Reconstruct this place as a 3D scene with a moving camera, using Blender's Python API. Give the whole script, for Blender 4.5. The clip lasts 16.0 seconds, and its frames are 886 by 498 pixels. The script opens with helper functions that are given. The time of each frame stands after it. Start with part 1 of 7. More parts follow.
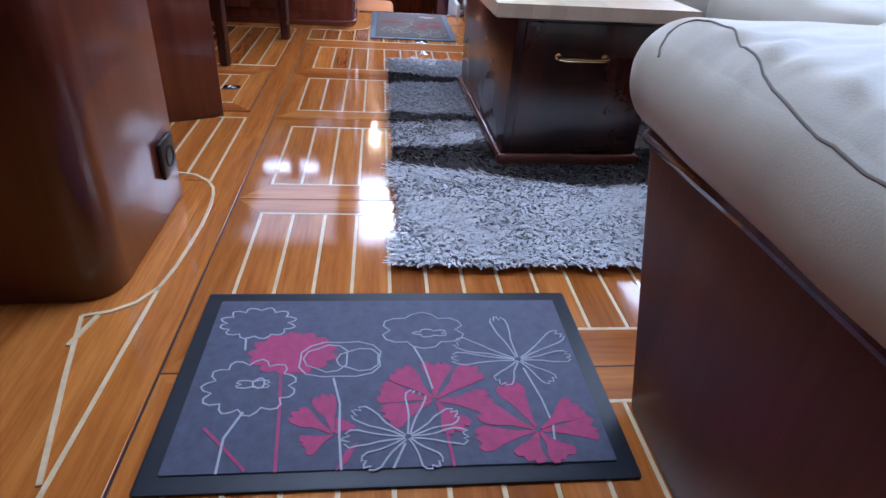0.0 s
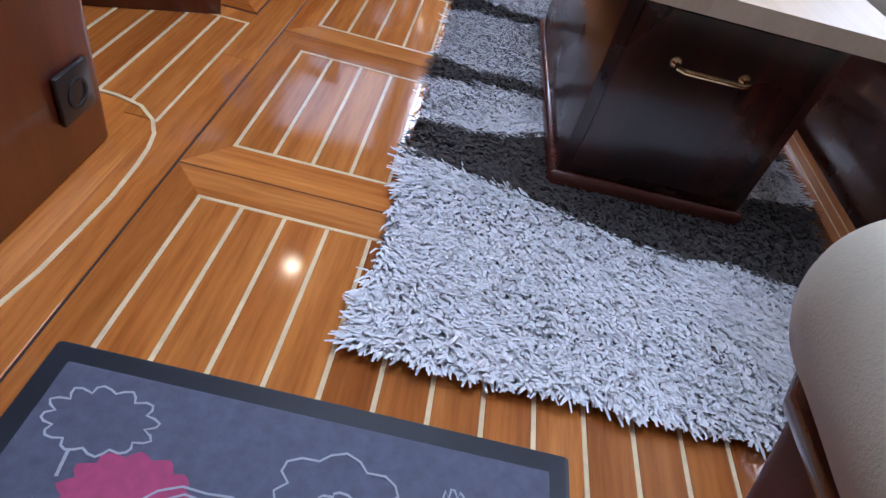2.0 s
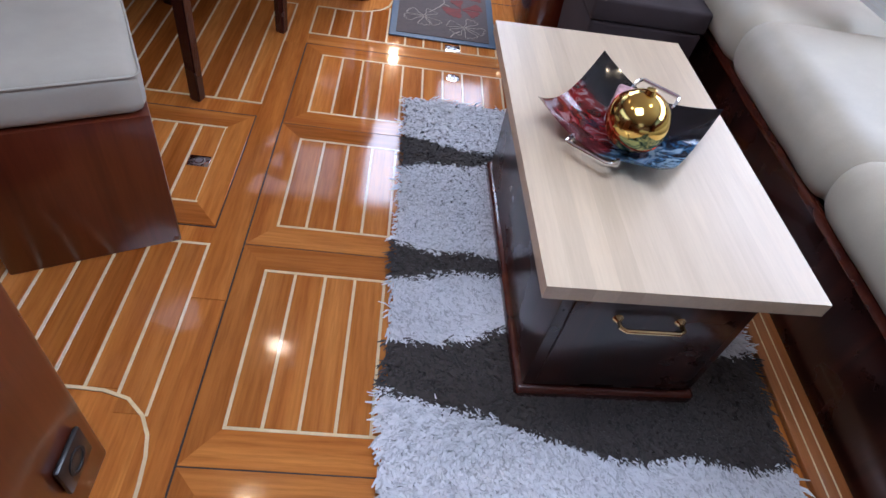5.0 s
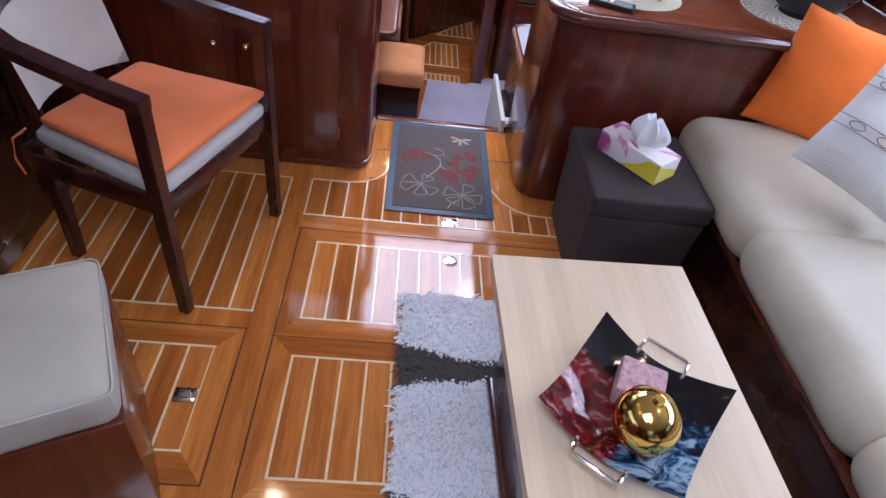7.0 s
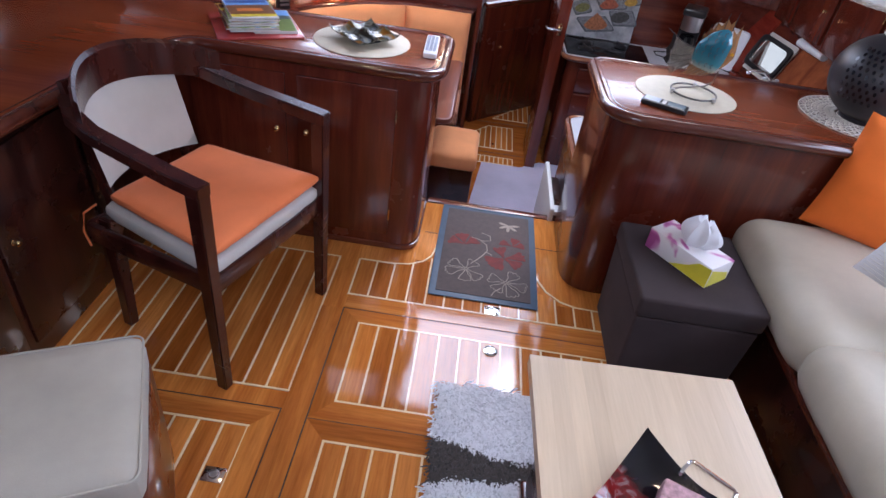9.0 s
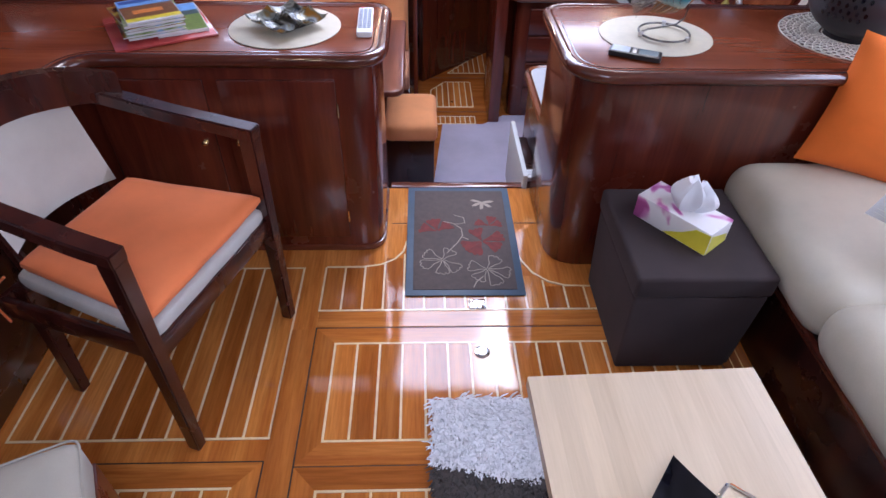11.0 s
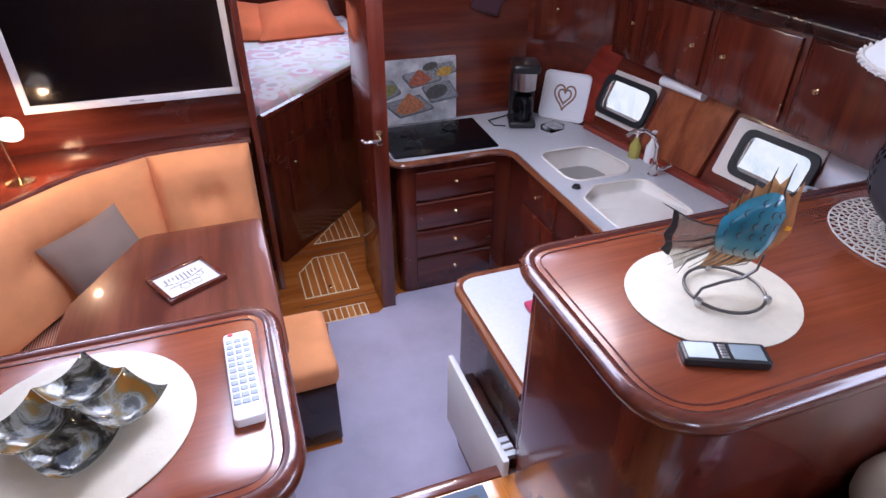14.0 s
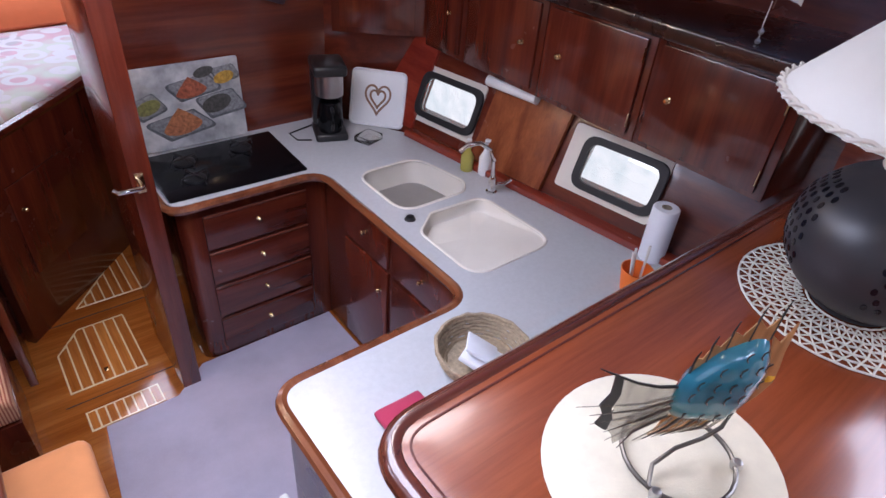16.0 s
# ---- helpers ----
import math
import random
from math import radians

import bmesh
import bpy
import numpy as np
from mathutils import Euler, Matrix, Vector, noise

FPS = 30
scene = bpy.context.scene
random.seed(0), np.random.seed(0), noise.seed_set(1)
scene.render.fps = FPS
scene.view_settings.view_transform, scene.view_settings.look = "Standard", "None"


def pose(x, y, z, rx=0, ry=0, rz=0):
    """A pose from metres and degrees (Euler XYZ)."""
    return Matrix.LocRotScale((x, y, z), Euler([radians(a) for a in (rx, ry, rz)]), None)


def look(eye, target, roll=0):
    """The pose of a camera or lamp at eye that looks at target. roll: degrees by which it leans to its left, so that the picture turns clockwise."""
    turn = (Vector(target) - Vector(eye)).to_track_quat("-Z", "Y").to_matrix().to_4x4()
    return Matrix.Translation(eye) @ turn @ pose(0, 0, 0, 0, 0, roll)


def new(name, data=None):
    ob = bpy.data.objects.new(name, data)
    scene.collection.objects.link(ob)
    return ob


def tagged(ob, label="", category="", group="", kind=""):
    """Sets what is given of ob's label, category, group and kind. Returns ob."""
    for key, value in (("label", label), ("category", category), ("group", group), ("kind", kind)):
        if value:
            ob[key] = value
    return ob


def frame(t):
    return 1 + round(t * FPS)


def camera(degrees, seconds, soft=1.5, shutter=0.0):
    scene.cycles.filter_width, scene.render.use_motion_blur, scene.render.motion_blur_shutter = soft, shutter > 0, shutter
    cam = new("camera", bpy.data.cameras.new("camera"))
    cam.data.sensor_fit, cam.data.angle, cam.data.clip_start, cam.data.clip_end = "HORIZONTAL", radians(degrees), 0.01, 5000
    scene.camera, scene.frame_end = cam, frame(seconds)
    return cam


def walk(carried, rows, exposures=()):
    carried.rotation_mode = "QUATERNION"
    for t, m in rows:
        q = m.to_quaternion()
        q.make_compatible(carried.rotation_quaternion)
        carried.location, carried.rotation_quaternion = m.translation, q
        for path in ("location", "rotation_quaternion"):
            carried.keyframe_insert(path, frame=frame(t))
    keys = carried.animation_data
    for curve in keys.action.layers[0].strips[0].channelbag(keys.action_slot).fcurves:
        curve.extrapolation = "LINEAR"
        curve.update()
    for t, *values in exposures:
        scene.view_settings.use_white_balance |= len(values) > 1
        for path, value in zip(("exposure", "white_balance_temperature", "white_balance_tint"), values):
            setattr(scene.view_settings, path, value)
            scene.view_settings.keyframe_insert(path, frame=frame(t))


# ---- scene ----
cam = camera(73.2, 16.0)
PATH = [
    (0, (-0.058, -0.086, 0.787), (0.157, 1.603, -0.261), 4.1),
    (0.5, (-0.077, 0.096, 0.692), (0.051, 1.679, -0.524), 2.0),
    (1, (-0.019, 0.409, 0.647), (0.098, 2.008, -0.55), 8.8),
    (1.5, (0.024, 0.53, 0.764), (0.216, 2.0, -0.578), 13.0),
    (2, (0.048, 0.508, 0.807), (0.155, 1.975, -0.549), 16.8),
    (2.5, (0.046, 0.511, 0.797), (0.217, 1.933, -0.599), 13.9),
    (3, (0.016, 0.579, 0.871), (0.098, 2.048, -0.483), 13.6),
    (3.5, (0.023, 0.641, 0.888), (0.125, 2.094, -0.483), 11.8),
    (4, (-0.059, 0.809, 1.027), (0.022, 2.09, -0.506), 10.6),
    (4.5, (-0.107, 0.85, 1.216), (0.12, 2.161, -0.278), 12.7),
    (4.7, (-0.071, 0.868, 1.273), (0.154, 2.199, -0.203), 12.6),
    (6.8, (-0.04, 1.339, 1.68), (0.058, 2.791, 0.308), 9.5),
    (7, (-0.081, 1.385, 1.696), (0.103, 2.852, 0.348), 9.9),
    (7.5, (-0.135, 1.495, 1.72), (0.1, 2.971, 0.391), 10.9),
    (8, (-0.085, 1.508, 1.743), (0.023, 3.052, 0.477), 10.9),
    (8.5, (-0.084, 1.444, 1.756), (-0.039, 3.058, 0.576), 10.5),
    (8.7, (-0.076, 1.436, 1.75), (-0.061, 3.051, 0.571), 10.0),
    (10.8, (-0.015, 1.668, 1.768), (0.013, 3.157, 0.432), -0.9),
    (11, (-0.042, 1.746, 1.76), (0.028, 3.246, 0.439), 1.5),
    (11.5, (-0.13, 1.981, 1.757), (0.156, 3.475, 0.458), 6.6),
    (12, (-0.121, 2.264, 1.726), (0.071, 3.763, 0.416), 4.3),
    (12.5, (-0.076, 2.526, 1.716), (0.118, 4.018, 0.398), 1.1),
    (13, (-0.156, 2.762, 1.751), (0.155, 4.295, 0.505), 1.7),
    (13.5, (-0.233, 2.902, 1.798), (0.406, 4.437, 0.686), 5.4),
    (14, (-0.171, 3.074, 1.782), (0.399, 4.644, 0.683), 0.5),
    (14.5, (-0.048, 3.217, 1.796), (0.606, 4.743, 0.681), -1.4),
    (15, (0.017, 3.334, 1.788), (0.969, 4.707, 0.69), 2.3),
    (15.5, (-0.004, 3.554, 1.789), (1.093, 4.817, 0.693), 4.2),
    (16, (0.129, 3.727, 1.743), (1.198, 4.957, 0.583), 5.1),
]
walk(cam, [(t, look(eye, target, roll)) for t, eye, target, roll in PATH],
     exposures=[(0, 0.2, 5300, 14), (1.5, 0.13, 5500, 14), (2.5, 0.1, 5700, 14), (4.5, -0.05, 5770, 15), (7, -0.18, 5840, 20), (8.7, -0.15, 5970, 20), (11, -0.1, 5860, 22), (12, 0.05, 5890, 24), (13, 0.35, 5880, 25), (13.6, 0.27, 5890, 25), (14.5, 0.12, 5920, 25), (16, 0.15, 6250, 24)])

# ---- light ----
world = bpy.data.worlds.new("sky")
scene.world = world
world.use_nodes = True
wn = world.node_tree
sky = wn.nodes.new("ShaderNodeTexSky")
sky.sky_type, sky.sun_disc = "NISHITA", False
sky.sun_elevation, sky.sun_rotation = radians(50), radians(200)
wn.links.new(sky.outputs[0], wn.nodes["Background"].inputs[0])
wn.nodes["Background"].inputs[1].default_value = 0.12
sun = new("sun", bpy.data.lights.new("sun", "SUN"))
sun.data.energy, sun.data.angle, sun.data.color = 1.0, radians(15), (1, 0.95, 0.88)
sun.matrix_world = pose(0, 0, 6, 40, 0, 160)


def area_light(name, m, w, h, power, color=(0.76, 0.85, 1.0)):
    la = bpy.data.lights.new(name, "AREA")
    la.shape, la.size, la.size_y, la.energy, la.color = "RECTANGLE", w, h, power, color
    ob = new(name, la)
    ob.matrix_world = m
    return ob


def spot_bulb(name, loc, power, color=(1, 0.78, 0.5), radius=0.03):
    la = bpy.data.lights.new(name, "POINT")
    la.energy, la.color, la.shadow_soft_size = power, color, radius
    ob = new(name, la)
    ob.location = loc
    return ob


# daylight through the windscreen and east window; other area lamps are added fill
area_light("windscreen_light", look((0.21, 4.76, 1.84), (0.21, 4.4, 0.9)), 0.88, 0.85, 31)
area_light("windscreen_light_port", look((-0.81, 4.76, 1.84), (-0.81, 4.4, 0.9)), 0.84, 0.85, 4)
area_light("side_window_light_east", look((2.12, 2.6, 1.55), (0.6, 2.2, 0.5)), 2.6, 0.5, 40)
# weak fill from an unseen, assumed west window
area_light("side_window_light_west", look((-2.12, 1.6, 1.55), (-0.6, 1.6, 0.6)), 2.6, 0.5, 4.5)
# added fill over the galley, no hatch is known there
area_light("hatch_light", look((0.7, 5.5, 1.64), (0.7, 5.45, 0)), 0.7, 0.6, 12)
# added fill over the dinette, source unseen
area_light("dinette_hatch_light", look((-0.9, 5.5, 1.64), (-0.9, 5.5, 0)), 0.5, 0.5, 11)
# invented fill under the closed cabin ceiling, brightens the berth
area_light("cabin_hatch_light", look((0.5, 8.0, 1.6), (0.5, 7.8, 0)), 0.8, 0.8, 15)
# faint fill from aft, added in front of a closed bulkhead
area_light("companionway_light", look((0.0, -1.1, 1.75), (0.1, 1.2, 0.1)), 0.9, 0.7, 1.2)
# invented overhead fill that brightens the rug and aft floor
area_light("saloon_hatch_light", look((-0.05, 1.45, 2.0), (-0.05, 1.45, 0)), 0.66, 0.66, 25)
spot_bulb("ceiling_spot_glow", (-0.63, 3.02, 1.96), 3)
spot_bulb("ceiling_spot_glow_aft", (-0.61, 2.05, 1.96), 3)
spot_bulb("ceiling_spot_glow_east", (0.95, 2.06, 1.96), 3)
spot_bulb("galley_spot_glow", (1.12, 5.80, 1.62), 5)
spot_bulb("passage_spot_glow", (-0.10, 6.10, 1.62), 11)


# ---- materials ----
def mat(name, build):
    m = bpy.data.materials.new(name)
    m.use_nodes = True
    nt = m.node_tree
    b = nt.nodes["Principled BSDF"]
    build(nt, b)
    return m


def node(nt, kind, **props):
    n = nt.nodes.new(kind)
    for k, v in props.items():
        n.inputs[k].default_value = v
    return n


def ramp(nt, fac, stops):
    r = nt.nodes.new("ShaderNodeValToRGB")
    els = r.color_ramp.elements
    while len(els) < len(stops):
        els.new(0.5)
    for e, (p, c) in zip(els, stops):
        e.position, e.color = p, (*c, 1)
    nt.links.new(fac, r.inputs[0])
    return r.outputs[0]


def coords(nt, scale=(1, 1, 1), jitter=0.0):
    tc = nt.nodes.new("ShaderNodeTexCoord")
    out = tc.outputs["Object"]
    if jitter:
        info = nt.nodes.new("ShaderNodeObjectInfo")
        mul = nt.nodes.new("ShaderNodeVectorMath")
        mul.operation = "MULTIPLY_ADD"
        comb = nt.nodes.new("ShaderNodeCombineXYZ")
        for i in range(3):
            nt.links.new(info.outputs["Random"], comb.inputs[i])
        nt.links.new(comb.outputs[0], mul.inputs[0])
        mul.inputs[1].default_value = (jitter, jitter * 1.7, jitter * 0.6)
        nt.links.new(out, mul.inputs[2])
        out = mul.outputs[0]
    mp = nt.nodes.new("ShaderNodeMapping")
    mp.inputs["Scale"].default_value = scale
    nt.links.new(out, mp.inputs[0])
    return mp.outputs[0]


def noise_of(nt, vec, scale, detail=4, rough=0.55, dist=0.0):
    n = node(nt, "ShaderNodeTexNoise", Scale=scale, Detail=detail, Roughness=rough, Distortion=dist)
    nt.links.new(vec, n.inputs["Vector"])
    return n.outputs["Fac"]


def bump(nt, b, height, strength=0.2, dist=0.002):
    bp = nt.nodes.new("ShaderNodeBump")
    bp.inputs["Strength"].default_value, bp.inputs["Distance"].default_value = strength, dist
    nt.links.new(height, bp.inputs["Height"])
    nt.links.new(bp.outputs[0], b.inputs["Normal"])


def mixc(nt, fac, a, bcol, mode="MIX"):
    m = nt.nodes.new("ShaderNodeMix")
    m.data_type, m.blend_type = "RGBA", mode
    for src, i in ((fac, 0), (a, 6), (bcol, 7)):
        if isinstance(src, (int, float)):
            m.inputs[i].default_value = src
        elif isinstance(src, tuple):
            m.inputs[i].default_value = (*src, 1)
        else:
            nt.links.new(src, m.inputs[i])
    return m.outputs[2]


def wood(name, dark, mid, light, axis=1, rough=0.22, coat=0.6, jitter=7.0, grain=1.0, spread=0.35, fine_mix=0.55, tone_mix=0.85, ripple=0.0, tones=((0.8, 0.76, 0.72), (1, 1, 1), (1.12, 1.1, 1.05))):
    """Varnished wood with long grain along one axis."""
    def build(nt, b):
        s = [22 * grain] * 3
        s[axis] = 1.3 * grain
        v = coords(nt, tuple(s), jitter)
        broad = noise_of(nt, v, 0.55, 3, 0.5, 0.6)
        fine = noise_of(nt, v, 5.0, 5, 0.65, 0.2)
        col = ramp(nt, broad, ((0.5 - spread * 0.5, dark), (0.5, mid), (0.5 + spread * 0.5, light)))
        fine_c = ramp(nt, fine, ((0.3, (0.62, 0.58, 0.55)), (0.6, (1, 1, 1))))
        col = mixc(nt, fine_mix, col, fine_c, "MULTIPLY")
        info = nt.nodes.new("ShaderNodeObjectInfo")
        tone = ramp(nt, info.outputs["Random"], tuple(zip((0.0, 0.5, 1.0), tones)))
        col = mixc(nt, tone_mix, col, tone, "MULTIPLY")
        nt.links.new(col, b.inputs["Base Color"])
        wear = noise_of(nt, coords(nt, (1, 1, 1), jitter), 3.5, 5, 0.6)
        r = nt.nodes.new("ShaderNodeMapRange")
        r.inputs["To Min"].default_value, r.inputs["To Max"].default_value = rough * 0.75, rough * 1.5
        nt.links.new(wear, r.inputs[0])
        nt.links.new(r.outputs[0], b.inputs["Roughness"])
        b.inputs["Coat Weight"].default_value, b.inputs["Coat Roughness"].default_value = coat, 0.08
        bump(nt, b, fine, 0.06, 0.001)
        if ripple:
            wave = nt.nodes.new("ShaderNodeBump")
            wave.inputs["Strength"].default_value, wave.inputs["Distance"].default_value = ripple, 0.004
            nt.links.new(noise_of(nt, coords(nt, (1, 1, 1), 0), 22.0, 3, 0.5), wave.inputs["Height"])
            nt.links.new(wave.outputs[0], b.inputs["Coat Normal"])
            nt.links.new(wave.outputs[0], b.inputs["Normal"].links[0].from_node.inputs["Normal"])
    return mat(name, build)


MAH = ((0.078, 0.0125, 0.0064), (0.112, 0.0185, 0.0092), (0.15, 0.028, 0.0122))
mahogany_z = wood("mahogany_upright", *MAH, axis=2)
mahogany_x = wood("mahogany_across", *MAH, axis=0)
mahogany_y = wood("mahogany_along", *MAH, axis=1)
top_wood = wood("varnished_worktop", (0.155, 0.030, 0.0105), (0.22, 0.048, 0.016), (0.28, 0.069, 0.023), axis=0, rough=0.2, coat=0.3, grain=0.8, spread=0.5)
rim_wood = wood("dark_rim", (0.07, 0.015, 0.009), (0.11, 0.025, 0.014), (0.15, 0.038, 0.02), axis=0, rough=0.2)
dinette_wood = wood("dinette_mahogany", (0.10, 0.022, 0.012), (0.15, 0.038, 0.02), (0.2, 0.055, 0.03), axis=1, rough=0.3)
dark_wood = wood("dark_stained_wood", (0.014, 0.004, 0.003), (0.03, 0.007, 0.005), (0.055, 0.013, 0.008), axis=2, rough=0.25, coat=0.4)
chair_wood = wood("dark_chair_wood", (0.026, 0.005, 0.004), (0.046, 0.009, 0.007), (0.07, 0.015, 0.010), axis=2, rough=0.24, coat=0.4)
box_wood = wood("orange_brown_veneer", (0.075, 0.0135, 0.0055), (0.105, 0.020, 0.0075), (0.135, 0.028, 0.010), axis=2, rough=0.26, coat=0.5)
TEAK_TONES = ((0.76, 0.66, 0.55), (1.05, 1.02, 0.98), (1.22, 1.2, 1.12))
TEAK = ((0.36, 0.105, 0.020), (0.48, 0.165, 0.033), (0.60, 0.235, 0.055))
teak_y = wood("teak_plank", *TEAK, axis=1, rough=0.07, coat=0.1, spread=0.42, ripple=0.06, fine_mix=0.75, tone_mix=1.0, tones=TEAK_TONES)
teak_x = wood("teak_plank_across", *TEAK, axis=0, rough=0.07, coat=0.1, spread=0.42, ripple=0.06, fine_mix=0.75, tone_mix=1.0, tones=TEAK_TONES)
toe_wood = wood("teak_toe_board", (0.26, 0.08, 0.02), (0.36, 0.12, 0.03), (0.45, 0.17, 0.05), axis=1, rough=0.3)
settee_wood = wood("satin_dark_mahogany", (0.062, 0.0115, 0.0055), (0.088, 0.0165, 0.0075), (0.115, 0.023, 0.010), axis=2, rough=0.42, coat=0.08)
birch = wood("pale_birch_staves", (0.60, 0.47, 0.32), (0.63, 0.50, 0.345), (0.66, 0.53, 0.37), axis=1, rough=0.33, coat=0.08, grain=1.4, fine_mix=0.2, tone_mix=0.45)


def plain(name, color, rough=0.5, metal=0.0, var=0.12, scale=8.0, bumps=0.0, bscale=120.0, coat=0.0, sheen=0.0, jitter=3.0, trans=0.0, spec=0.5):
    def build(nt, b):
        v = coords(nt, (1, 1, 1), jitter)
        n = noise_of(nt, v, scale, 5, 0.6)
        lo = tuple(max(0, c * (1 - var)) for c in color)
        hi = tuple(min(1, c * (1 + var)) for c in color)
        nt.links.new(ramp(nt, n, ((0.3, lo), (0.7, hi))), b.inputs["Base Color"])
        r = nt.nodes.new("ShaderNodeMapRange")
        r.inputs["To Min"].default_value, r.inputs["To Max"].default_value = rough * 0.85, min(1, rough * 1.15)
        nt.links.new(n, r.inputs[0])
        nt.links.new(r.outputs[0], b.inputs["Roughness"])
        b.inputs["Metallic"].default_value = metal
        b.inputs["Specular IOR Level"].default_value = spec
        b.inputs["Coat Weight"].default_value = coat
        b.inputs["Sheen Weight"].default_value = sheen
        b.inputs["Transmission Weight"].default_value = trans
        if bumps:
            bump(nt, b, noise_of(nt, v, bscale, 3, 0.6), bumps, 0.002)
    return mat(name, build)


def fabric(name, color, weave=600.0, var=0.1, rough=0.85, strength=0.25, sheen=0.1):
    def build(nt, b):
        v = coords(nt, (1, 1, 1), 3.0)
        big = noise_of(nt, v, 4.0, 4, 0.6)
        fine = noise_of(nt, v, weave, 2, 0.7)
        lo = tuple(c * (1 - var) for c in color)
        hi = tuple(min(1, c * (1 + var)) for c in color)
        col = ramp(nt, big, ((0.3, lo), (0.7, hi)))
        col = mixc(nt, 0.3, col, ramp(nt, fine, ((0.3, (0.75, 0.75, 0.75)), (0.7, (1, 1, 1)))), "MULTIPLY")
        nt.links.new(col, b.inputs["Base Color"])
        b.inputs["Roughness"].default_value = rough
        b.inputs["Sheen Weight"].default_value = sheen
        add = nt.nodes.new("ShaderNodeMath")
        add.operation = "MULTIPLY_ADD"
        nt.links.new(big, add.inputs[0])
        add.inputs[1].default_value = 3.0
        nt.links.new(fine, add.inputs[2])
        bump(nt, b, add.outputs[0], strength, 0.002)
    return mat(name, build)


inlay = plain("pale_holly_inlay", (0.80, 0.62, 0.36), 0.16, coat=0.8, scale=30)
seam_black = plain("dark_seam", (0.025, 0.012, 0.008), 0.5)
leather = fabric("beige_leather", (0.49, 0.438, 0.335), weave=350, rough=0.5, strength=0.22, sheen=0.05)
seat_beige = fabric("beige_seat_cloth", (0.39, 0.357, 0.295), weave=500)
chair_cloth = fabric("pale_grey_beige_cloth", (0.58, 0.555, 0.51), weave=500)
orange_cloth = fabric("orange_cloth", (0.80, 0.205, 0.062), weave=500)
orange_pillow_cloth = fabric("bright_orange_cloth", (0.90, 0.19, 0.018), weave=700)
apricot = fabric("apricot_upholstery", (0.80, 0.32, 0.12), weave=450)
grey_pillow_cloth = fabric("taupe_cloth", (0.23, 0.16, 0.12), weave=600)
suede = fabric("dark_brown_suede", (0.034, 0.0205, 0.0215), weave=300, var=0.25, sheen=0.03)
carpet_mat = fabric("lilac_grey_carpet", (0.43, 0.40, 0.49), weave=260, var=0.1, strength=0.5)


def pile(name, color, low):
    """Shaggy yarn: every strand has its own tone."""
    def build(nt, b):
        geo = nt.nodes.new("ShaderNodeNewGeometry")
        tone = ramp(nt, geo.outputs["Random Per Island"], ((0.0, (low, low, low)), (0.35, (0.9, 0.9, 0.9)), (1.0, (1, 1, 1))))
        patch = ramp(nt, noise_of(nt, coords(nt), 3.0, 4, 0.6), ((0.3, tuple(c * 0.86 for c in color)), (0.7, color)))
        nt.links.new(mixc(nt, 1.0, patch, tone, "MULTIPLY"), b.inputs["Base Color"])
        b.inputs["Roughness"].default_value, b.inputs["Sheen Weight"].default_value = 0.8, 0.15
    return mat(name, build)


rug_light = pile("silver_pile", (0.93, 0.93, 0.95), 0.62)
rug_base = fabric("grey_rug_base", (0.62, 0.62, 0.63), weave=200)
rug_dark = pile("dark_brown_pile", (0.075, 0.060, 0.052), 0.35)
white_cloth = fabric("white_cotton", (0.74, 0.74, 0.74), weave=700)
shade_cloth = fabric("white_lampshade_cloth", (0.88, 0.90, 0.88), weave=900, var=0.04)
cord_white = fabric("white_cord", (0.75, 0.73, 0.68), weave=500)
brass = plain("polished_brass", (0.80, 0.60, 0.32), 0.18, 1.0)
chrome = plain("chrome", (0.8, 0.8, 0.8), 0.12, 1.0, var=0.03)
steel = plain("brushed_steel", (0.55, 0.55, 0.56), 0.3, 1.0)
worktop_white = plain("white_solid_surface", (0.48, 0.49, 0.50), 0.3, var=0.05, scale=60, coat=0.2)
sink_cream = plain("cream_sink", (0.74, 0.70, 0.62), 0.25, var=0.03, coat=0.3)
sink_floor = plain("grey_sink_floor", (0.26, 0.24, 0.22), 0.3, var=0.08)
black_glass = plain("black_hob_glass", (0.004, 0.004, 0.005), 0.12, var=0.2, spec=0.2)
black_plastic = plain("black_plastic", (0.015, 0.015, 0.016), 0.3)
black_rubber = plain("black_rubber", (0.012, 0.012, 0.013), 0.6)
white_plastic = plain("white_plastic", (0.76, 0.77, 0.77), 0.35, var=0.03)
grey_plastic = plain("grey_plastic", (0.35, 0.36, 0.38), 0.4)
white_panel = plain("white_panel", (0.66, 0.65, 0.61), 0.4, var=0.04)
cream_wall = plain("cream_lining", (0.74, 0.69, 0.60), 0.5, var=0.05)
headliner = plain("white_headliner", (0.70, 0.68, 0.63), 0.7, var=0.05, bumps=0.15)
mat_field = plain("slate_mat_pile", (0.10, 0.106, 0.155), 0.8, var=0.18, scale=50, bumps=0.4, bscale=500)
mat_brown = plain("brown_mat_pile", (0.085, 0.062, 0.056), 0.75, var=0.2, scale=40, bumps=0.4, bscale=500)
mat_edge = plain("blue_black_rubber_edge", (0.015, 0.019, 0.028), 0.5, var=0.2)
mat_edge_blue = plain("blue_grey_rubber_edge", (0.05, 0.085, 0.13), 0.5, var=0.2)
print_line = plain("pale_grey_print", (0.40, 0.41, 0.46), 0.8)
print_line_warm = plain("pale_beige_print", (0.36, 0.30, 0.25), 0.8)
print_pink = plain("pink_print", (0.40, 0.058, 0.15), 0.8, var=0.15, scale=60)
print_red = plain("red_print", (0.17, 0.026, 0.022), 0.8, var=0.3, scale=40)
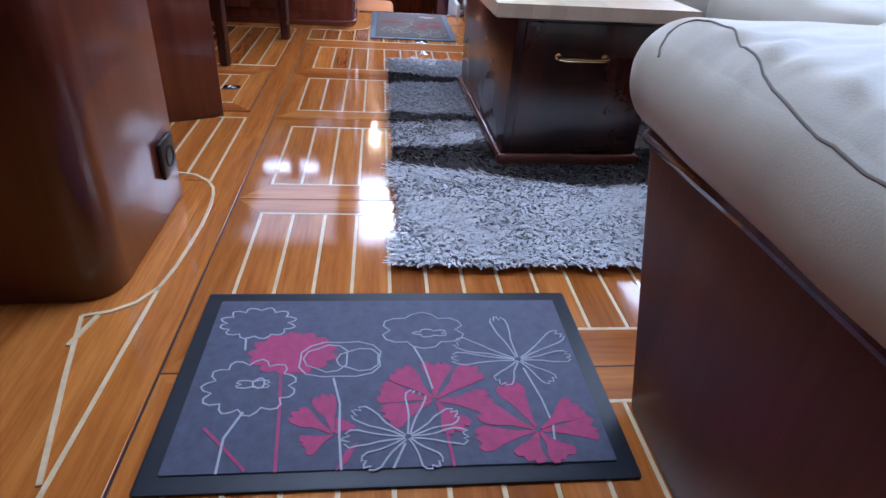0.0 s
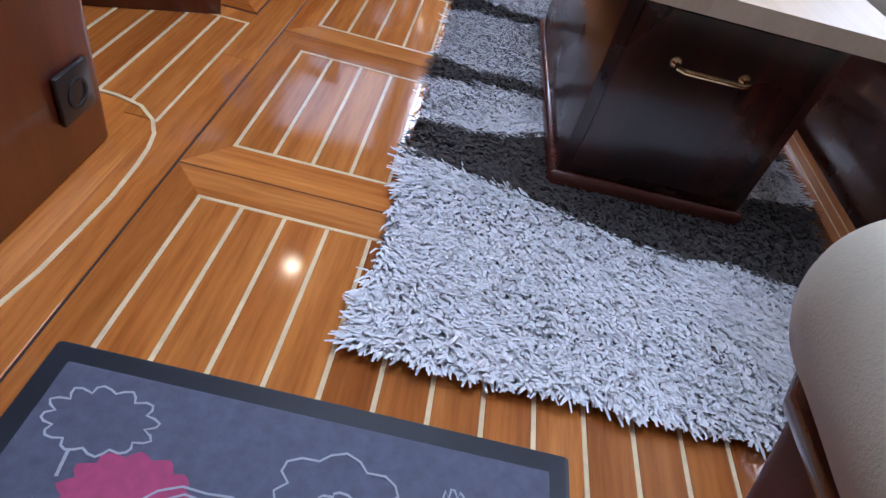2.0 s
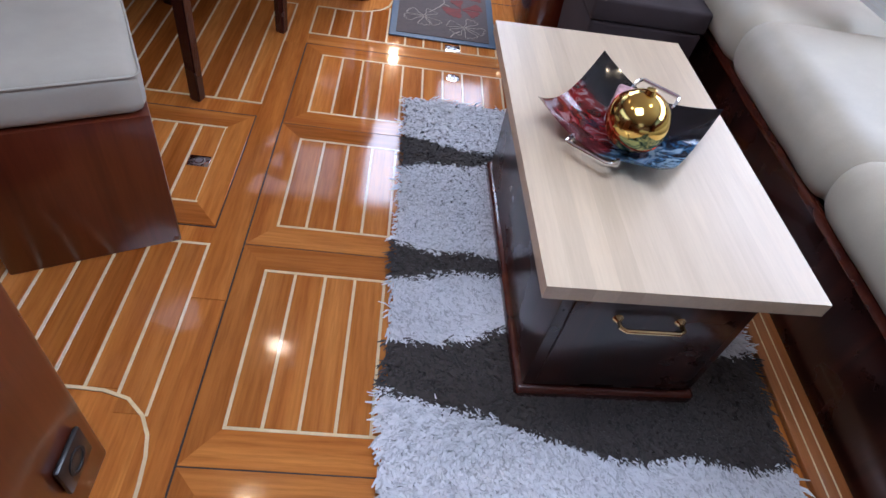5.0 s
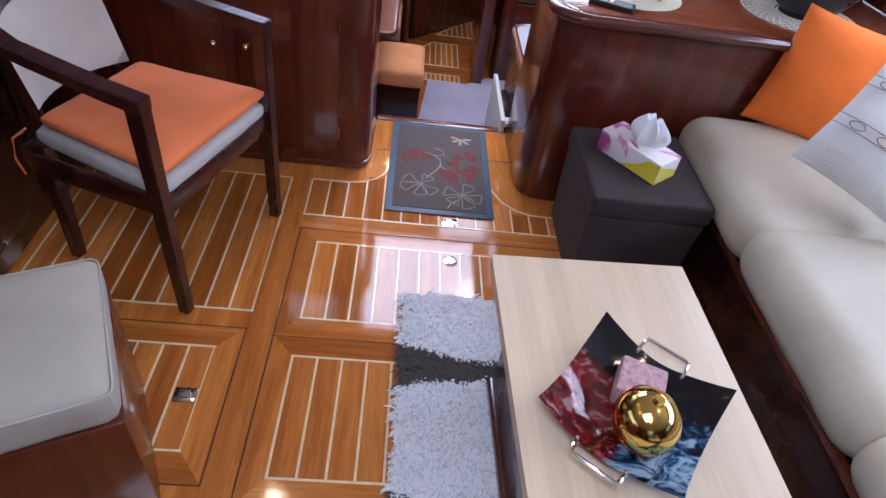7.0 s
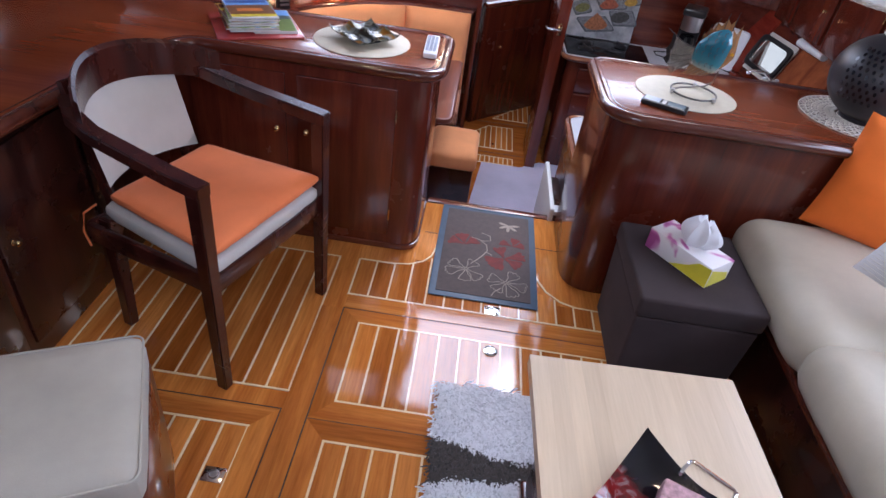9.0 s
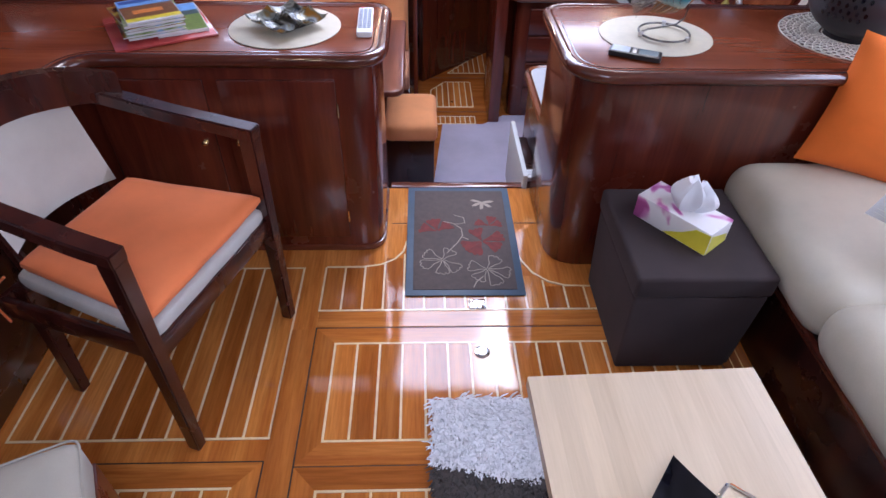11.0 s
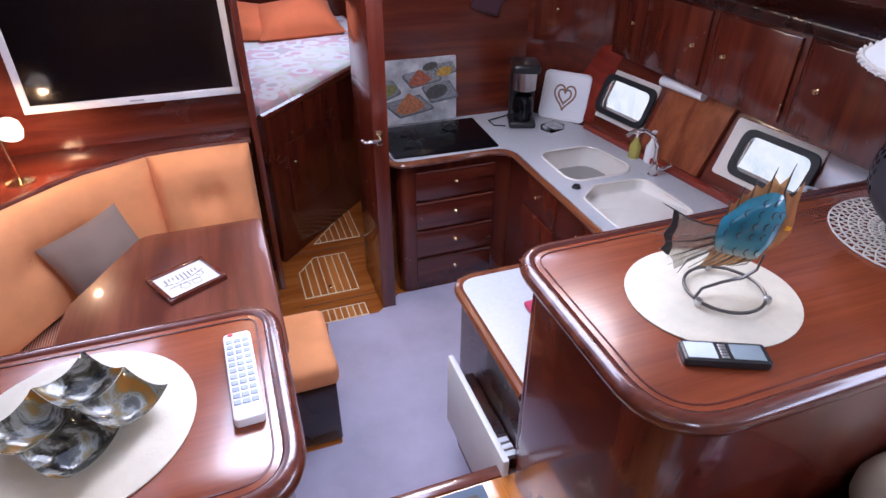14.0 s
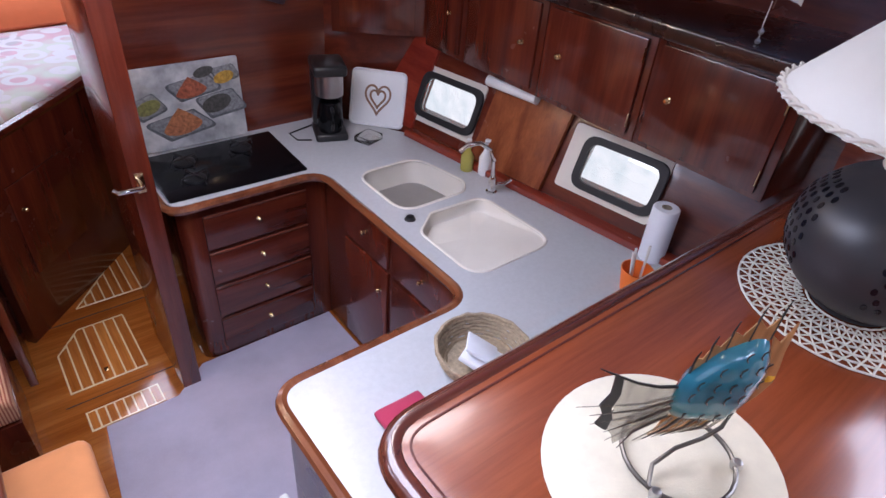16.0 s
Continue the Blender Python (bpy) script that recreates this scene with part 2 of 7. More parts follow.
place_mat = plain("cream_place_mat", (0.58, 0.53, 0.41), 0.6, var=0.06, scale=30, bumps=0.3, bscale=250)
gold = plain("gold_ball", (0.85, 0.60, 0.18), 0.12, 1.0)
lamp_clay = plain("dark_grey_clay", (0.028, 0.028, 0.033), 0.38, var=0.2, bumps=0.15, bscale=60)
# near-black that paints the shade inside the lamp's holes
hole_shade = plain("blue_black_hole_shade", (0.003, 0.004, 0.010), 0.2)
tissue_white = plain("tissue_paper", (0.80, 0.82, 0.86), 0.8, var=0.03)
screen_black = plain("black_screen", (0.004, 0.004, 0.005), 0.12, var=0.1)
paper_white = plain("paper_white", (0.78, 0.77, 0.74), 0.6, var=0.03)


def glass(name, color=(1, 1, 1), rough=0.0):
    def build(nt, b):
        b.inputs["Base Color"].default_value = (*color, 1)
        b.inputs["Roughness"].default_value = rough
        b.inputs["Transmission Weight"].default_value = 1.0
        b.inputs["IOR"].default_value = 1.45
    return mat(name, build)


clear_glass = glass("clear_glass")


def glow(name, color, strength):
    def build(nt, b):
        b.inputs["Base Color"].default_value = (*color, 1)
        b.inputs["Emission Color"].default_value = (*color, 1)
        b.inputs["Emission Strength"].default_value = strength
    return mat(name, build)


bulb_glow = glow("lit_bulb", (1, 0.8, 0.55), 12.0)


# ---- mesh helpers ----
def finish(bm, smooth=True, angle=40):
    bmesh.ops.recalc_face_normals(bm, faces=bm.faces)
    for f in bm.faces:
        f.smooth = smooth
    if smooth:
        for e in bm.edges:
            if len(e.link_faces) == 2 and e.calc_face_angle(0) > radians(angle):
                e.smooth = False
    return bm


def part(name, bm, material, parent=None, label="", at=None, smooth=True):
    """Links a bmesh as one mesh object under a thing or under a part."""
    finish(bm, smooth)
    me = bpy.data.meshes.new(name)
    bm.to_mesh(me)
    bm.free()
    me.materials.append(material)
    ob = new(name, me)
    if parent:
        ob.parent = parent
    if at is not None:
        ob.matrix_basis = at if isinstance(at, Matrix) else Matrix.Translation(at)
    if label:
        ob["label"] = label
    return ob


def thing(name, label, category, at=(0, 0, 0), rz=0, group="", kind=""):
    ob = new(name)
    ob.empty_display_size = 0.05
    ob.matrix_basis = pose(*at, 0, 0, rz)
    return tagged(ob, label, category, group, kind)


def again(ob, parent, m):
    """The same mesh once more, as a part."""
    c = ob.copy()
    scene.collection.objects.link(c)
    c.parent = parent
    c.matrix_basis = m if isinstance(m, Matrix) else Matrix.Translation(m)
    return c


def box(x0, x1, y0, y1, z0, z1, bev=0.004, seg=2):
    bm = bmesh.new()
    bmesh.ops.create_cube(bm, size=1)
    bm.transform(Matrix.Translation(((x0 + x1) / 2, (y0 + y1) / 2, (z0 + z1) / 2)) @ Matrix.Diagonal((abs(x1 - x0), abs(y1 - y0), abs(z1 - z0), 1)))
    if bev:
        bmesh.ops.bevel(bm, geom=bm.edges[:], offset=bev, segments=seg, affect="EDGES", profile=0.5)
    return bm


def rounded(points, radii, n=6):
    """A closed outline with its corners rounded, each by its own radius."""
    out = []
    k = len(points)
    for i in range(k):
        p, a, b2 = Vector(points[i]), Vector(points[i - 1]), Vector(points[(i + 1) % k])
        r = radii[i] if isinstance(radii, (list, tuple)) else radii
        if r <= 0:
            out.append(tuple(p))
            continue
        u, v = (a - p).normalized(), (b2 - p).normalized()
        ang = u.angle(v)
        d = min(r / math.tan(ang / 2), (a - p).length * 0.49, (b2 - p).length * 0.49)
        s, e = p + u * d, p + v * d
        for j in range(n + 1):
            t = j / n
            out.append(tuple(s * (1 - t) ** 2 + p * 2 * t * (1 - t) + e * t * t))
    return out


def prism(outline, z0, z1, bev=0.0, seg=2):
    bm = bmesh.new()
    lo = [bm.verts.new((x, y, z0)) for x, y in outline]
    hi = [bm.verts.new((x, y, z1)) for x, y in outline]
    k = len(outline)
    bm.faces.new(hi)
    bm.faces.new(lo[::-1])
    for i in range(k):
        bm.faces.new((lo[i], lo[(i + 1) % k], hi[(i + 1) % k], hi[i]))
    if bev:
        bmesh.ops.recalc_face_normals(bm, faces=bm.faces)
        es = [e for e in bm.edges if abs(e.verts[0].co.z - e.verts[1].co.z) < 1e-6]
        bmesh.ops.bevel(bm, geom=es, offset=bev, segments=seg, affect="EDGES", profile=0.5)
    return bm


def lathe(profile, seg=24, bm=None):
    bm = bm or bmesh.new()
    rings = []
    for r, z in profile:
        if r < 1e-5:
            rings.append([bm.verts.new((0, 0, z))])
        else:
            rings.append([bm.verts.new((r * math.cos(2 * math.pi * i / seg), r * math.sin(2 * math.pi * i / seg), z)) for i in range(seg)])
    for a, b2 in zip(rings, rings[1:]):
        for i in range(seg):
            j = (i + 1) % seg
            if len(a) == 1 and len(b2) > 1:
                bm.faces.new((a[0], b2[i], b2[j]))
            elif len(b2) == 1 and len(a) > 1:
                bm.faces.new((a[i], a[j], b2[0]))
            elif len(a) > 1:
                bm.faces.new((a[i], a[j], b2[j], b2[i]))
    return bm


def tube(points, r, seg=8, closed=False, bm=None, flat=1.0, taper=None):
    """A bar swept along points. flat squeezes its height."""
    bm = bm or bmesh.new()
    pts = [Vector(p) for p in points]
    n = len(pts)
    rings = []
    for i, p in enumerate(pts):
        a = pts[i - 1] if (i or closed) else p
        b2 = pts[(i + 1) % n] if (i < n - 1 or closed) else p
        t = (b2 - a).normalized()
        up = Vector((0, 0, 1)) if abs(t.z) < 0.95 else Vector((0, 1, 0))
        s = t.cross(up).normalized()
        u = s.cross(t).normalized()
        rr = r * (taper[i] if taper else 1)
        rings.append([bm.verts.new(p + s * rr * math.cos(2 * math.pi * k / seg) + u * rr * flat * math.sin(2 * math.pi * k / seg)) for k in range(seg)])
    for i in range(n if closed else n - 1):
        a, b2 = rings[i], rings[(i + 1) % n]
        for k in range(seg):
            bm.faces.new((a[k], a[(k + 1) % seg], b2[(k + 1) % seg], b2[k]))
    if not closed:
        bm.faces.new(rings[0][::-1])
        bm.faces.new(rings[-1])
    return bm


def bar(points, w, h, bev=0.004):
    """A squared rail swept along points."""
    bm = bmesh.new()
    pts = [Vector(p) for p in points]
    rings = []
    for i, p in enumerate(pts):
        t = (pts[min(i + 1, len(pts) - 1)] - pts[max(i - 1, 0)]).normalized()
        s = t.cross(Vector((0, 0, 1))).normalized()
        u = s.cross(t)
        rings.append([bm.verts.new(p + s * a * w / 2 + u * b2 * h / 2) for a, b2 in ((-1, -1), (1, -1), (1, 1), (-1, 1))])
    for a, b2 in zip(rings, rings[1:]):
        for i in range(4):
            bm.faces.new((a[i], a[(i + 1) % 4], b2[(i + 1) % 4], b2[i]))
    bm.faces.new(rings[0][::-1])
    bm.faces.new(rings[-1])
    bmesh.ops.recalc_face_normals(bm, faces=bm.faces)
    es = [e for e in bm.edges if len(e.link_faces) == 2 and e.calc_face_angle(0) > 0.8]
    bmesh.ops.bevel(bm, geom=es, offset=bev, segments=2, affect="EDGES")
    return bm


def ribbon(points, w, z0, z1, bm=None, closed=False):
    """A thin flat strip that follows points in plan."""
    bm = bm or bmesh.new()
    pts = [Vector((p[0], p[1])) for p in points]
    n = len(pts)
    cs = []
    for i, p in enumerate(pts):
        a = pts[i - 1] if (i or closed) else p
        b2 = pts[(i + 1) % n] if (i < n - 1 or closed) else p
        t = b2 - a
        t = t.normalized() if t.length > 1e-9 else Vector((1, 0))
        s = Vector((-t.y, t.x)) * (w / 2)
        cs.append([bm.verts.new((*(p + s), z0)), bm.verts.new((*(p + s), z1)), bm.verts.new((*(p - s), z1)), bm.verts.new((*(p - s), z0))])
    for i in range(n if closed else n - 1):
        a, b2 = cs[i], cs[(i + 1) % n]
        for k in range(4):
            bm.faces.new((a[k], a[(k + 1) % 4], b2[(k + 1) % 4], b2[k]))
    if not closed:
        bm.faces.new(cs[0])
        bm.faces.new(cs[-1][::-1])
    return bm


def cushion(w, d, h, r=0.04, puff=0.02, cuts=9, sag=None):
    """A soft block: rounded edges and a domed top, its base at z = 0."""
    bm = bmesh.new()
    bmesh.ops.create_cube(bm, size=2)
    bmesh.ops.subdivide_edges(bm, edges=bm.edges[:], cuts=cuts, use_grid_fill=True)
    r = min(r, h / 2 - 0.001, w / 2 - 0.001, d / 2 - 0.001)
    for v in bm.verts:
        c = Vector([math.copysign(min(1, abs(a) ** 0.75), a) for a in v.co])
        p = Vector((c.x * w / 2, c.y * d / 2, c.z * h / 2))
        inner = Vector((max(-w / 2 + r, min(w / 2 - r, p.x)), max(-d / 2 + r, min(d / 2 - r, p.y)), max(-h / 2 + r, min(h / 2 - r, p.z))))
        q = p - inner
        p = inner + q.normalized() * r if q.length > 1e-9 else p
        bulge = (1 - min(1, abs(c.x)) ** 2.5) * (1 - min(1, abs(c.y)) ** 2.5)
        if c.z > 0:
            p.z += puff * bulge * c.z
        if sag:
            p.z += sag(p.x, p.y) * (c.z > 0.2)
        p += Vector((noise.noise(p * 9) * 0.004, noise.noise(p * 9 + Vector((5, 1, 2))) * 0.004, noise.noise(p * 7 + Vector((1, 7, 3))) * 0.004))
        v.co = p + Vector((0, 0, h / 2))
    return bm


def pillow(w, d, h, n=14):
    """A scatter cushion: two sheets that meet in a pinched seam, its middle at the origin."""
    bm = bmesh.new()
    grids = []
    for s in (1, -1):
        g = []
        for i in range(n + 1):
            row = []
            for j in range(n + 1):
                u, v = 2 * i / n - 1, 2 * j / n - 1
                edge = max(0.0, (1 - u * u)) ** 0.55 * max(0.0, (1 - v * v)) ** 0.55
                pin = 1 - 0.06 * ((1 - u * u) * abs(v) ** 3 + 0)
                pin2 = 1 - 0.06 * ((1 - v * v) * abs(u) ** 3)
                z = s * h / 2 * edge * (1 + 0.14 * noise.noise(Vector((u * 2.2, v * 2.2, s + h * 9))))
                row.append(bm.verts.new((u * w / 2 * pin2, v * d / 2 * pin, z)))
            g.append(row)
        grids.append(g)
    for g, flip in zip(grids, (False, True)):
        for i in range(n):
            for j in range(n):
                f = (g[i][j], g[i + 1][j], g[i + 1][j + 1], g[i][j + 1])
                bm.faces.new(f[::-1] if flip else f)
    bmesh.ops.remove_doubles(bm, verts=bm.verts[:], dist=1e-4)
    return bm


def moved(bm, m):
    bm.transform(m)
    return bm


def joined(*bms):
    out = bms[0]
    for b2 in bms[1:]:
        tmp = bpy.data.meshes.new("joint")
        b2.to_mesh(tmp)
        b2.free()
        out.from_mesh(tmp)
        bpy.data.meshes.remove(tmp)
    return out


def structure(name, bm, material, label="", category=""):
    return tagged(part(name, bm, material), label, category, kind="structure")


def disc(r, z0, z1, seg=40, bev=0.002, sx=1.0, sy=1.0):
    return prism([(sx * r * math.cos(2 * math.pi * i / seg), sy * r * math.sin(2 * math.pi * i / seg)) for i in range(seg)], z0, z1, bev)

# ---- the shell ----
CT = 0.895   # height of the saloon tops
GF = -0.64   # galley floor
GT = 0.32    # galley worktop

structure("wall_south", box(-2.3, 2.3, -1.5, -1.4, GF, 2.1, 0), mahogany_z, "mahogany bulkhead behind the saloon", "wall")
# the west window is assumed, an opening for the added fill
structure("wall_west", joined(box(-2.25, -2.17, -1.4, 4.45, GF, 1.28, 0), box(-2.25, -2.17, -1.4, 4.45, 1.82, 2.1, 0), box(-2.25, -2.17, -1.4, 0.28, 1.28, 1.82, 0),
                              box(-2.25, -2.17, 2.92, 4.45, 1.28, 1.82, 0)), mahogany_y, "mahogany saloon side with a long window", "wall")
structure("wall_east", joined(box(2.17, 2.25, -1.4, 4.25, GF, 1.28, 0), box(2.17, 2.25, -1.4, 4.25, 1.82, 2.1, 0), box(2.17, 2.25, -1.4, 0.28, 1.28, 1.82, 0),
                              box(2.17, 2.25, 2.92, 4.25, 1.28, 1.82, 0)), mahogany_y, "mahogany saloon side with a long window", "wall")
# the square opening is made up for the saloon fill lamp
structure("ceiling", joined(box(-2.3, -0.4, -1.5, 4.3, 2.0, 2.08, 0), box(0.3, 2.3, -1.5, 4.3, 2.0, 2.08, 0), box(-0.4, 0.3, -1.5, 1.1, 2.0, 2.08, 0), box(-0.4, 0.3, 1.8, 4.3, 2.0, 2.08, 0)), headliner, "white padded saloon ceiling", "ceiling")
# unseen ceiling; its two overhead openings only make room for added fill lamps
structure("ceiling_galley", joined(box(-2.3, -1.15, 4.75, 9.2, 1.66, 1.74, 0), box(-0.65, 0.35, 5.25, 9.2, 1.66, 1.74, 0), box(1.05, 2.6, 4.75, 9.2, 1.66, 1.74, 0),
                                   box(0.35, 1.05, 5.82, 9.2, 1.66, 1.74, 0), box(-1.15, -0.65, 5.75, 9.2, 1.66, 1.74, 0)), headliner, "white padded galley ceiling with openings for added lamps", "ceiling")

# fore bulkheads: behind the settee, beside the cabin door, behind the hob
structure("wall_settee", box(-2.2, -0.072, 6.66, 6.72, GF, 1.66, 0), mahogany_x, "mahogany bulkhead behind the settee", "wall")
structure("wall_hob", box(0.62, 1.75, 6.66, 6.72, GF, 1.66, 0), mahogany_x, "mahogany bulkhead behind the hob", "wall")
structure("wall_corner", prism([(1.70, 6.66), (1.75, 6.72), (2.22, 6.40), (2.17, 6.34)], GF, 1.66), mahogany_x, "mahogany panel across the galley corner", "wall")
structure("wall_dinette_west", joined(box(-1.92, -1.84, 4.45, 6.92, GF, 0.44, 0), box(-1.92, -1.84, 4.45, 6.92, 0.68, 1.66, 0), box(-1.92, -1.84, 4.45, 5.62, 0.44, 0.68, 0),
                                      box(-1.92, -1.84, 6.08, 6.92, 0.44, 0.68, 0), box(-2.25, -1.84, 4.4, 4.449, GF, 1.66, 0)), mahogany_y, "mahogany hull side beside the dinette", "wall")
structure("wall_cabin", joined(box(-1.2, -1.1, 6.92, 9.2, GF, 1.66, 0), box(-1.2, 2.2, 9.2, 9.3, GF, 1.66, 0), box(2.1, 2.2, 6.53, 9.2, GF, 1.66, 0)), mahogany_z, "mahogany sides of the fore cabin", "wall")


def hull_x(y, z):
    return 2.25 - 0.155 * (y - 4.4) + 0.4 * (z - GT)


def hull_piece(y0, y1, z0, z1, thick=0.05, inset=0.0):
    bm = bmesh.new()
    vs = []
    for dx in (inset, inset + thick):
        vs.append([bm.verts.new((hull_x(y, z) + dx, y, z)) for y, z in ((y0, z0), (y1, z0), (y1, z1), (y0, z1))])
    a, b2 = vs
    bm.faces.new(a[::-1])
    bm.faces.new(b2)
    for i in range(4):
        bm.faces.new((a[i], a[(i + 1) % 4], b2[(i + 1) % 4], b2[i]))
    return bm


WIN = ((4.83, 5.21), (5.83, 6.22))
structure("wall_hull", joined(hull_piece(4.2, WIN[0][0], GF, 1.66), hull_piece(WIN[0][1], WIN[1][0], GF, 1.66), hull_piece(WIN[1][1], 6.5, GF, 1.66),
                                     *[hull_piece(a, b2, GF, 0.45) for a, b2 in WIN], *[hull_piece(a, b2, 0.65, 1.66) for a, b2 in WIN]), mahogany_y,
                 "mahogany hull side with two small windows", "wall")


def hull_window(y0, y1, n):
    win = thing("window_%d" % n, "small rounded hull window in a black frame", "window", (hull_x((y0 + y1) / 2, 0.54), (y0 + y1) / 2, 0.54), kind="structure")
    ax = math.degrees(math.atan(0.4))
    w = (y1 - y0)
    m = pose(0, 0, 0, 0, 90 + ax, 0) @ pose(0, 0, 0, 0, 0, 8.8 * 0)

    def ring(wo, ho, wi, hi, ro, ri, d0, d1, sh=0.0):
        o = rounded([(-ho / 2, -wo / 2 + sh), (ho / 2, -wo / 2 + sh), (ho / 2, wo / 2 + sh), (-ho / 2, wo / 2 + sh)], ro)
        i2 = rounded([(-hi / 2, -wi / 2), (hi / 2, -wi / 2), (hi / 2, wi / 2), (-hi / 2, wi / 2)], ri)
        bm = bmesh.new()
        loops = [[bm.verts.new((x, y, z)) for x, y in pts] for pts, z in ((o, d0), (o, d1), (i2, d1), (i2, d0))]
        k = len(o)
        for a, b2 in zip(loops, loops[1:] + loops[:1]):
            for j in range(k):
                bm.faces.new((a[j], a[(j + 1) % k], b2[(j + 1) % k], b2[j]))
        return bm
    tilt = pose(0, 0, 0, 0, -90 + ax, 0)
    turn = pose(0, 0, 0, 0, 0, 8.8)
    mm = turn @ tilt
    part("cream_surround", ring(w + 0.10, 0.30, w - 0.02, 0.2, 0.02, 0.06, 0.002, 0.010, 0.04), cream_wall, win, "cream lining round the window", at=mm)
    part("window_frame", ring(w + 0.03, 0.245, w - 0.035, 0.18, 0.065, 0.05, 0.010, 0.030), black_rubber, win, "black rounded window frame", at=mm)
    p = part("pane", prism(rounded([(-0.1, -w / 2 + 0.02), (0.1, -w / 2 + 0.02), (0.1, w / 2 - 0.02), (-0.1, w / 2 - 0.02)], 0.05), -0.004, 0.002), clear_glass, win, at=mm)
    p.visible_shadow = False
    return win


for n, (a, b2) in enumerate(WIN):
    hull_window(a, b2, n + 1)


def daylight(nt, b):
    v = coords(nt, (1, 1, 1))
    n = noise_of(nt, v, 5.0, 5, 0.6)
    col = ramp(nt, n, ((0.35, (0.72, 0.84, 0.84)), (0.55, (0.92, 0.99, 0.98)), (0.75, (0.82, 0.92, 0.92))))
    b.inputs["Base Color"].default_value = (0, 0, 0, 1)
    nt.links.new(col, b.inputs["Emission Color"])
    b.inputs["Emission Strength"].default_value = 0.9


backdrop_mat = mat("hazy_daylight", daylight)
structure("backdrop", box(3.1, 3.15, 3.8, 11, -2.5, 1.3, 0), backdrop_mat, "bright hazy daylight outside the hull windows", "backdrop")
structure("backdrop_west", box(-2.9, -2.85, 4.8, 7.2, -0.2, 1.4, 0), backdrop_mat, "bright hazy daylight outside the dinette window", "backdrop")
# windscreen surround
structure("windscreen_frame", joined(box(-2.2, 2.2, 4.27, 4.36, 1.9, 2.02, 0), box(-0.42, -0.34, 4.3, 5.25, 1.7, 1.9, 0), box(0.66, 0.74, 4.3, 5.25, 1.7, 1.9, 0)), mahogany_x, "mahogany windscreen frame", "window frame")

# ---- floors ----
structure("floor_substrate", box(-2.17, 2.17, -1.4, 4.228, -0.06, -0.012, 0), seam_black, "dark underfloor of the saloon", "floor")
floor = structure("floor", box(-2.17, 2.17, -1.4, 4.212, -0.012, -0.0022, 0), teak_y, "varnished teak saloon floor with pale inlay lines", "floor")
structure("floor_galley", box(-2.2, 2.2, 4.23, 9.2, GF - 0.05, GF - 0.002, 0), teak_x, "varnished teak galley floor", "floor")
structure("step_nosing", box(-0.20, 0.50, 4.214, 4.262, -0.03, 0.004, 0.008), rim_wood, "dark varnished nosing at the saloon step", "step")
structure("step_riser", box(-0.3, 0.6, 4.23, 4.25, GF, -0.03, 0), mahogany_x, "mahogany riser under the saloon step", "step")
step = structure("step_tread", box(-0.2, 0.48, 4.25, 4.42, GF, -0.34, 0.004), teak_x, "teak step with pale inlay down to the galley", "step")

STRIP = 0.0085
_plates = {}


def plate(name, w, d, material, parent, x, y, z=0.0, h=0.008):
    """A flat board with eased edges; alike boards share one mesh."""
    key = (name, round(w, 3), round(d, 3), material.name)
    if key not in _plates:
        bm = bmesh.new()
        e = 0.0007
        lo = [bm.verts.new((sx * w / 2, sy * d / 2, -h)) for sx, sy in ((-1, -1), (1, -1), (1, 1), (-1, 1))]
        mid = [bm.verts.new((v.co.x, v.co.y, -e)) for v in lo]
        hi = [bm.verts.new((v.co.x - math.copysign(e, v.co.x), v.co.y - math.copysign(e, v.co.y), 0)) for v in lo]
        bm.faces.new(hi)
        for a, b2 in ((lo, mid), (mid, hi)):
            for i in range(4):
                bm.faces.new((a[i], a[(i + 1) % 4], b2[(i + 1) % 4], b2[i]))
        ob = part(name, bm, material, parent, at=(x, y, z), smooth=False)
        _plates[key] = ob
        return ob
    return again(_plates[key], parent, (x, y, z))


def quad_piece(name, pts, material, parent, z=0.0, h=0.008):
    cx, cy = sum(p[0] for p in pts) / len(pts), sum(p[1] for p in pts) / len(pts)
    return part(name, prism([(x - cx, y - cy) for x, y in pts], -h, 0), material, parent, at=(cx, cy, z), smooth=False)


def field(x0, x1, y0, y1, pitch, parent=floor, top=None, bottom=None, z=0.0, ends=True):
    """Planks along y between pale strips, framed by a pale line."""
    n = max(1, round((x1 - x0) / pitch))
    p = (x1 - x0) / n
    for i in range(n + 1):
        x = x0 + i * p
        a, b2 = (bottom(x) if bottom else y0), (top(x) if top else y1)
        if b2 - a > 0.02:
            plate("inlay_strip", STRIP, round(b2 - a, 3), inlay, parent, x, (a + b2) / 2, z)
    for i in range(n):
        x = x0 + (i + 0.5) * p
        a, b2 = (bottom(x) if bottom else y0), (top(x) if top else y1)
        if b2 - a > 0.03:
            plate("plank", round(p - STRIP - 0.0006, 4), round(b2 - a - STRIP, 3), teak_y, parent, x, (a + b2) / 2, z)
    if ends:
        for y in ([y0] if not bottom else []) + ([y1] if not top else []):
            plate("inlay_strip", x1 - x0 + STRIP, STRIP, inlay, parent, (x0 + x1) / 2, y, z + 0.0006)


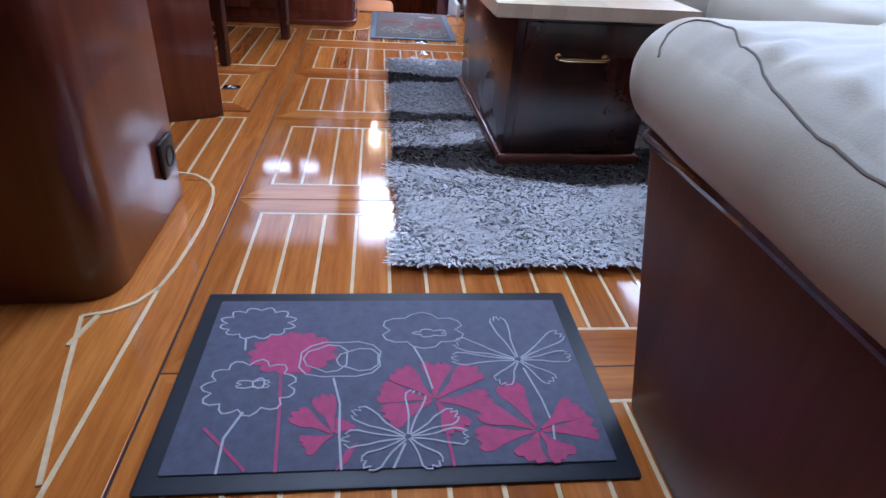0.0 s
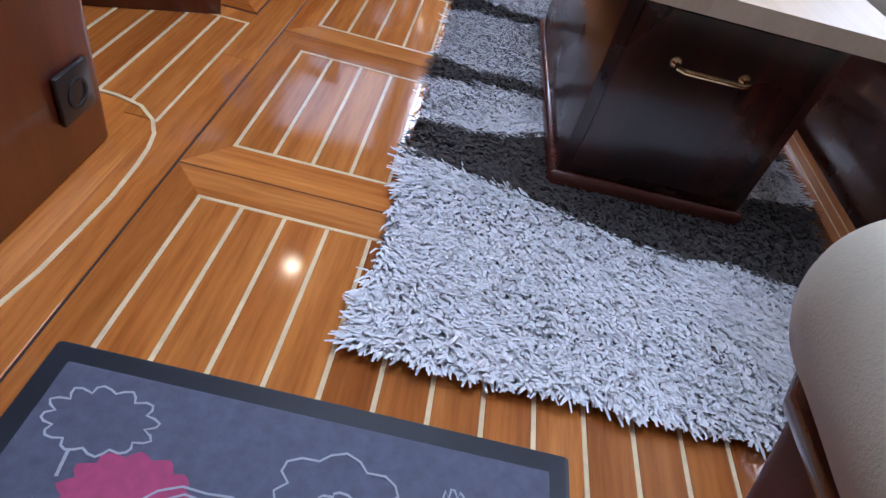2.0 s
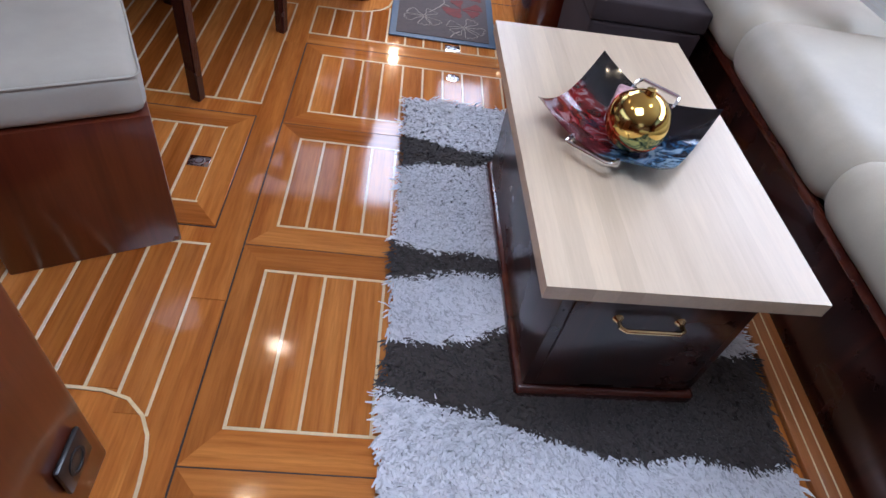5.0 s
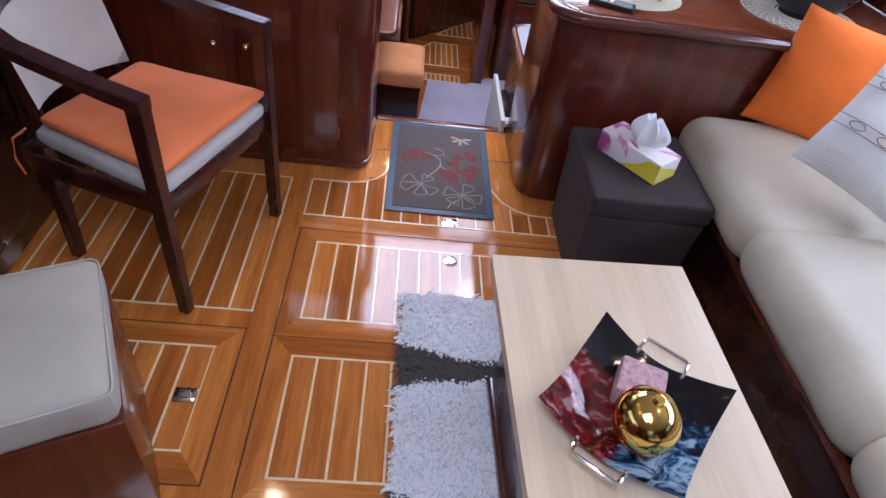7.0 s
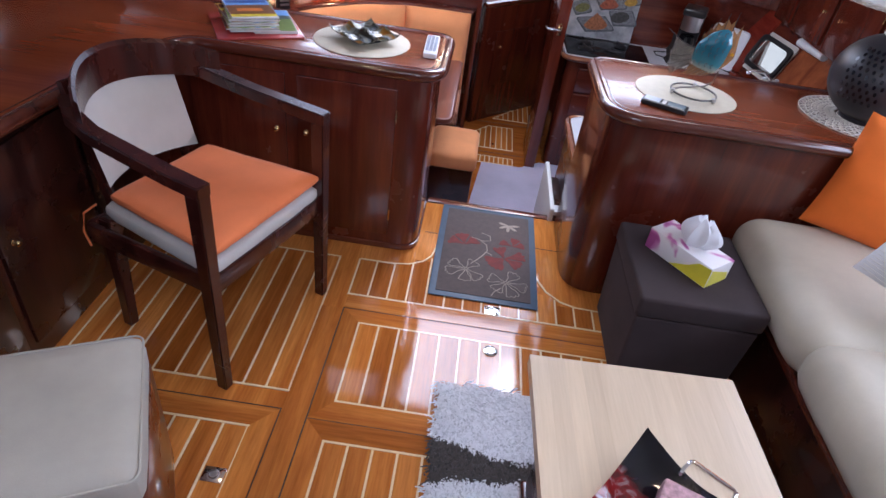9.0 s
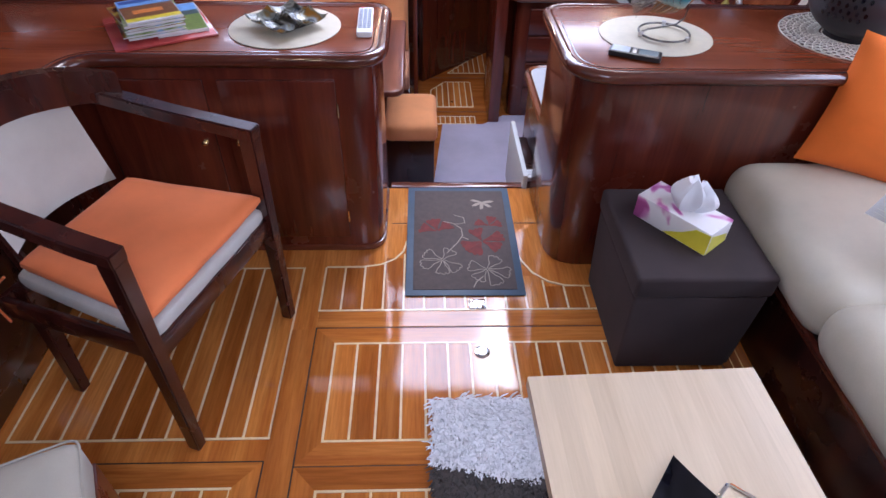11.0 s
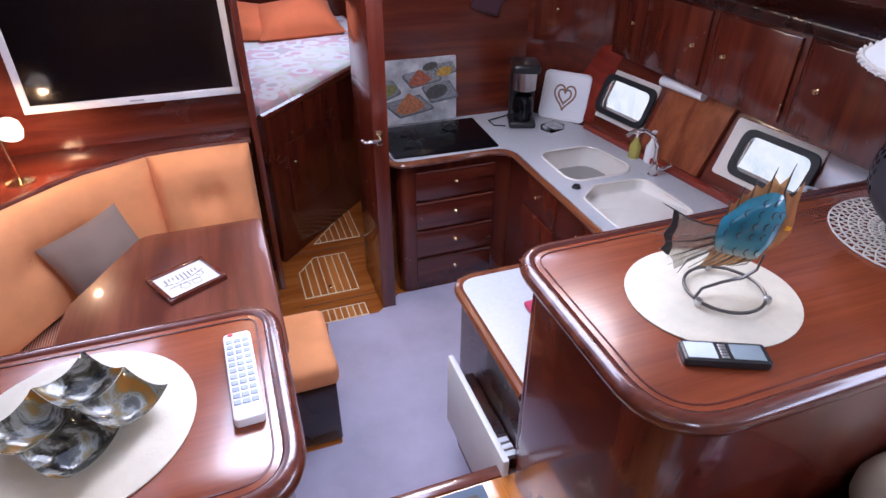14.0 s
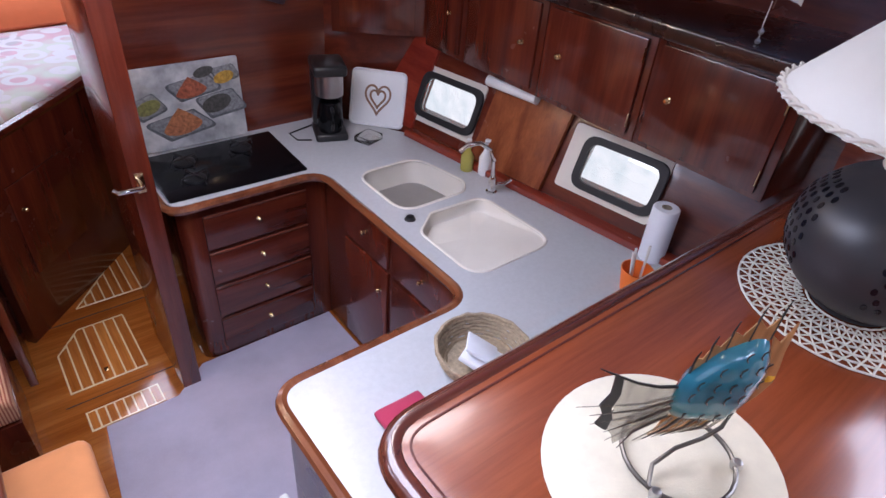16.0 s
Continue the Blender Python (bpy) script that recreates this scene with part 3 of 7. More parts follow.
def hatch(x0, x1, y0, y1, ix0, ix1, iy0, iy1, pitch=0.0835):
    """A lift-out floor panel: mitred frame round a planked field."""
    g = 0.002
    x0, x1, y0, y1 = x0 + g, x1 - g, y0 + g, y1 - g
    s = STRIP / 2
    a0, a1, b0, b1 = ix0 - s, ix1 + s, iy0 - s, iy1 + s
    quad_piece("frame_board", [(x0, y0), (x1, y0), (a1, b0), (a0, b0)], teak_x, floor)
    quad_piece("frame_board", [(x0, y1), (a0, b1), (a1, b1), (x1, y1)], teak_x, floor)
    quad_piece("frame_board", [(x0, y0), (a0, b0), (a0, b1), (x0, y1)], teak_y, floor)
    quad_piece("frame_board", [(x1, y0), (x1, y1), (a1, b1), (a1, b0)], teak_y, floor)
    field(ix0, ix1, iy0, iy1, pitch)


XL, XR = -0.45, 1.05
for y0, y1, i0, i1 in ((0.75, 1.444, 0.865, 1.36), (1.444, 2.11, 1.54, 2.017), (2.11, 2.712, 2.197, 2.63), (2.712, 3.285, 2.80, 3.208), (0.02, 0.75, 0.12, 0.66)):
    hatch(XL, XR, y0, y1, -0.37, 0.98, i0, i1)
# dark joints round the panels
plate("seam", 0.005, 4.6, seam_black, floor, XL - 0.001, 0.99, -0.001)
for y in (0.02, 0.75, 1.444, 2.11, 2.712, 3.287):
    plate("seam", XR - XL, 0.004, seam_black, floor, (XL + XR) / 2, y, -0.001)
# boards beside the panels
for y0, y1 in ((-1.0, 0.45), (0.45, 1.9), (1.9, 3.28)):
    plate("border_board", 0.09, y1 - y0 - 0.001, teak_y, floor, -0.4995, (y0 + y1) / 2)


def walkway_top(x):
    if x < -0.27:
        return 3.63
    if x < -0.05:
        return 3.63 + 0.55 * (x + 0.27) ** 1 if x > -0.2 else 3.63 + 0.02
    if x < 0.36:
        return 3.80
    if x < 0.5:
        return 3.53 + 0.11 * ((0.5 - x) / 0.14) ** 1.5
    return 3.51


field(-0.452, 0.80, 3.378, 3.63, 0.0835, top=walkway_top)
part("inlay_strip", ribbon([(-0.45, 3.63), (-0.29, 3.632), (-0.22, 3.645), (-0.16, 3.68), (-0.125, 3.73), (-0.11, 3.8)], STRIP, -0.006, 0.0012), inlay, floor)
part("inlay_strip", ribbon([(0.37, 3.75), (0.39, 3.67), (0.43, 3.59), (0.49, 3.535), (0.56, 3.51), (0.8, 3.50)], STRIP, -0.006, 0.0012), inlay, floor)
for x0, x1, y0, y1 in ((-0.45, 0.8, 3.29, 3.37),):
    plate("border_board", x1 - x0, y1 - y0, teak_x, floor, (x0 + x1) / 2, (y0 + y1) / 2)
plate("seam", 0.26, 0.004, seam_black, floor, -0.05, 3.93, -0.0008)
plate("seam", 0.3, 0.004, seam_black, floor, 0.42, 3.93, -0.0008)
# port side fields
field(-1.38, -0.545, 2.815, 3.625, 0.0835)
field(-1.18, -0.548, 1.615, 2.095, 0.0835, bottom=lambda x: 1.615 if x < -0.66 else (1.60 if x < -0.6 else 1.555))
part("inlay_strip", ribbon([(-1.2, 1.615), (-0.72, 1.615), (-0.66, 1.612), (-0.60, 1.595), (-0.555, 1.555), (-0.53, 1.51), (-0.518, 1.46), (-0.512, 1.4), (-0.508, 1.3),
                           (-0.512, 1.2), (-0.518, 1.1), (-0.53, 1.02), (-0.56, 0.965), (-0.60, 0.935), (-0.65, 0.92)], STRIP, -0.006, 0.0015), inlay, floor)
part("inlay_strip", ribbon([(-0.53, 1.02), (-0.535, 0.8), (-0.54, 0.5), (-0.54, 0.1)], STRIP, -0.006, 0.0015), inlay, floor)
part("inlay_strip", ribbon([(-0.65, 0.92), (-0.61, 0.75), (-0.55, 0.52)], STRIP, -0.006, 0.0015), inlay, floor)
part("inlay_strip", ribbon([(-0.62, 0.922), (-0.64, 0.83)], STRIP, -0.006, 0.0018), inlay, floor)
# lift-out hatch with a mitred frame
quad_piece("frame_board", [(-1.3, 2.17), (-0.55, 2.17), (-0.63, 2.265), (-1.22, 2.265)], teak_x, floor)
quad_piece("frame_board", [(-1.3, 2.73), (-1.22, 2.645), (-0.63, 2.645), (-0.55, 2.73)], teak_x, floor)
quad_piece("frame_board", [(-0.55, 2.17), (-0.55, 2.73), (-0.63, 2.645), (-0.63, 2.265)], teak_y, floor, z=0.0004)
field(-1.13, -0.63, 2.265, 2.645, 0.0835)
part("seam", joined(ribbon([(-1.3, 2.165), (-0.547, 2.165)], 0.004, -0.006, -0.001), ribbon([(-0.546, 2.165), (-0.546, 2.733)], 0.004, -0.006, 0.0003), ribbon([(-0.546, 2.734), (-1.3, 2.734)], 0.004, -0.006, -0.001)), seam_black, floor)


def floor_latch(x, y, square=True):
    t = thing("floor_latch", "chrome flush lifting ring in the teak floor", "latch", (x, y, 0.0005), group="floor latches")
    part("plate", box(-0.034, 0.034, -0.026, 0.026, 0, 0.0022, 0.001) if square else disc(0.03, 0, 0.0022, 24, 0.0008), chrome, t)
    part("recess", disc(0.019, 0.0022, 0.003, 20, 0.0002), steel, t, "dark recessed cup")
    part("ring", tube([(0.014 * math.cos(i * math.pi / 8), 0.014 * math.sin(i * math.pi / 8), 0.0045) for i in range(16)], 0.0022, 6, True), chrome, t)
    return t


floor_latch(-0.671, 2.451)
floor_latch(0.18, 3.16, False)
floor_latch(0.18, 3.405)

# galley floor: inlaid panels in the passage
for i in range(8):
    plate("inlay_strip", 0.006, 0.1, inlay, step, -0.1 + i * 0.07, 4.35, -0.3375, 0.004)
gal_floor = bpy.data.objects["floor_galley"]
field(0.07, 0.39, 5.985, 6.105, 0.042, parent=gal_floor, z=GF + 0.002)
field(0.04, 0.39, 6.268, 6.725, 0.05, parent=gal_floor, z=GF + 0.002, top=lambda x: min(6.725, 6.566 + (x - 0.04) * 1.28))
part("inlay_strip", ribbon([(0.04, 6.566), (0.163, 6.725), (0.39, 6.725)], STRIP, GF - 0.002, GF + 0.003), inlay, gal_floor)
field(0.20, 0.545, 6.91, 7.4, 0.05, parent=gal_floor, z=GF + 0.002, top=lambda x: 6.91 + (x - 0.2) * 1.32)
part("inlay_strip", ribbon([(0.20, 6.91), (0.545, 7.366)], STRIP, GF - 0.002, GF + 0.003), inlay, gal_floor)
for y in (6.185, 6.815):
    plate("seam", 0.6, 0.004, seam_black, gal_floor, 0.3, y, GF + 0.001)
part("latch_slot", box(0.205, 0.225, 6.33, 6.36, GF + 0.0015, GF + 0.0045, 0.001), brass, gal_floor, "small brass floor latch")
tagged(part("carpet", prism(rounded([(-0.3, 4.43), (1.36, 4.43), (1.36, 6.112), (0.62, 6.112), (0.45, 5.97), (0.125, 5.97), (0.03, 5.05), (-0.3, 5.05)], 0.01), GF + 0.0005, GF + 0.009, 0.003), carpet_mat),
                "flat lilac-grey carpet on the galley floor", "carpet")
tagged(part("carpet", prism(rounded([(-1.4, 4.5), (-0.3, 4.5), (-0.3, 5.03), (-1.4, 5.03)], 0.01), GF + 0.0005, GF + 0.008, 0.003), suede), "dark carpet strip under the dinette", "carpet")


# ---- saloon tops and cabinets ----
def edge_top(name, outline, z, thick, label, category="worktop", material=None):
    t = thing(name, label, category, (0, 0, 0))
    part("slab", prism(outline, z - thick, z, 0.012, 3), material or top_wood, t)
    part("edge_moulding", tube([(x, y, z - thick * 0.42) for x, y in outline], thick * 0.56, 10, True), rim_wood, t, "dark polished bullnose edge")
    inner = []
    c = Vector((sum(p[0] for p in outline) / len(outline), sum(p[1] for p in outline) / len(outline)))
    k = len(outline)
    for i in range(k):
        a, p, b2 = Vector(outline[i - 1]), Vector(outline[i]), Vector(outline[(i + 1) % k])
        tdir = (b2 - a).normalized()
        nrm = Vector((-tdir.y, tdir.x))
        inner.append(p + nrm * 0.03)
    part("fiddle_line", ribbon(inner, 0.0042, z - 0.004, z + 0.0016, closed=True), rim_wood, t, "thin dark groove along the edge")
    return t


def knob(parent, m, material=brass, r=0.011):
    part("knob", moved(lathe([(0, 0.024), (r * 0.6, 0.0235), (r, 0.018), (r * 0.9, 0.013), (r * 0.45, 0.008), (r * 0.5, 0.003), (r * 0.95, 0.001), (r * 0.95, 0), (0, 0)], 14), Matrix()), material, parent, "small polished brass knob", at=m)


def door_panel(name, parent, w, h, m, material, knob_at=None, hinge=None, raised=0.012):
    """A cupboard front in local x (across) and z (up), facing -y."""
    d = part(name, box(-w / 2, w / 2, -raised, 0.004, 0, h, 0.005), material, parent, at=m)
    if knob_at:
        knob(d, pose(knob_at[0], -raised, knob_at[1], 90, 0, 0))
    if hinge is not None:
        for z in (h * 0.16, h * 0.84):
            part("hinge", moved(lathe([(0, 0), (0.004, 0), (0.004, 0.055), (0, 0.055)], 8), Matrix()), brass, d, "brass butt hinge", at=(hinge, -raised - 0.001, z - 0.027))
    return d


# port sideboard: a top with a wing along the side
port_out = rounded([(-0.185, 3.735), (-0.185, 4.245), (-2.16, 4.245), (-2.16, 2.2), (-1.40, 2.2), (-1.33, 3.2), (-1.22, 3.735)][::1], [0.11, 0.07, 0, 0, 0.02, 0.25, 0.12], 8)
edge_top("worktop", port_out, CT, 0.045, "varnished mahogany sideboard top with rounded corner and dark moulded edge", "worktop")
cab = thing("sideboard", "mahogany sideboard with panelled doors and a rounded corner", "cabinet", (0, 0, 0))
part("body", prism(rounded([(-0.208, 3.745), (-0.208, 4.235), (-2.15, 4.235), (-2.15, 3.745)], [0.1, 0.03, 0, 0], 8), GF, CT - 0.045, 0.002), mahogany_z, cab)
part("plinth", prism(rounded([(-0.201, 3.738), (-0.201, 4.19), (-2.1, 4.19), (-2.1, 3.738)], [0.1, 0.03, 0, 0], 8), 0, 0.03, 0.004), rim_wood, cab)
for x0, x1, kx, hx in ((-0.765, -0.35, -0.17, 0.21), (-1.215, -0.815, 0.16, None)):
    door_panel("door", cab, x1 - x0, 0.72, Matrix.Translation(((x0 + x1) / 2, 3.742, 0.085)), mahogany_z, (kx, 0.475), hx)
wing = thing("side_cabinet", "dark mahogany side cabinet under the wing of the top", "cabinet", (0, 0, 0))
part("body", box(-2.15, -1.42, 2.25, 3.72, 0, CT - 0.046, 0.004), dark_wood, wing)
for y in (2.3, 2.78, 3.26):
    door_panel("door", wing, 0.44, 0.7, pose(-1.42, y + 0.22, 0.09, 0, 0, 90), dark_wood, (-0.17, 0.4))

# starboard peninsula
star_out = rounded([(0.475, 3.618), (2.12, 3.618), (2.06, 4.262), (0.475, 4.262)], [0.17, 0, 0, 0.1], 9)
edge_top("worktop", star_out, CT, 0.045, "varnished mahogany peninsula top with rounded corner and dark moulded edge", "worktop")
pen = thing("peninsula_cabinet", "plain mahogany peninsula cabinet with a rounded corner", "cabinet", (0, 0, 0))
part("body", prism(rounded([(0.497, 3.638), (2.1, 3.638), (2.05, 4.2), (0.497, 4.2)], [0.15, 0, 0, 0.03], 9), 0.0, CT - 0.045, 0.002), mahogany_z, pen)
part("galley_side", box(0.52, 2.05, 4.203, 4.238, GF, CT - 0.046, 0.003), mahogany_z, pen)

# ---- saloon furniture ----
# coffee table
tab = thing("coffee_table", "dark chest coffee table with a pale stave top and drawer", "table", (0.542, 2.139, 0.012), 2.0)
part("body", box(-0.225, 0.225, -0.45, 0.42, 0.045, 0.465, 0.006), dark_wood, tab)
part("plinth", box(-0.24, 0.24, -0.465, 0.435, 0, 0.045, 0.012, 3), rim_wood, tab, "moulded dark red plinth")
part("end_panel", box(-0.197, 0.197, -0.458, -0.45, 0.07, 0.45, 0.003), dark_wood, tab)
h = part("handle", tube([(-0.072, 0.006, 0), (-0.072, -0.026, 0.001), (-0.06, -0.033, 0), (0.06, -0.033, 0), (0.072, -0.026, 0.001), (0.072, 0.006, 0)], 0.0058, 8), brass, tab, "brass bow handle", at=(-0.016, -0.458, 0.352))
for sx in (-1, 1):
    part("boss", moved(lathe([(0, 0), (0.014, 0), (0.012, 0.006), (0.006, 0.012), (0, 0.012)], 14), pose(0, 0, 0, 90, 0, 0)), brass, h, at=(sx * 0.072, 0.002, 0))
for i in range(12):
    w = 0.596 / 12
    part("stave", box(-0.298 + i * w, -0.298 + (i + 1) * w, -0.507, 0.537, 0.466, 0.503, 0), birch, tab, at=(0, 0, 0), smooth=False)


# long-pile rug
def rug():
    t = thing("rug", "shaggy silver rug with wavy dark brown bands", "rug", (0, 0, 0))
    x0, x1, y0, y1 = -0.012, 1.03, 1.095, 2.955
    part("backing", prism([(x0 + 0.01, y0 + 0.012), (x1 - 0.01, y0 + 0.012), (x1 - 0.01, y1 - 0.012), (x0 + 0.01, y1 - 0.012)], 0.001, 0.007), rug_base, t)

    def dark(x, y):
        u = x - x0
        wob = 0.012 * math.sin(u * 17 + y * 5)
        for lu, lv, uu, uv in ((BL1, BV1, BU1, BW1), ((0, 0.27, 1), (2.04, 2.07, 2.08), (0, 0.15, 0.27, 1), (2.19, 2.13, 2.15, 2.12)),
                               ((0, 0.3, 1), (2.53, 2.60, 2.58), (0, 0.2, 0.3, 1), (2.70, 2.68, 2.66, 2.70))):
            if np.interp(u, lu, lv) + wob < y < np.interp(u, uu, uv) + wob:
                return True
        return False
    BL1, BV1 = (0, 0.1, 0.22, 0.37, 0.64, 1.04), (1.65, 1.65, 1.62, 1.57, 1.53, 1.54)
    BU1, BW1 = (0, 0.2, 0.3, 1.04), (1.82, 1.83, 1.86, 1.85)
    cells = {True: bmesh.new(), False: bmesh.new()}
    nx, ny = 52, 92
    for i in range(nx):
        for j in range(ny):
            ax, bx = x0 + 0.008 + (x1 - x0 - 0.016) * i / nx, x0 + 0.008 + (x1 - x0 - 0.016) * (i + 1) / nx
            ay, by = y0 + 0.008 + (y1 - y0 - 0.016) * j / ny, y0 + 0.008 + (y1 - y0 - 0.016) * (j + 1) / ny
            cb = cells[dark((ax + bx) / 2, (ay + by) / 2)]
            cb.faces.new([cb.verts.new(p) for p in ((ax, ay, 0.009), (bx, ay, 0.009), (bx, by, 0.009), (ax, by, 0.009))])
    for key in (True, False):
        part("pile_base", cells[key], rug_dark if key else rug_base, t)
    rng = np.random.default_rng(4)
    n = 78000
    xs, ys = rng.uniform(x0, x1, n), rng.uniform(y0, y1, n)
    data = {True: ([], []), False: ([], [])}
    for x, y in zip(xs, ys):
        if 0.34 < x < 0.75 and 1.74 < y < 2.5:
            continue
        vs, fs = data[dark(x, y)]
        a = -1.6 + 1.9 * noise.noise(Vector((x * 4, y * 4, 0))) + rng.normal(0, 0.55)
        lean, h = rng.uniform(0.016, 0.044), rng.uniform(0.014, 0.030)
        dx, dy = math.cos(a), math.sin(a)
        w = rng.uniform(0.0020, 0.0038)
        k = len(vs)
        sx, sy = -dy * w, dx * w
        z0 = 0.005
        vs += [(x - sx, y - sy, z0), (x + sx, y + sy, z0), (x + dx * lean * 0.45 + sx * 1.15, y + dy * lean * 0.45 + sy * 1.15, z0 + h * 0.7),
               (x + dx * lean * 0.45 - sx * 1.15, y + dy * lean * 0.45 - sy * 1.15, z0 + h * 0.7), (x + dx * lean + sx * 0.5, y + dy * lean + sy * 0.5, z0 + h * 0.92), (x + dx * lean - sx * 0.5, y + dy * lean - sy * 0.5, z0 + h * 0.92)]
        fs += [(k, k + 1, k + 2, k + 3), (k + 3, k + 2, k + 4, k + 5)]
    for key, name, m in ((False, "shag", rug_light), (True, "shag", rug_dark)):
        me = bpy.data.meshes.new(name)
        me.from_pydata(data[key][0], [], data[key][1])
        me.materials.append(m)
        ob = new(name, me)
        ob.parent = t
        tagged(ob, kind="stuff")
    return t


rug()


# printed floor mats
def petals(cx, cy, n, r0, r1, width, a0=0, span=360, z=0.0):
    out = []
    for i in range(n):
        a = radians(a0 + span * i / n)
        pts = []
        for k in range(17):
            t = k / 16 * 2 - 1
            rr = r0 + (r1 - r0) * (1 - t * t) ** 0.6 * (1 + 0.07 * math.sin(t * 9 + i * 2))
            off = t * width * (0.25 + 0.75 * (1 - abs(t)) ** 0.4 + 0.35 * (1 - t * t))
            pts.append((cx + math.cos(a) * rr - math.sin(a) * off, cy + math.sin(a) * rr + math.cos(a) * off))
        out.append(pts)
    return out


def blob(cx, cy, r, lobes, depth, n=60, sy=1.0, ph=0.0):
    return [(cx + r * (1 + depth * abs(math.sin(lobes * a / 2 + ph))) * math.cos(a), cy + sy * r * (1 + depth * abs(math.sin(lobes * a / 2 + ph))) * math.sin(a)) for a in [2 * math.pi * i / n for i in range(n)]]


def floor_mat(name, label, w, d, at, rz, edge, fieldm):
    t = thing(name, label, "door mat", at, rz)
    o = rounded([(-w / 2, -d / 2), (w / 2, -d / 2), (w / 2, d / 2), (-w / 2, d / 2)], 0.008, 3)
    part("edge", prism(o, 0.0005, 0.0055, 0.002), edge, t, "rubber edge")
    e = 0.032
    part("mat_surface", prism(rounded([(-w / 2 + e, -d / 2 + e), (w / 2 - e, -d / 2 + e), (w / 2 - e, d / 2 - e), (-w / 2 + e, d / 2 - e)], 0.004, 3), 0.0055, 0.0085, 0.001), fieldm, t)
    return t


Z1 = 0.0086
m1 = floor_mat("door_mat", "slate-blue floor mat printed with white and pink flowers", 0.776, 0.496, (-0.028, 0.74, 0), 0, mat_edge, mat_field)


def flat(outlines, z=Z1, h=0.0005):
    return [prism(o, z, z + h + 0.00012 * (i + 1)) for i, o in enumerate(outlines)]


def lines(outlines, w=0.0042, z=Z1, h=0.0009, closed=True):
    return [ribbon(o, w, z, z + h + 0.00012 * (i + 1), closed=closed) for i, o in enumerate(outlines)]


def prints(name, pieces, material, parent, label=""):
    """Each printed shape as a piece of its own."""
    for bm in pieces:
        part(name, bm, material, parent, label)




def lobed(cx, cy, tip, width, seed=0):
    """One petal from a centre to a tip, with a wavy, notched end."""
    dx, dy = tip[0] - cx, tip[1] - cy
    ln = math.hypot(dx, dy)
    dx, dy = dx / ln, dy / ln
    k = random.Random(seed + int(1000 * (tip[0] + 3 * tip[1])))
    side = ((0.06, 0.10), (0.25, 0.22), (0.45, 0.42), (0.62, 0.74), (0.78, 0.98), (0.90, 1.0))
    wob = [k.uniform(0.88, 1.12) for _ in range(12)]
    left = [(s, w * wob[i]) for i, (s, w) in enumerate(side)]
    end = [(0.99, 0.62), (0.90 + 0.05 * wob[6] - 0.04, 0.40), (1.0 * wob[7] if wob[7] < 1.05 else 1.04, 0.12), (1.0, -0.14), (0.91, -0.36), (0.98, -0.62)]
    right = [(s, -w * wob[6 + i]) for i, (s, w) in enumerate(side)][::-1]
    return [(cx + dx * s * ln - dy * w * width, cy + dy * s * ln + dx * w * width) for s, w in left + end + right]


def jagged(cx, cy, rx, ry, n, depth, seed):
    """A scalloped hand-drawn flower outline."""
    k = random.Random(seed)
    out = []
    for i in range(n):
        for j in range(4):
            a = 2 * math.pi * (i + j / 4) / n
            q = 1 + depth * (abs(math.sin(math.pi * j / 4)) - 0.5) + k.uniform(-0.03, 0.03)
            out.append((cx + rx * q * math.cos(a), cy + ry * q * math.sin(a)))
    return out


def flower(name, cx, cy, tips, width, material, parent, label, filled):
    outs = [lobed(cx, cy, t, width) for t in tips]
    prints(name, flat(outs) if filled else lines(outs, 0.0032), material, parent, label)


prints("pink_print", flat([jagged(-0.19, 0.052, 0.078, 0.056, 13, 0.16, 3)]), print_pink, m1, "pink flower print")
prints("flower_outline", lines([jagged(-0.27, 0.142, 0.068, 0.045, 12, 0.22, 1), jagged(-0.255, -0.035, 0.074, 0.062, 11, 0.24, 2)], 0.0032), print_line, m1, "pale flower outline")
prints("flower_outline", lines([jagged(-0.10, 0.032, 0.078, 0.05, 4, 0.16, 5), jagged(-0.125, 0.035, 0.04, 0.036, 3, 0.2, 6), jagged(-0.065, 0.03, 0.04, 0.03, 3, 0.2, 7)], 0.0030), print_line, m1, "pale flower outline")
prints("flower_outline", lines([jagged(0.06, 0.115, 0.078, 0.05, 6, 0.26, 8), jagged(0.075, 0.105, 0.03, 0.010, 5, 0.5, 9)], 0.0032), print_line, m1, "pale flower outline")
prints("flower_outline", lines([jagged(-0.25, -0.03, 0.028, 0.009, 4, 0.6, 10), jagged(-0.24, -0.028, 0.010, 0.012, 3, 0.2, 11)], 0.0030), print_line, m1, "pale flower centre")
flower("pink_print", 0.07, -0.078, ((0.08, 0.022), (-0.03, -0.052), (0.17, -0.082), (-0.02, -0.118), (0.155, 0.002), (0.005, 0.002), (0.11, -0.148)), 0.027, print_pink, m1, "pink petal print", True)
flower("pink_print", 0.24, -0.152, ((0.205, -0.038), (0.13, -0.168), (0.345, -0.148), (0.145, -0.10), (0.275, -0.212), (0.21, -0.212), (0.325, -0.095)), 0.025, print_pink, m1, "pink petal print", True)
flower("pink_print", -0.10, -0.148, ((-0.125, -0.058), (-0.172, -0.098), (-0.08, -0.12), (-0.15, -0.172)), 0.021, print_pink, m1, "pink petal print", True)
prints("pink_print", flat([[(-0.095, -0.222), (-0.075, -0.2), (-0.062, -0.165), (-0.08, -0.18)]]), print_pink, m1, "pink leaf print")
flower("flower_outline", 0.24, 0.022, ((0.215, 0.155), (0.12, 0.078), (0.11, 0.030), (0.345, 0.10), (0.345, 0.032), (0.295, -0.038), (0.195, -0.04)), 0.017, print_line, m1, "pale petal outline", False)
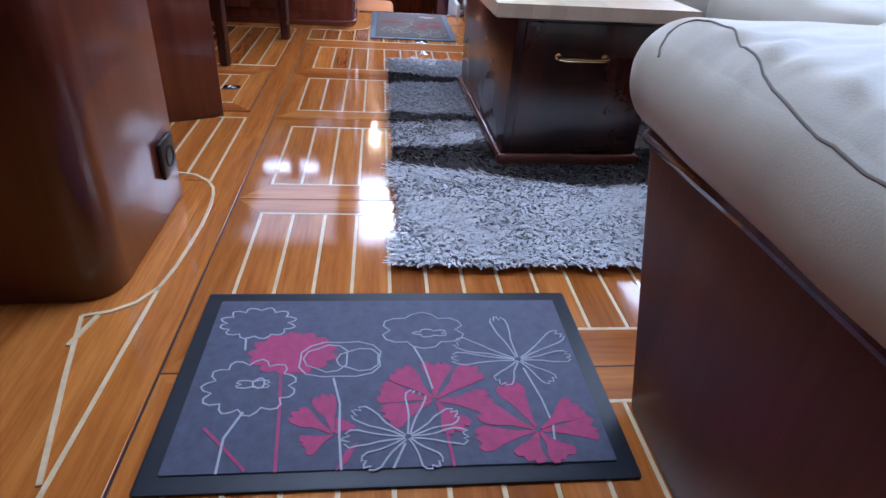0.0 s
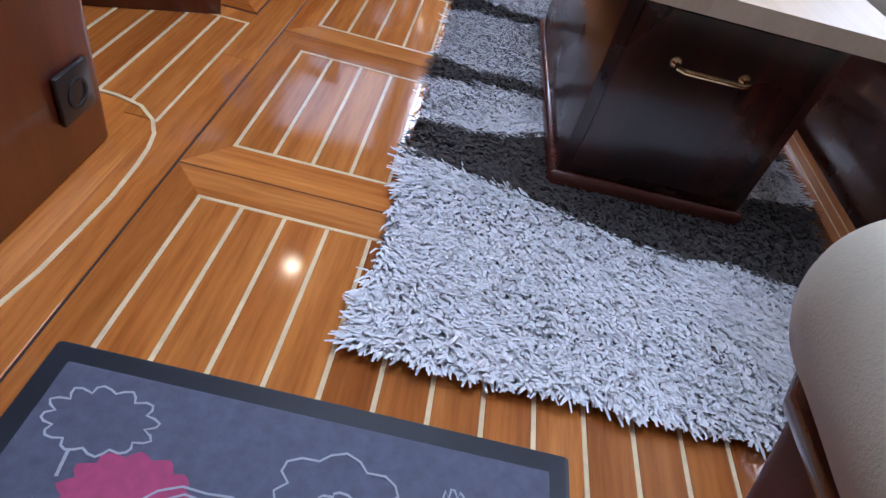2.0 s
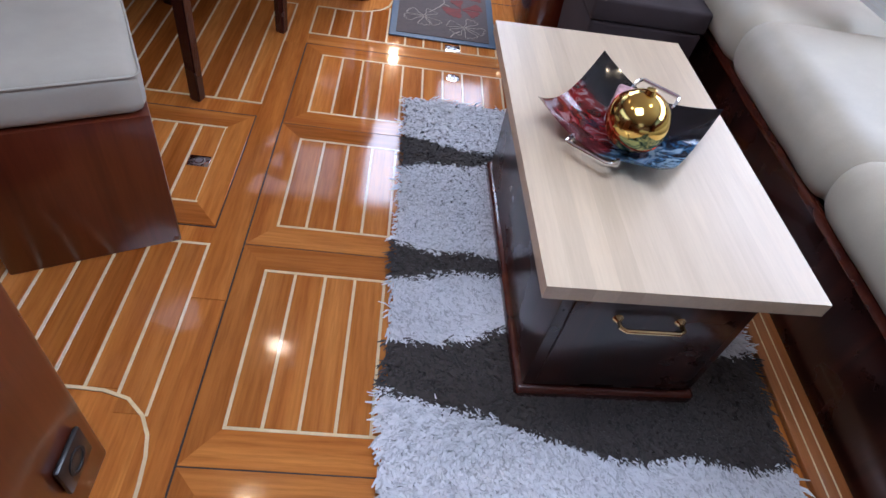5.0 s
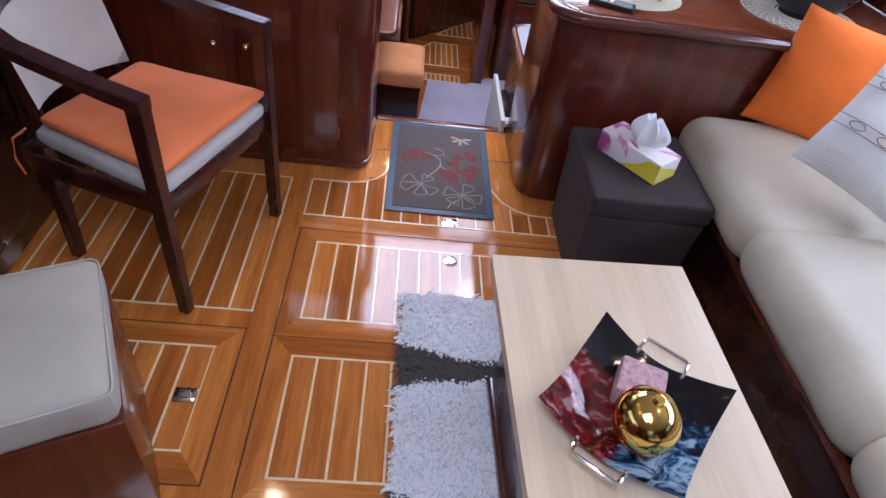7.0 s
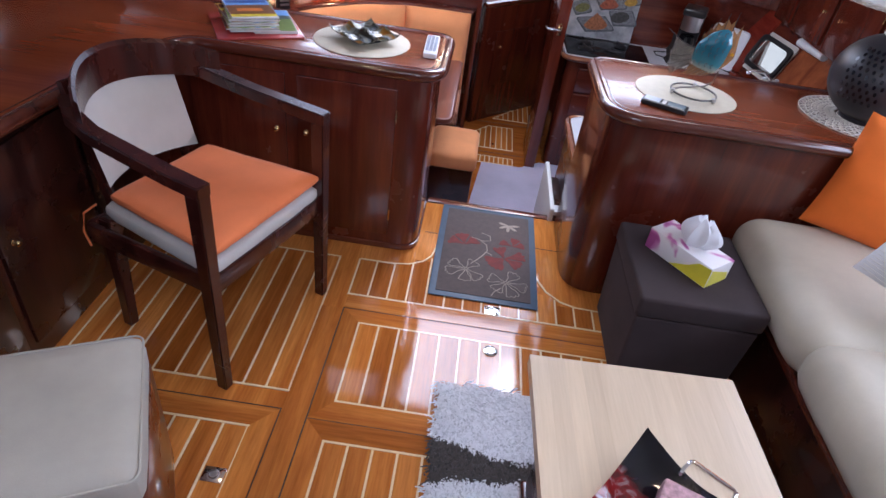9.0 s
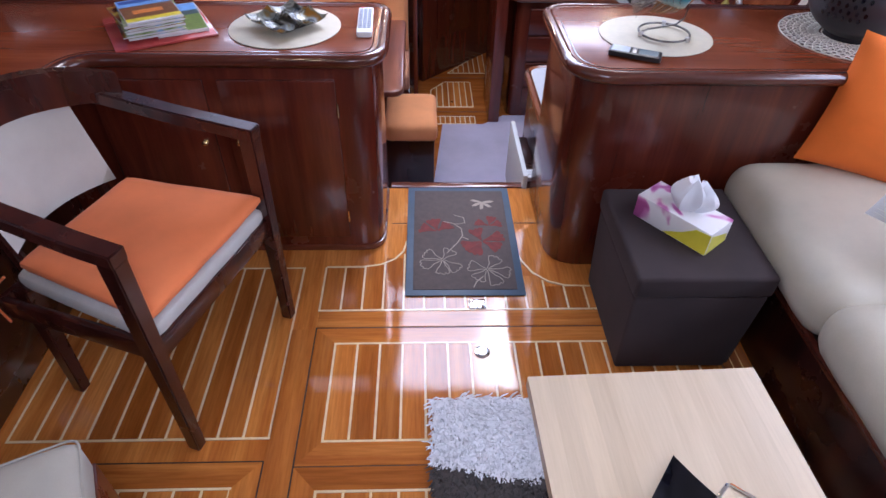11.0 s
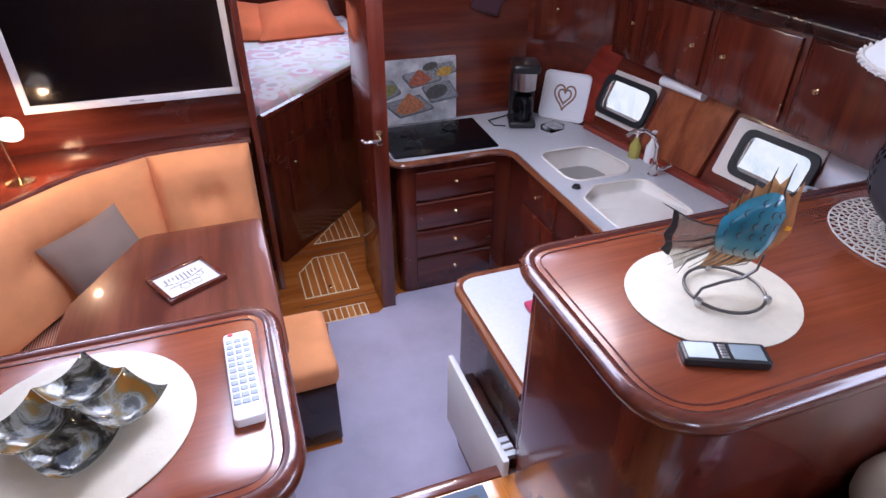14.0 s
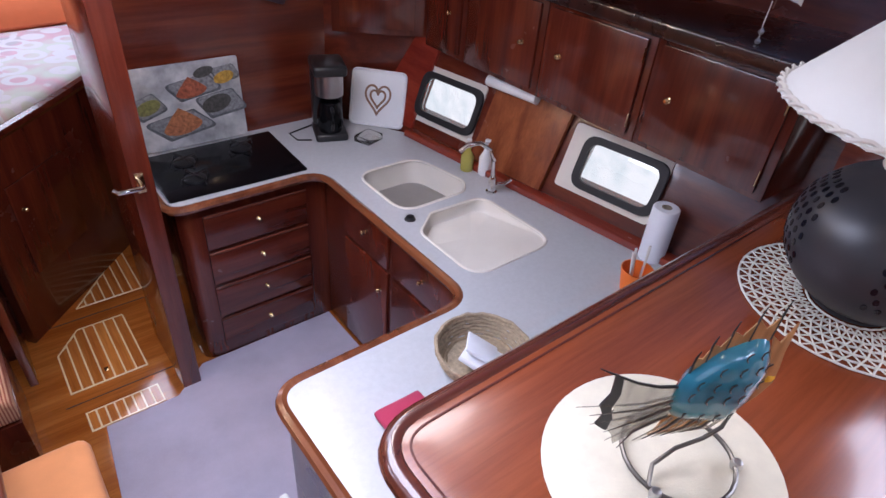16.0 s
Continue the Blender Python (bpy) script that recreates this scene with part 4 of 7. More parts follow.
flower("flower_outline", 0.02, -0.158, ((0.04, -0.052), (-0.07, -0.098), (-0.085, -0.158), (0.12, -0.158), (-0.05, -0.212), (0.065, -0.216), (0.105, -0.108)), 0.017, print_line, m1, "pale petal outline", False)
prints("stem_print", lines([[(0.245, 0.0), (0.262, -0.08), (0.268, -0.14), (0.255, -0.218)], [(-0.11, -0.018), (-0.095, -0.08), (-0.092, -0.15), (-0.085, -0.218)], [(-0.255, -0.095), (-0.275, -0.15), (-0.272, -0.218)],
                          [(0.04, 0.062), (0.055, 0.02), (0.068, -0.05)], [(0.015, -0.17), (-0.005, -0.218)], [(-0.285, 0.096), (-0.28, 0.06)]], 0.0038, closed=False), print_line, m1, "pale stems")
prints("stem_print", lines([[(-0.205, -0.005), (-0.195, -0.1), (-0.185, -0.218)], [(-0.31, -0.128), (-0.27, -0.17), (-0.23, -0.214)], [(0.085, -0.15), (0.09, -0.218)]], 0.005, closed=False), print_pink, m1, "pink stems")

m2 = floor_mat("door_mat", "brown floor mat printed with leaves, blue rubber edge", 0.497, 0.755, (0.138, 3.826, 0.002), -0.3, mat_edge_blue, mat_brown)
flower("red_print", -0.11, 0.03, ((-0.19, 0.06), (-0.13, 0.12), (-0.05, 0.085)), 0.034, print_red, m2, "dark red leaf print", True)
flower("red_print", 0.09, -0.04, ((0.0, -0.08), (0.05, -0.13), (0.17, -0.09), (0.19, 0.0), (0.06, 0.05)), 0.036, print_red, m2, "dark red leaf print", True)
flower("red_print", 0.13, 0.07, ((0.07, 0.10), (0.19, 0.09), (0.15, 0.14)), 0.026, print_red, m2, "dark red leaf print", True)
flower("leaf_outline", -0.09, -0.165, ((-0.17, -0.12), (-0.185, -0.20), (-0.09, -0.255), (-0.02, -0.23), (-0.05, -0.10)), 0.030, print_line_warm, m2, "pale leaf outline", False)
flower("leaf_outline", 0.10, -0.225, ((0.02, -0.20), (0.05, -0.29), (0.14, -0.32), (0.20, -0.25), (0.15, -0.15)), 0.032, print_line_warm, m2, "pale leaf outline", False)
prints("leaf_outline", lines([[(-0.07, -0.12), (-0.02, -0.05), (0.005, 0.0), (0.0, 0.05), (-0.04, 0.09), (-0.08, 0.1), (-0.02, 0.08), (0.02, 0.09), (0.015, 0.13), (-0.03, 0.15)], [(0.0, -0.01), (0.03, -0.03)],
                           [(0.08, -0.27), (0.05, -0.3), (0.035, -0.335)]], 0.0045, closed=False), print_line_warm, m2, "pale curling stem")
prints("leaf_print", flat(petals(0.11, 0.25, 5, 0.0, 0.055, 0.014, 160, 260)), print_line_warm, m2, "pale leaf print")


# armchair
def armchair():
    c = thing("armchair", "dark wooden armchair with beige upholstery and orange seat pad", "chair", (-0.912, 3.161, 0), -19.6)
    c.scale = (1, 1, 1.2)
    hw, hd = 0.286, 0.26
    # local x: forward, local y: to the chair's left
    def leg(x, y, top, lean):
        pts = [(x + lean, y, 0), (x + lean * 0.4, y, top * 0.5), (x, y, top)]
        bm = bmesh.new()
        s = 0.0265
        rings = []
        for k, (px, py, pz) in enumerate(pts):
            ss = s * (0.78 + 0.22 * k / 2)
            rings.append([bm.verts.new((px + a * ss, py + b2 * ss * 0.9, pz)) for a, b2 in ((-1, -1), (1, -1), (1, 1), (-1, 1))])
        for a, b2 in zip(rings, rings[1:]):
            for i in range(4):
                bm.faces.new((a[i], a[(i + 1) % 4], b2[(i + 1) % 4], b2[i]))
        bm.faces.new(rings[0][::-1])
        bm.faces.new(rings[-1])
        bmesh.ops.bevel(bm, geom=bm.edges[:], offset=0.004, segments=2, affect="EDGES")
        return bm
    for s in (-1, 1):
        part("leg", leg(hd, s * hw * 1.04, 0.672, 0.0), chair_wood, c)
        part("leg", leg(-hd + 0.035, s * hw * 0.82, 0.42, -0.025), chair_wood, c)
        a = [(hd + 0.028, s * hw * 1.04, 0.684), (hd - 0.1, s * hw * 1.03, 0.690), (0.0, s * hw, 0.70), (-0.14, s * (hw - 0.005), 0.712), (-hd + 0.03, s * hw * 0.92, 0.728), (-hd - 0.05, s * hw * 0.74, 0.742)]
        part("armrest", bar(a, 0.052, 0.036), chair_wood, c)
        part("side_rail", box(-hd, hd, s * hw - 0.012, s * hw + 0.012, 0.355, 0.415, 0.005), chair_wood, c)
        part("back_post", tube([(-hd - 0.0, s * hw * 0.62, 0.40), (-hd - 0.05, s * hw * 0.64, 0.62), (-hd - 0.085, s * hw * 0.66, 0.78)], 0.02, 8), chair_wood, c)
    part("front_rail", box(hd - 0.014, hd + 0.012, -hw, hw, 0.355, 0.415, 0.005), chair_wood, c)
    part("back_rail", box(-hd - 0.012, -hd + 0.012, -hw, hw, 0.355, 0.415, 0.005), chair_wood, c)
    # curved crest rail
    bm = bmesh.new()
    rows = []
    for i in range(17):
        a = -1 + 2 * i / 16
        y = a * 0.285
        x = -hd - 0.115 + 0.20 * a * a
        dz = -0.012 * a * a
        th = 0.014
        rows.append([bm.verts.new((x + dx, y, z + dz)) for dx, z in ((-th, 0.726), (th, 0.726), (th, 0.822 - 0.022 * a ** 4), (0, 0.832 - 0.026 * a ** 4), (-th, 0.822 - 0.022 * a ** 4))])
    for a, b2 in zip(rows, rows[1:]):
        for i in range(5):
            bm.faces.new((a[i], a[(i + 1) % 5], b2[(i + 1) % 5], b2[i]))
    bm.faces.new(rows[0][::-1])
    bm.faces.new(rows[-1])
    part("crest_rail", bm, chair_wood, c)
    # upholstered back
    bm = bmesh.new()
    g = []
    for s in (1, -1):
        lay = []
        for i in range(11):
            r = []
            for j in range(7):
                a, b2 = -1 + 2 * i / 10, j / 6
                z = 0.50 + 0.228 * b2
                x = -hd - 0.03 - 0.075 * b2 + 0.06 * a * a + s * 0.013 * (1 - a ** 6) * (1 - (2 * b2 - 1) ** 6)
                r.append(bm.verts.new((x, a * 0.20, z)))
            lay.append(r)
        g.append(lay)
    for lay in g:
        for i in range(10):
            for j in range(6):
                bm.faces.new((lay[i][j], lay[i + 1][j], lay[i + 1][j + 1], lay[i][j + 1]))
    bmesh.ops.remove_doubles(bm, verts=bm.verts[:], dist=1e-4)
    part("backrest", bm, chair_cloth, c, "beige upholstered back panel")
    def tapered(bm):
        """Narrower towards the back."""
        for v in bm.verts:
            v.co.y *= 1 - 0.2 * max(0.0, 0.22 - v.co.x) / 0.5
        return bm
    part("seat", tapered(moved(cushion(0.52, 0.57, 0.055, 0.025, 0.012), Matrix.Translation((0.005, 0, 0.40)))), chair_cloth, c, "beige upholstered seat")
    sc = thing("seat_pad", "thin orange seat pad lying on the armchair", "cushion", (-0.912, 3.161, 0.566), -19.6)
    part("pad", tapered(moved(cushion(0.485, 0.55, 0.034, 0.016, 0.014), Matrix.Translation((0.03, 0, 0)))), orange_cloth, sc)
    part("tie", tube([(-0.22, -0.27, 0.01), (-0.25, -0.30, -0.02), (-0.26, -0.31, -0.09), (-0.25, -0.305, -0.15)], 0.004, 6), orange_cloth, sc, "orange tie string")
    return c


armchair()

# box seat beside the chair
bs = thing("box_seat", "orange-brown veneered box seat with a beige cushion", "seat", (-0.911, 2.206, 0), 25.8)
part("body", box(-0.212, 0.212, -0.22, 0.22, 0, 0.435, 0.006), box_wood, bs)
part("cushion", moved(cushion(0.43, 0.445, 0.12, 0.035, 0.012), Matrix.Translation((0, 0, 0.435))), seat_beige, bs, "beige seat cushion")
part("piping", tube([(x, y, 0.54) for x, y in rounded([(-0.212, -0.22), (0.212, -0.22), (0.212, 0.22), (-0.212, 0.22)], 0.03)], 0.003, 6, True), seat_beige, bs)

# cabinet with the socket by the entrance
nc = thing("corner_cabinet", "mahogany cabinet with a rounded corner and a wall socket", "cabinet", (0, 0, 0))
part("body", prism(rounded([(-0.60, 0.97), (-0.60, 1.475), (-2.1, 1.475), (-2.1, 0.88)], [0.09, 0.02, 0, 0], 8), 0, 0.98, 0.004), box_wood, nc)
part("top", prism(rounded([(-0.58, 0.95), (-0.58, 1.49), (-2.1, 1.49), (-2.1, 0.86)], [0.1, 0.03, 0, 0], 8), 0.98, 1.02, 0.008), top_wood, nc)
sock = part("socket", moved(box(-0.048, 0.048, -0.048, 0.048, 0, 0.012, 0.005), pose(0, 0, 0, 90, 0, 90)), black_plastic, nc, "dark bronze wall socket", at=(-0.60, 1.385, 0.15))
part("socket_well", moved(lathe([(0.028, 0.0), (0.028, 0.0145), (0.022, 0.0145), (0.02, 0.008), (0, 0.008)], 20), pose(0, 0, 0, 90, 0, 90)), black_rubber, sock, "round dark socket well")

# settee along the starboard side
ss = thing("settee", "long settee with rounded beige leather seat cushions on a dark base", "sofa", (0, 0, 0))
part("base", box(1.175, 2.1, -0.3, 3.57, 0, 0.345, 0.004), dark_wood, ss)
part("base_rail", box(1.155, 1.18, -0.3, 3.57, 0.325, 0.36, 0.006), rim_wood, ss)
part("toe_board", box(1.06, 1.16, 1.25, 3.45, 0.0, 0.022, 0.006), toe_wood, ss, "orange-brown teak toe board")
for x in (1.09, 1.125):
    part("inlay_line", box(x - 0.0025, x + 0.0025, 1.25, 3.45, 0.0215, 0.0226, 0), inlay, ss, "thin pale inlay line")
for y0, y1 in ((2.86, 3.635), (2.11, 2.91), (1.36, 2.16), (0.70, 1.41)):
    part("seat_cushion", moved(cushion(0.72, y1 - y0, 0.215, 0.10, 0.014, 15), Matrix.Translation((1.465, (y0 + y1) / 2, 0.352))), leather, ss, "beige leather seat cushion")
for y0, y1 in ((2.93, 3.5), (2.18, 2.92), (1.43, 2.17), (0.70, 1.42)):
    part("back_cushion", moved(cushion(0.16, y1 - y0, 0.4, 0.06, 0.02), Matrix.Translation((1.9, (y0 + y1) / 2, 0.48))), leather, ss, "beige leather back cushion")
se = thing("settee_end", "aft settee return with a bulging beige leather cushion", "sofa", (0, 0, 0))
bm = prism(rounded([(0.395, -0.6), (1.05, -0.6), (1.05, 0.66), (0.395, 0.66)], [0, 0, 0.02, 0.03]), 0, 0.45, 0.003)
for v in bm.verts:
    if v.co.y > 0.5:
        v.co.y += 0.19 * (v.co.z / 0.45) ** 1.6
part("base", bm, settee_wood, se)
part("rim", tube([(0.40, -0.6, 0.462), (0.39, 0.5, 0.457), (0.388, 0.82, 0.447), (0.41, 0.86, 0.445), (1.05, 0.87, 0.445)], 0.012, 8), rim_wood, se)
seam_brown = plain("brown_seam", (0.20, 0.17, 0.135), 0.7)
WRINKLES = ((0.02, 0.35), (0.13, 0.6), (0.215, 0.25), (0.30, 0.9), (0.365, 0.8), (0.45, 0.45), (0.54, 0.3), (0.60, 0.6), (0.66, 0.5), (0.715, 0.35))


def creases(x, y):
    """Soft wrinkles that run in from the long seam."""
    d = x + 0.33
    fade = math.exp(-((d - 0.03) / (0.05 if d < 0.03 else 0.15)) ** 2)
    z = 0.0
    for y0, deep in WRINKLES:
        e = (y + 0.145 - y0 - 0.35 * d - 0.02 * math.sin(d * 22 + y0 * 40)) / 0.017
        z += 0.011 * deep * (math.exp(-(e - 0.7) ** 2) - math.exp(-(e + 0.7) ** 2))
    return z * fade


end_top = moved(cushion(0.74, 1.55, 0.18, 0.088, 0.022, 84, creases), Matrix.Translation((0.712, 0.145, 0.45)))
skin = [v.co.copy() for v in end_top.verts if v.co.z > 0.53]
seam_line = []
SEAM = ((0.366, -0.55), (0.364, -0.3), (0.362, -0.05), (0.36, 0.2), (0.36, 0.35), (0.364, 0.45), (0.374, 0.53), (0.392, 0.61), (0.412, 0.69), (0.425, 0.75), (0.424, 0.79), (0.41, 0.812), (0.39, 0.818), (0.372, 0.81), (0.358, 0.795), (0.35, 0.775))
for x, y in [(a[0] + (b2[0] - a[0]) * k / 4, a[1] + (b2[1] - a[1]) * k / 4) for a, b2 in zip(SEAM, SEAM[1:]) for k in range(4)]:
    near = min(skin, key=lambda p: (p.x - x) ** 2 + (p.y - y) ** 2)
    seam_line.append((x, y, near.z + 0.0012))
part("seat_cushion", end_top, leather, se, "beige leather seat cushion")
part("piping", tube(seam_line, 0.0018, 6), seam_brown, se, "stitched seam")

# pouf and tissue box
pf = thing("storage_pouf", "dark brown suede cube pouf with a lid", "pouf", (0.868, 3.312, 0), 0)
bm = box(-0.224, 0.224, -0.242, 0.242, 0, 0.375, 0.012, 3)
for v in bm.verts:
    v.co.x *= 0.93 + 0.07 * v.co.z / 0.375
    v.co.y *= 0.95 + 0.05 * v.co.z / 0.375
part("body", bm, suede, pf)
part("lid", box(-0.23, 0.23, -0.248, 0.248, 0.378, 0.465, 0.014, 3), suede, pf)


def tissue_mat(nt, b):
    v = coords(nt, (1, 1, 1))
    vor = node(nt, "ShaderNodeTexVoronoi", Scale=15.0)
    nt.links.new(v, vor.inputs["Vector"])
    big = noise_of(nt, v, 9.0, 2, 0.5, 0.4)
    col = ramp(nt, big, ((0.34, (0.40, 0.08, 0.26)), (0.385, (0.60, 0.22, 0.46)), (0.415, (0.80, 0.70, 0.74)), (0.44, (0.84, 0.82, 0.82)), (0.66, (0.84, 0.82, 0.80))))
    nt.links.new(col, b.inputs["Base Color"])
    b.inputs["Roughness"].default_value = 0.45


tissue_print = mat("flower_printed_card", tissue_mat)
tb = thing("tissue_box", "flower-printed tissue box with a tissue pulled up, on the pouf", "tissue box", (0.845, 3.325, 0.467), -52)
part("carton", box(-0.142, 0.142, -0.066, 0.066, 0, 0.088, 0.003), tissue_print, tb)
part("yellow_print", prism([(-0.02, 0), (0.142, 0), (0.142, 0.08), (0.09, 0.075), (0.05, 0.04)], 0, 0.0006), plain("yellow_card_print", (0.80, 0.68, 0.05), 0.45), tb, "yellow printed corner", at=pose(0, -0.0662, 0.003, 90, 0, 0))
part("yellow_print", prism([(-0.06, 0), (0.06, 0), (0.05, 0.035), (-0.06, 0.075)], 0, 0.0006), plain("yellow_end_print", (0.80, 0.72, 0.12), 0.45), tb, "yellow printed end", at=pose(0.1422, 0, 0.003, 90, 0, 90))
part("end_label", box(-0.1445, -0.1422, -0.05, 0.0, 0.02, 0.05, 0), black_plastic, tb, "small dark label")


def tissue():
    bm = bmesh.new()
    n, rows = 20, 9
    vs = []
    for j in range(rows):
        t = j / (rows - 1)
        ring = []
        for i in range(n):
            a = 2 * math.pi * i / n
            r = (0.028 + 0.035 * math.sin(t * 2.6)) * (1 - 0.6 * t ** 2) * (1 + 0.28 * math.sin(3 * a + 2 * t) + 0.15 * math.sin(7 * a))
            ring.append(bm.verts.new((1.35 * r * math.cos(a) + 0.01 * t, 0.75 * r * math.sin(a), 0.084 + 0.115 * t + 0.012 * math.sin(4 * a) * t)))
        vs.append(ring)
    for a, b2 in zip(vs, vs[1:]):
        for i in range(n):
            bm.faces.new((a[i], a[(i + 1) % n], b2[(i + 1) % n], b2[i]))
    bm.faces.new(vs[-1])
    return bm


part("tissue", tissue(), tissue_white, tb, "crumpled white tissue")

# pillows on the settee


def placed(x_axis, y_axis):
    """A turn whose first two axes are given."""
    a, b2 = Vector(x_axis).normalized(), Vector(y_axis).normalized()
    c = a.cross(b2).normalized()
    b2 = c.cross(a)
    return Matrix(((a.x, b2.x, c.x), (a.y, b2.y, c.y), (a.z, b2.z, c.z))).to_4x4()


def pillow_top(x, y, w, d, h):
    u, v = 2 * x / w, 2 * y / d
    return h / 2 * (1 - u * u) ** 0.55 * (1 - v * v) ** 0.55 * 1.06 + 0.002


pl = thing("pillow", "bright orange scatter pillow leaning on the settee", "pillow", (1.58, 3.505, 0.785))
part("cover", pillow(0.47, 0.47, 0.16, 24), orange_pillow_cloth, pl, at=placed((0.87, -0.46, -0.10), (0.16, 0.10, 0.98)))
pw = thing("pillow", "white scatter pillow with stitched lines and red leaves", "pillow", (1.53, 3.017, 0.825))
pwm = placed((0.674, -0.714, -0.188), (0.514, 0.336, 0.79))
PW, PH = 0.43, 0.14
part("cover", pillow(PW, PW, PH), white_cloth, pw, at=pwm)
leaf_red, leaf_grey = plain("red_stitching", (0.42, 0.10, 0.07), 0.8), plain("grey_stitching", (0.22, 0.21, 0.22), 0.8)
for i, y in enumerate((0.13, 0.095, -0.02, -0.055)):
    part("stitched_line", tube([(x, y, pillow_top(x, y, PW, PW, PH)) for x in [-0.21 + 0.42 * k / 20 for k in range(21)]], 0.0013, 4), leaf_grey, pw, "thin grey stitched line", at=pwm)
for i in range(8):
    y = 0.112 if i < 4 else -0.037
    x = -0.15 + 0.095 * (i % 4) + (0.02 if i > 3 else 0)
    pts = [(x + 0.026 * math.cos(a), y + 0.013 * math.sin(a) * abs(math.sin(a)) ** 0.3) for a in [2 * math.pi * k / 16 for k in range(16)]]
    part("stitched_leaf", tube([(p, q, pillow_top(p, q, PW, PW, PH)) for p, q in pts], 0.0016, 4, True), leaf_red if i % 2 else leaf_grey, pw, "stitched leaf outline", at=pwm)
for i in range(7):
    y = -0.2 + 0.012 * i
    part("stitched_line", tube([(x, y, pillow_top(x, y, PW, PW, PH)) for x in [-0.2 + 0.4 * k / 14 for k in range(15)]], 0.0012, 4), cord_white, pw, at=pwm)

# ---- dinette, a step down ----
din = thing("dinette_settee", "curved apricot dinette settee with buttoned back cushions", "sofa", (0, 0, 0))
back_line = [(-1.70, 4.7), (-1.62, 5.2), (-1.48, 5.6), (-1.28, 5.93), (-1.0, 6.2), (-0.66, 6.36), (-0.36, 6.38), (-0.135, 6.38)]


def along(line, t0, t1, n):
    """Points on a line in plan, spaced evenly between two shares of its length."""
    ps = [Vector(p) for p in line]
    ls = [0.0]
    for a, b2 in zip(ps, ps[1:]):
        ls.append(ls[-1] + (b2 - a).length)
    out = []
    for i in range(n + 1):
        s = (t0 + (t1 - t0) * i / n) * ls[-1]
        for k in range(len(ps) - 1):
            if s <= ls[k + 1] + 1e-9:
                out.append(ps[k].lerp(ps[k + 1], (s - ls[k]) / (ls[k + 1] - ls[k])))
                break
    return out


def curved_cushion(line, t0, t1, z0, z1, thick, lean=0.06, buttons=2):
    """A back cushion that follows a curve; its face is puffed and pulled in at the buttons."""
    nu, nv = 18, 12
    base = along(line, t0, t1, nu)
    bm = bmesh.new()
    btn = [((i + 1) / (buttons + 1) * 0.5 + 0.25 if buttons > 1 else 0.5, 0.55) for i in range(buttons)]
    grid = []
    for side in (0, 1):
        g = []
        for i, p in enumerate(base):
            a, b2 = base[max(0, i - 1)], base[min(nu, i + 1)]
            tdir = (b2 - a).normalized()
            nrm = Vector((tdir.y, -tdir.x))
            row = []
            for j in range(nv + 1):
                u, v = i / nu, j / nv
                e = (1 - abs(2 * u - 1) ** 7) * (1 - abs(2 * v - 1) ** 7)
                d = 0.0
                if side:
                    d = thick * (0.35 + 0.65 * e ** 0.5)
                    for bu, bv in btn:
                        q = ((u - bu) * 5.5) ** 2 + ((v - bv) * 3.0) ** 2
                        d -= thick * 0.42 * math.exp(-q * 5)
                        d -= thick * 0.07 * math.exp(-((v - bv) * 14) ** 2) * math.exp(-((u - bu) * 3) ** 2)
                off = nrm * (d + lean * (1 - v))
                row.append(bm.verts.new((p.x + off.x, p.y + off.y, z0 + (z1 - z0) * v)))
            g.append(row)
        grid.append(g)
    for s, g in enumerate(grid):
        for i in range(nu):
            for j in range(nv):
                f = (g[i][j], g[i + 1][j], g[i + 1][j + 1], g[i][j + 1])
                bm.faces.new(f if s else f[::-1])
    A, B = grid
    for i in range(nu):
        bm.faces.new((A[i][0], A[i + 1][0], B[i + 1][0], B[i][0]))
        bm.faces.new((A[i][nv], B[i][nv], B[i + 1][nv], A[i + 1][nv]))
    for j in range(nv):
        bm.faces.new((A[0][j], B[0][j], B[0][j + 1], A[0][j + 1]))
        bm.faces.new((A[nu][j], A[nu][j + 1], B[nu][j + 1], B[nu][j]))
    spots = []
    for bu, bv in btn:
        i = round(bu * nu)
        v = B[i][round(bv * nv)].co.copy()
        spots.append(v)
    return bm, spots


for t0, t1, nb in ((0.02, 0.33, 1), (0.335, 0.79, 2), (0.795, 0.998, 2)):
    bm, spots = curved_cushion(back_line, t0, t1, -0.16, 0.445, 0.11, buttons=nb)
    cush = part("back_cushion", bm, apricot, din, "apricot buttoned back cushion")
    for s in spots:
        part("button", moved(lathe([(0, -0.006), (0.014, -0.004), (0.013, 0.004), (0, 0.008)], 12), Matrix()), apricot, cush, at=s)


def striped(nt, b):
    v = coords(nt, (1, 1, 1))
    w = node(nt, "ShaderNodeTexWave", Scale=28.0, Distortion=0.6)
    nt.links.new(v, w.inputs["Vector"])
    col = ramp(nt, w.outputs["Fac"], ((0.25, (0.30, 0.085, 0.045)), (0.5, (0.55, 0.26, 0.15)), (0.75, (0.62, 0.36, 0.22))))
    nt.links.new(col, b.inputs["Base Color"])
    b.inputs["Roughness"].default_value = 0.85
    bump(nt, b, noise_of(nt, v, 400, 2), 0.25)


stripe_cloth = mat("striped_upholstery", striped)
seat_out = [(-1.70, 4.62)] + [(p.x, p.y) for p in along(back_line, 0.02, 1.0, 16)] + [(-0.13, 5.86), (-0.55, 5.86), (-0.95, 5.62), (-1.2, 5.15), (-1.2, 4.62)]
part("seat_cushion", prism(seat_out, -0.30, -0.17, 0.03, 3), stripe_cloth, din, "striped seat cushion")
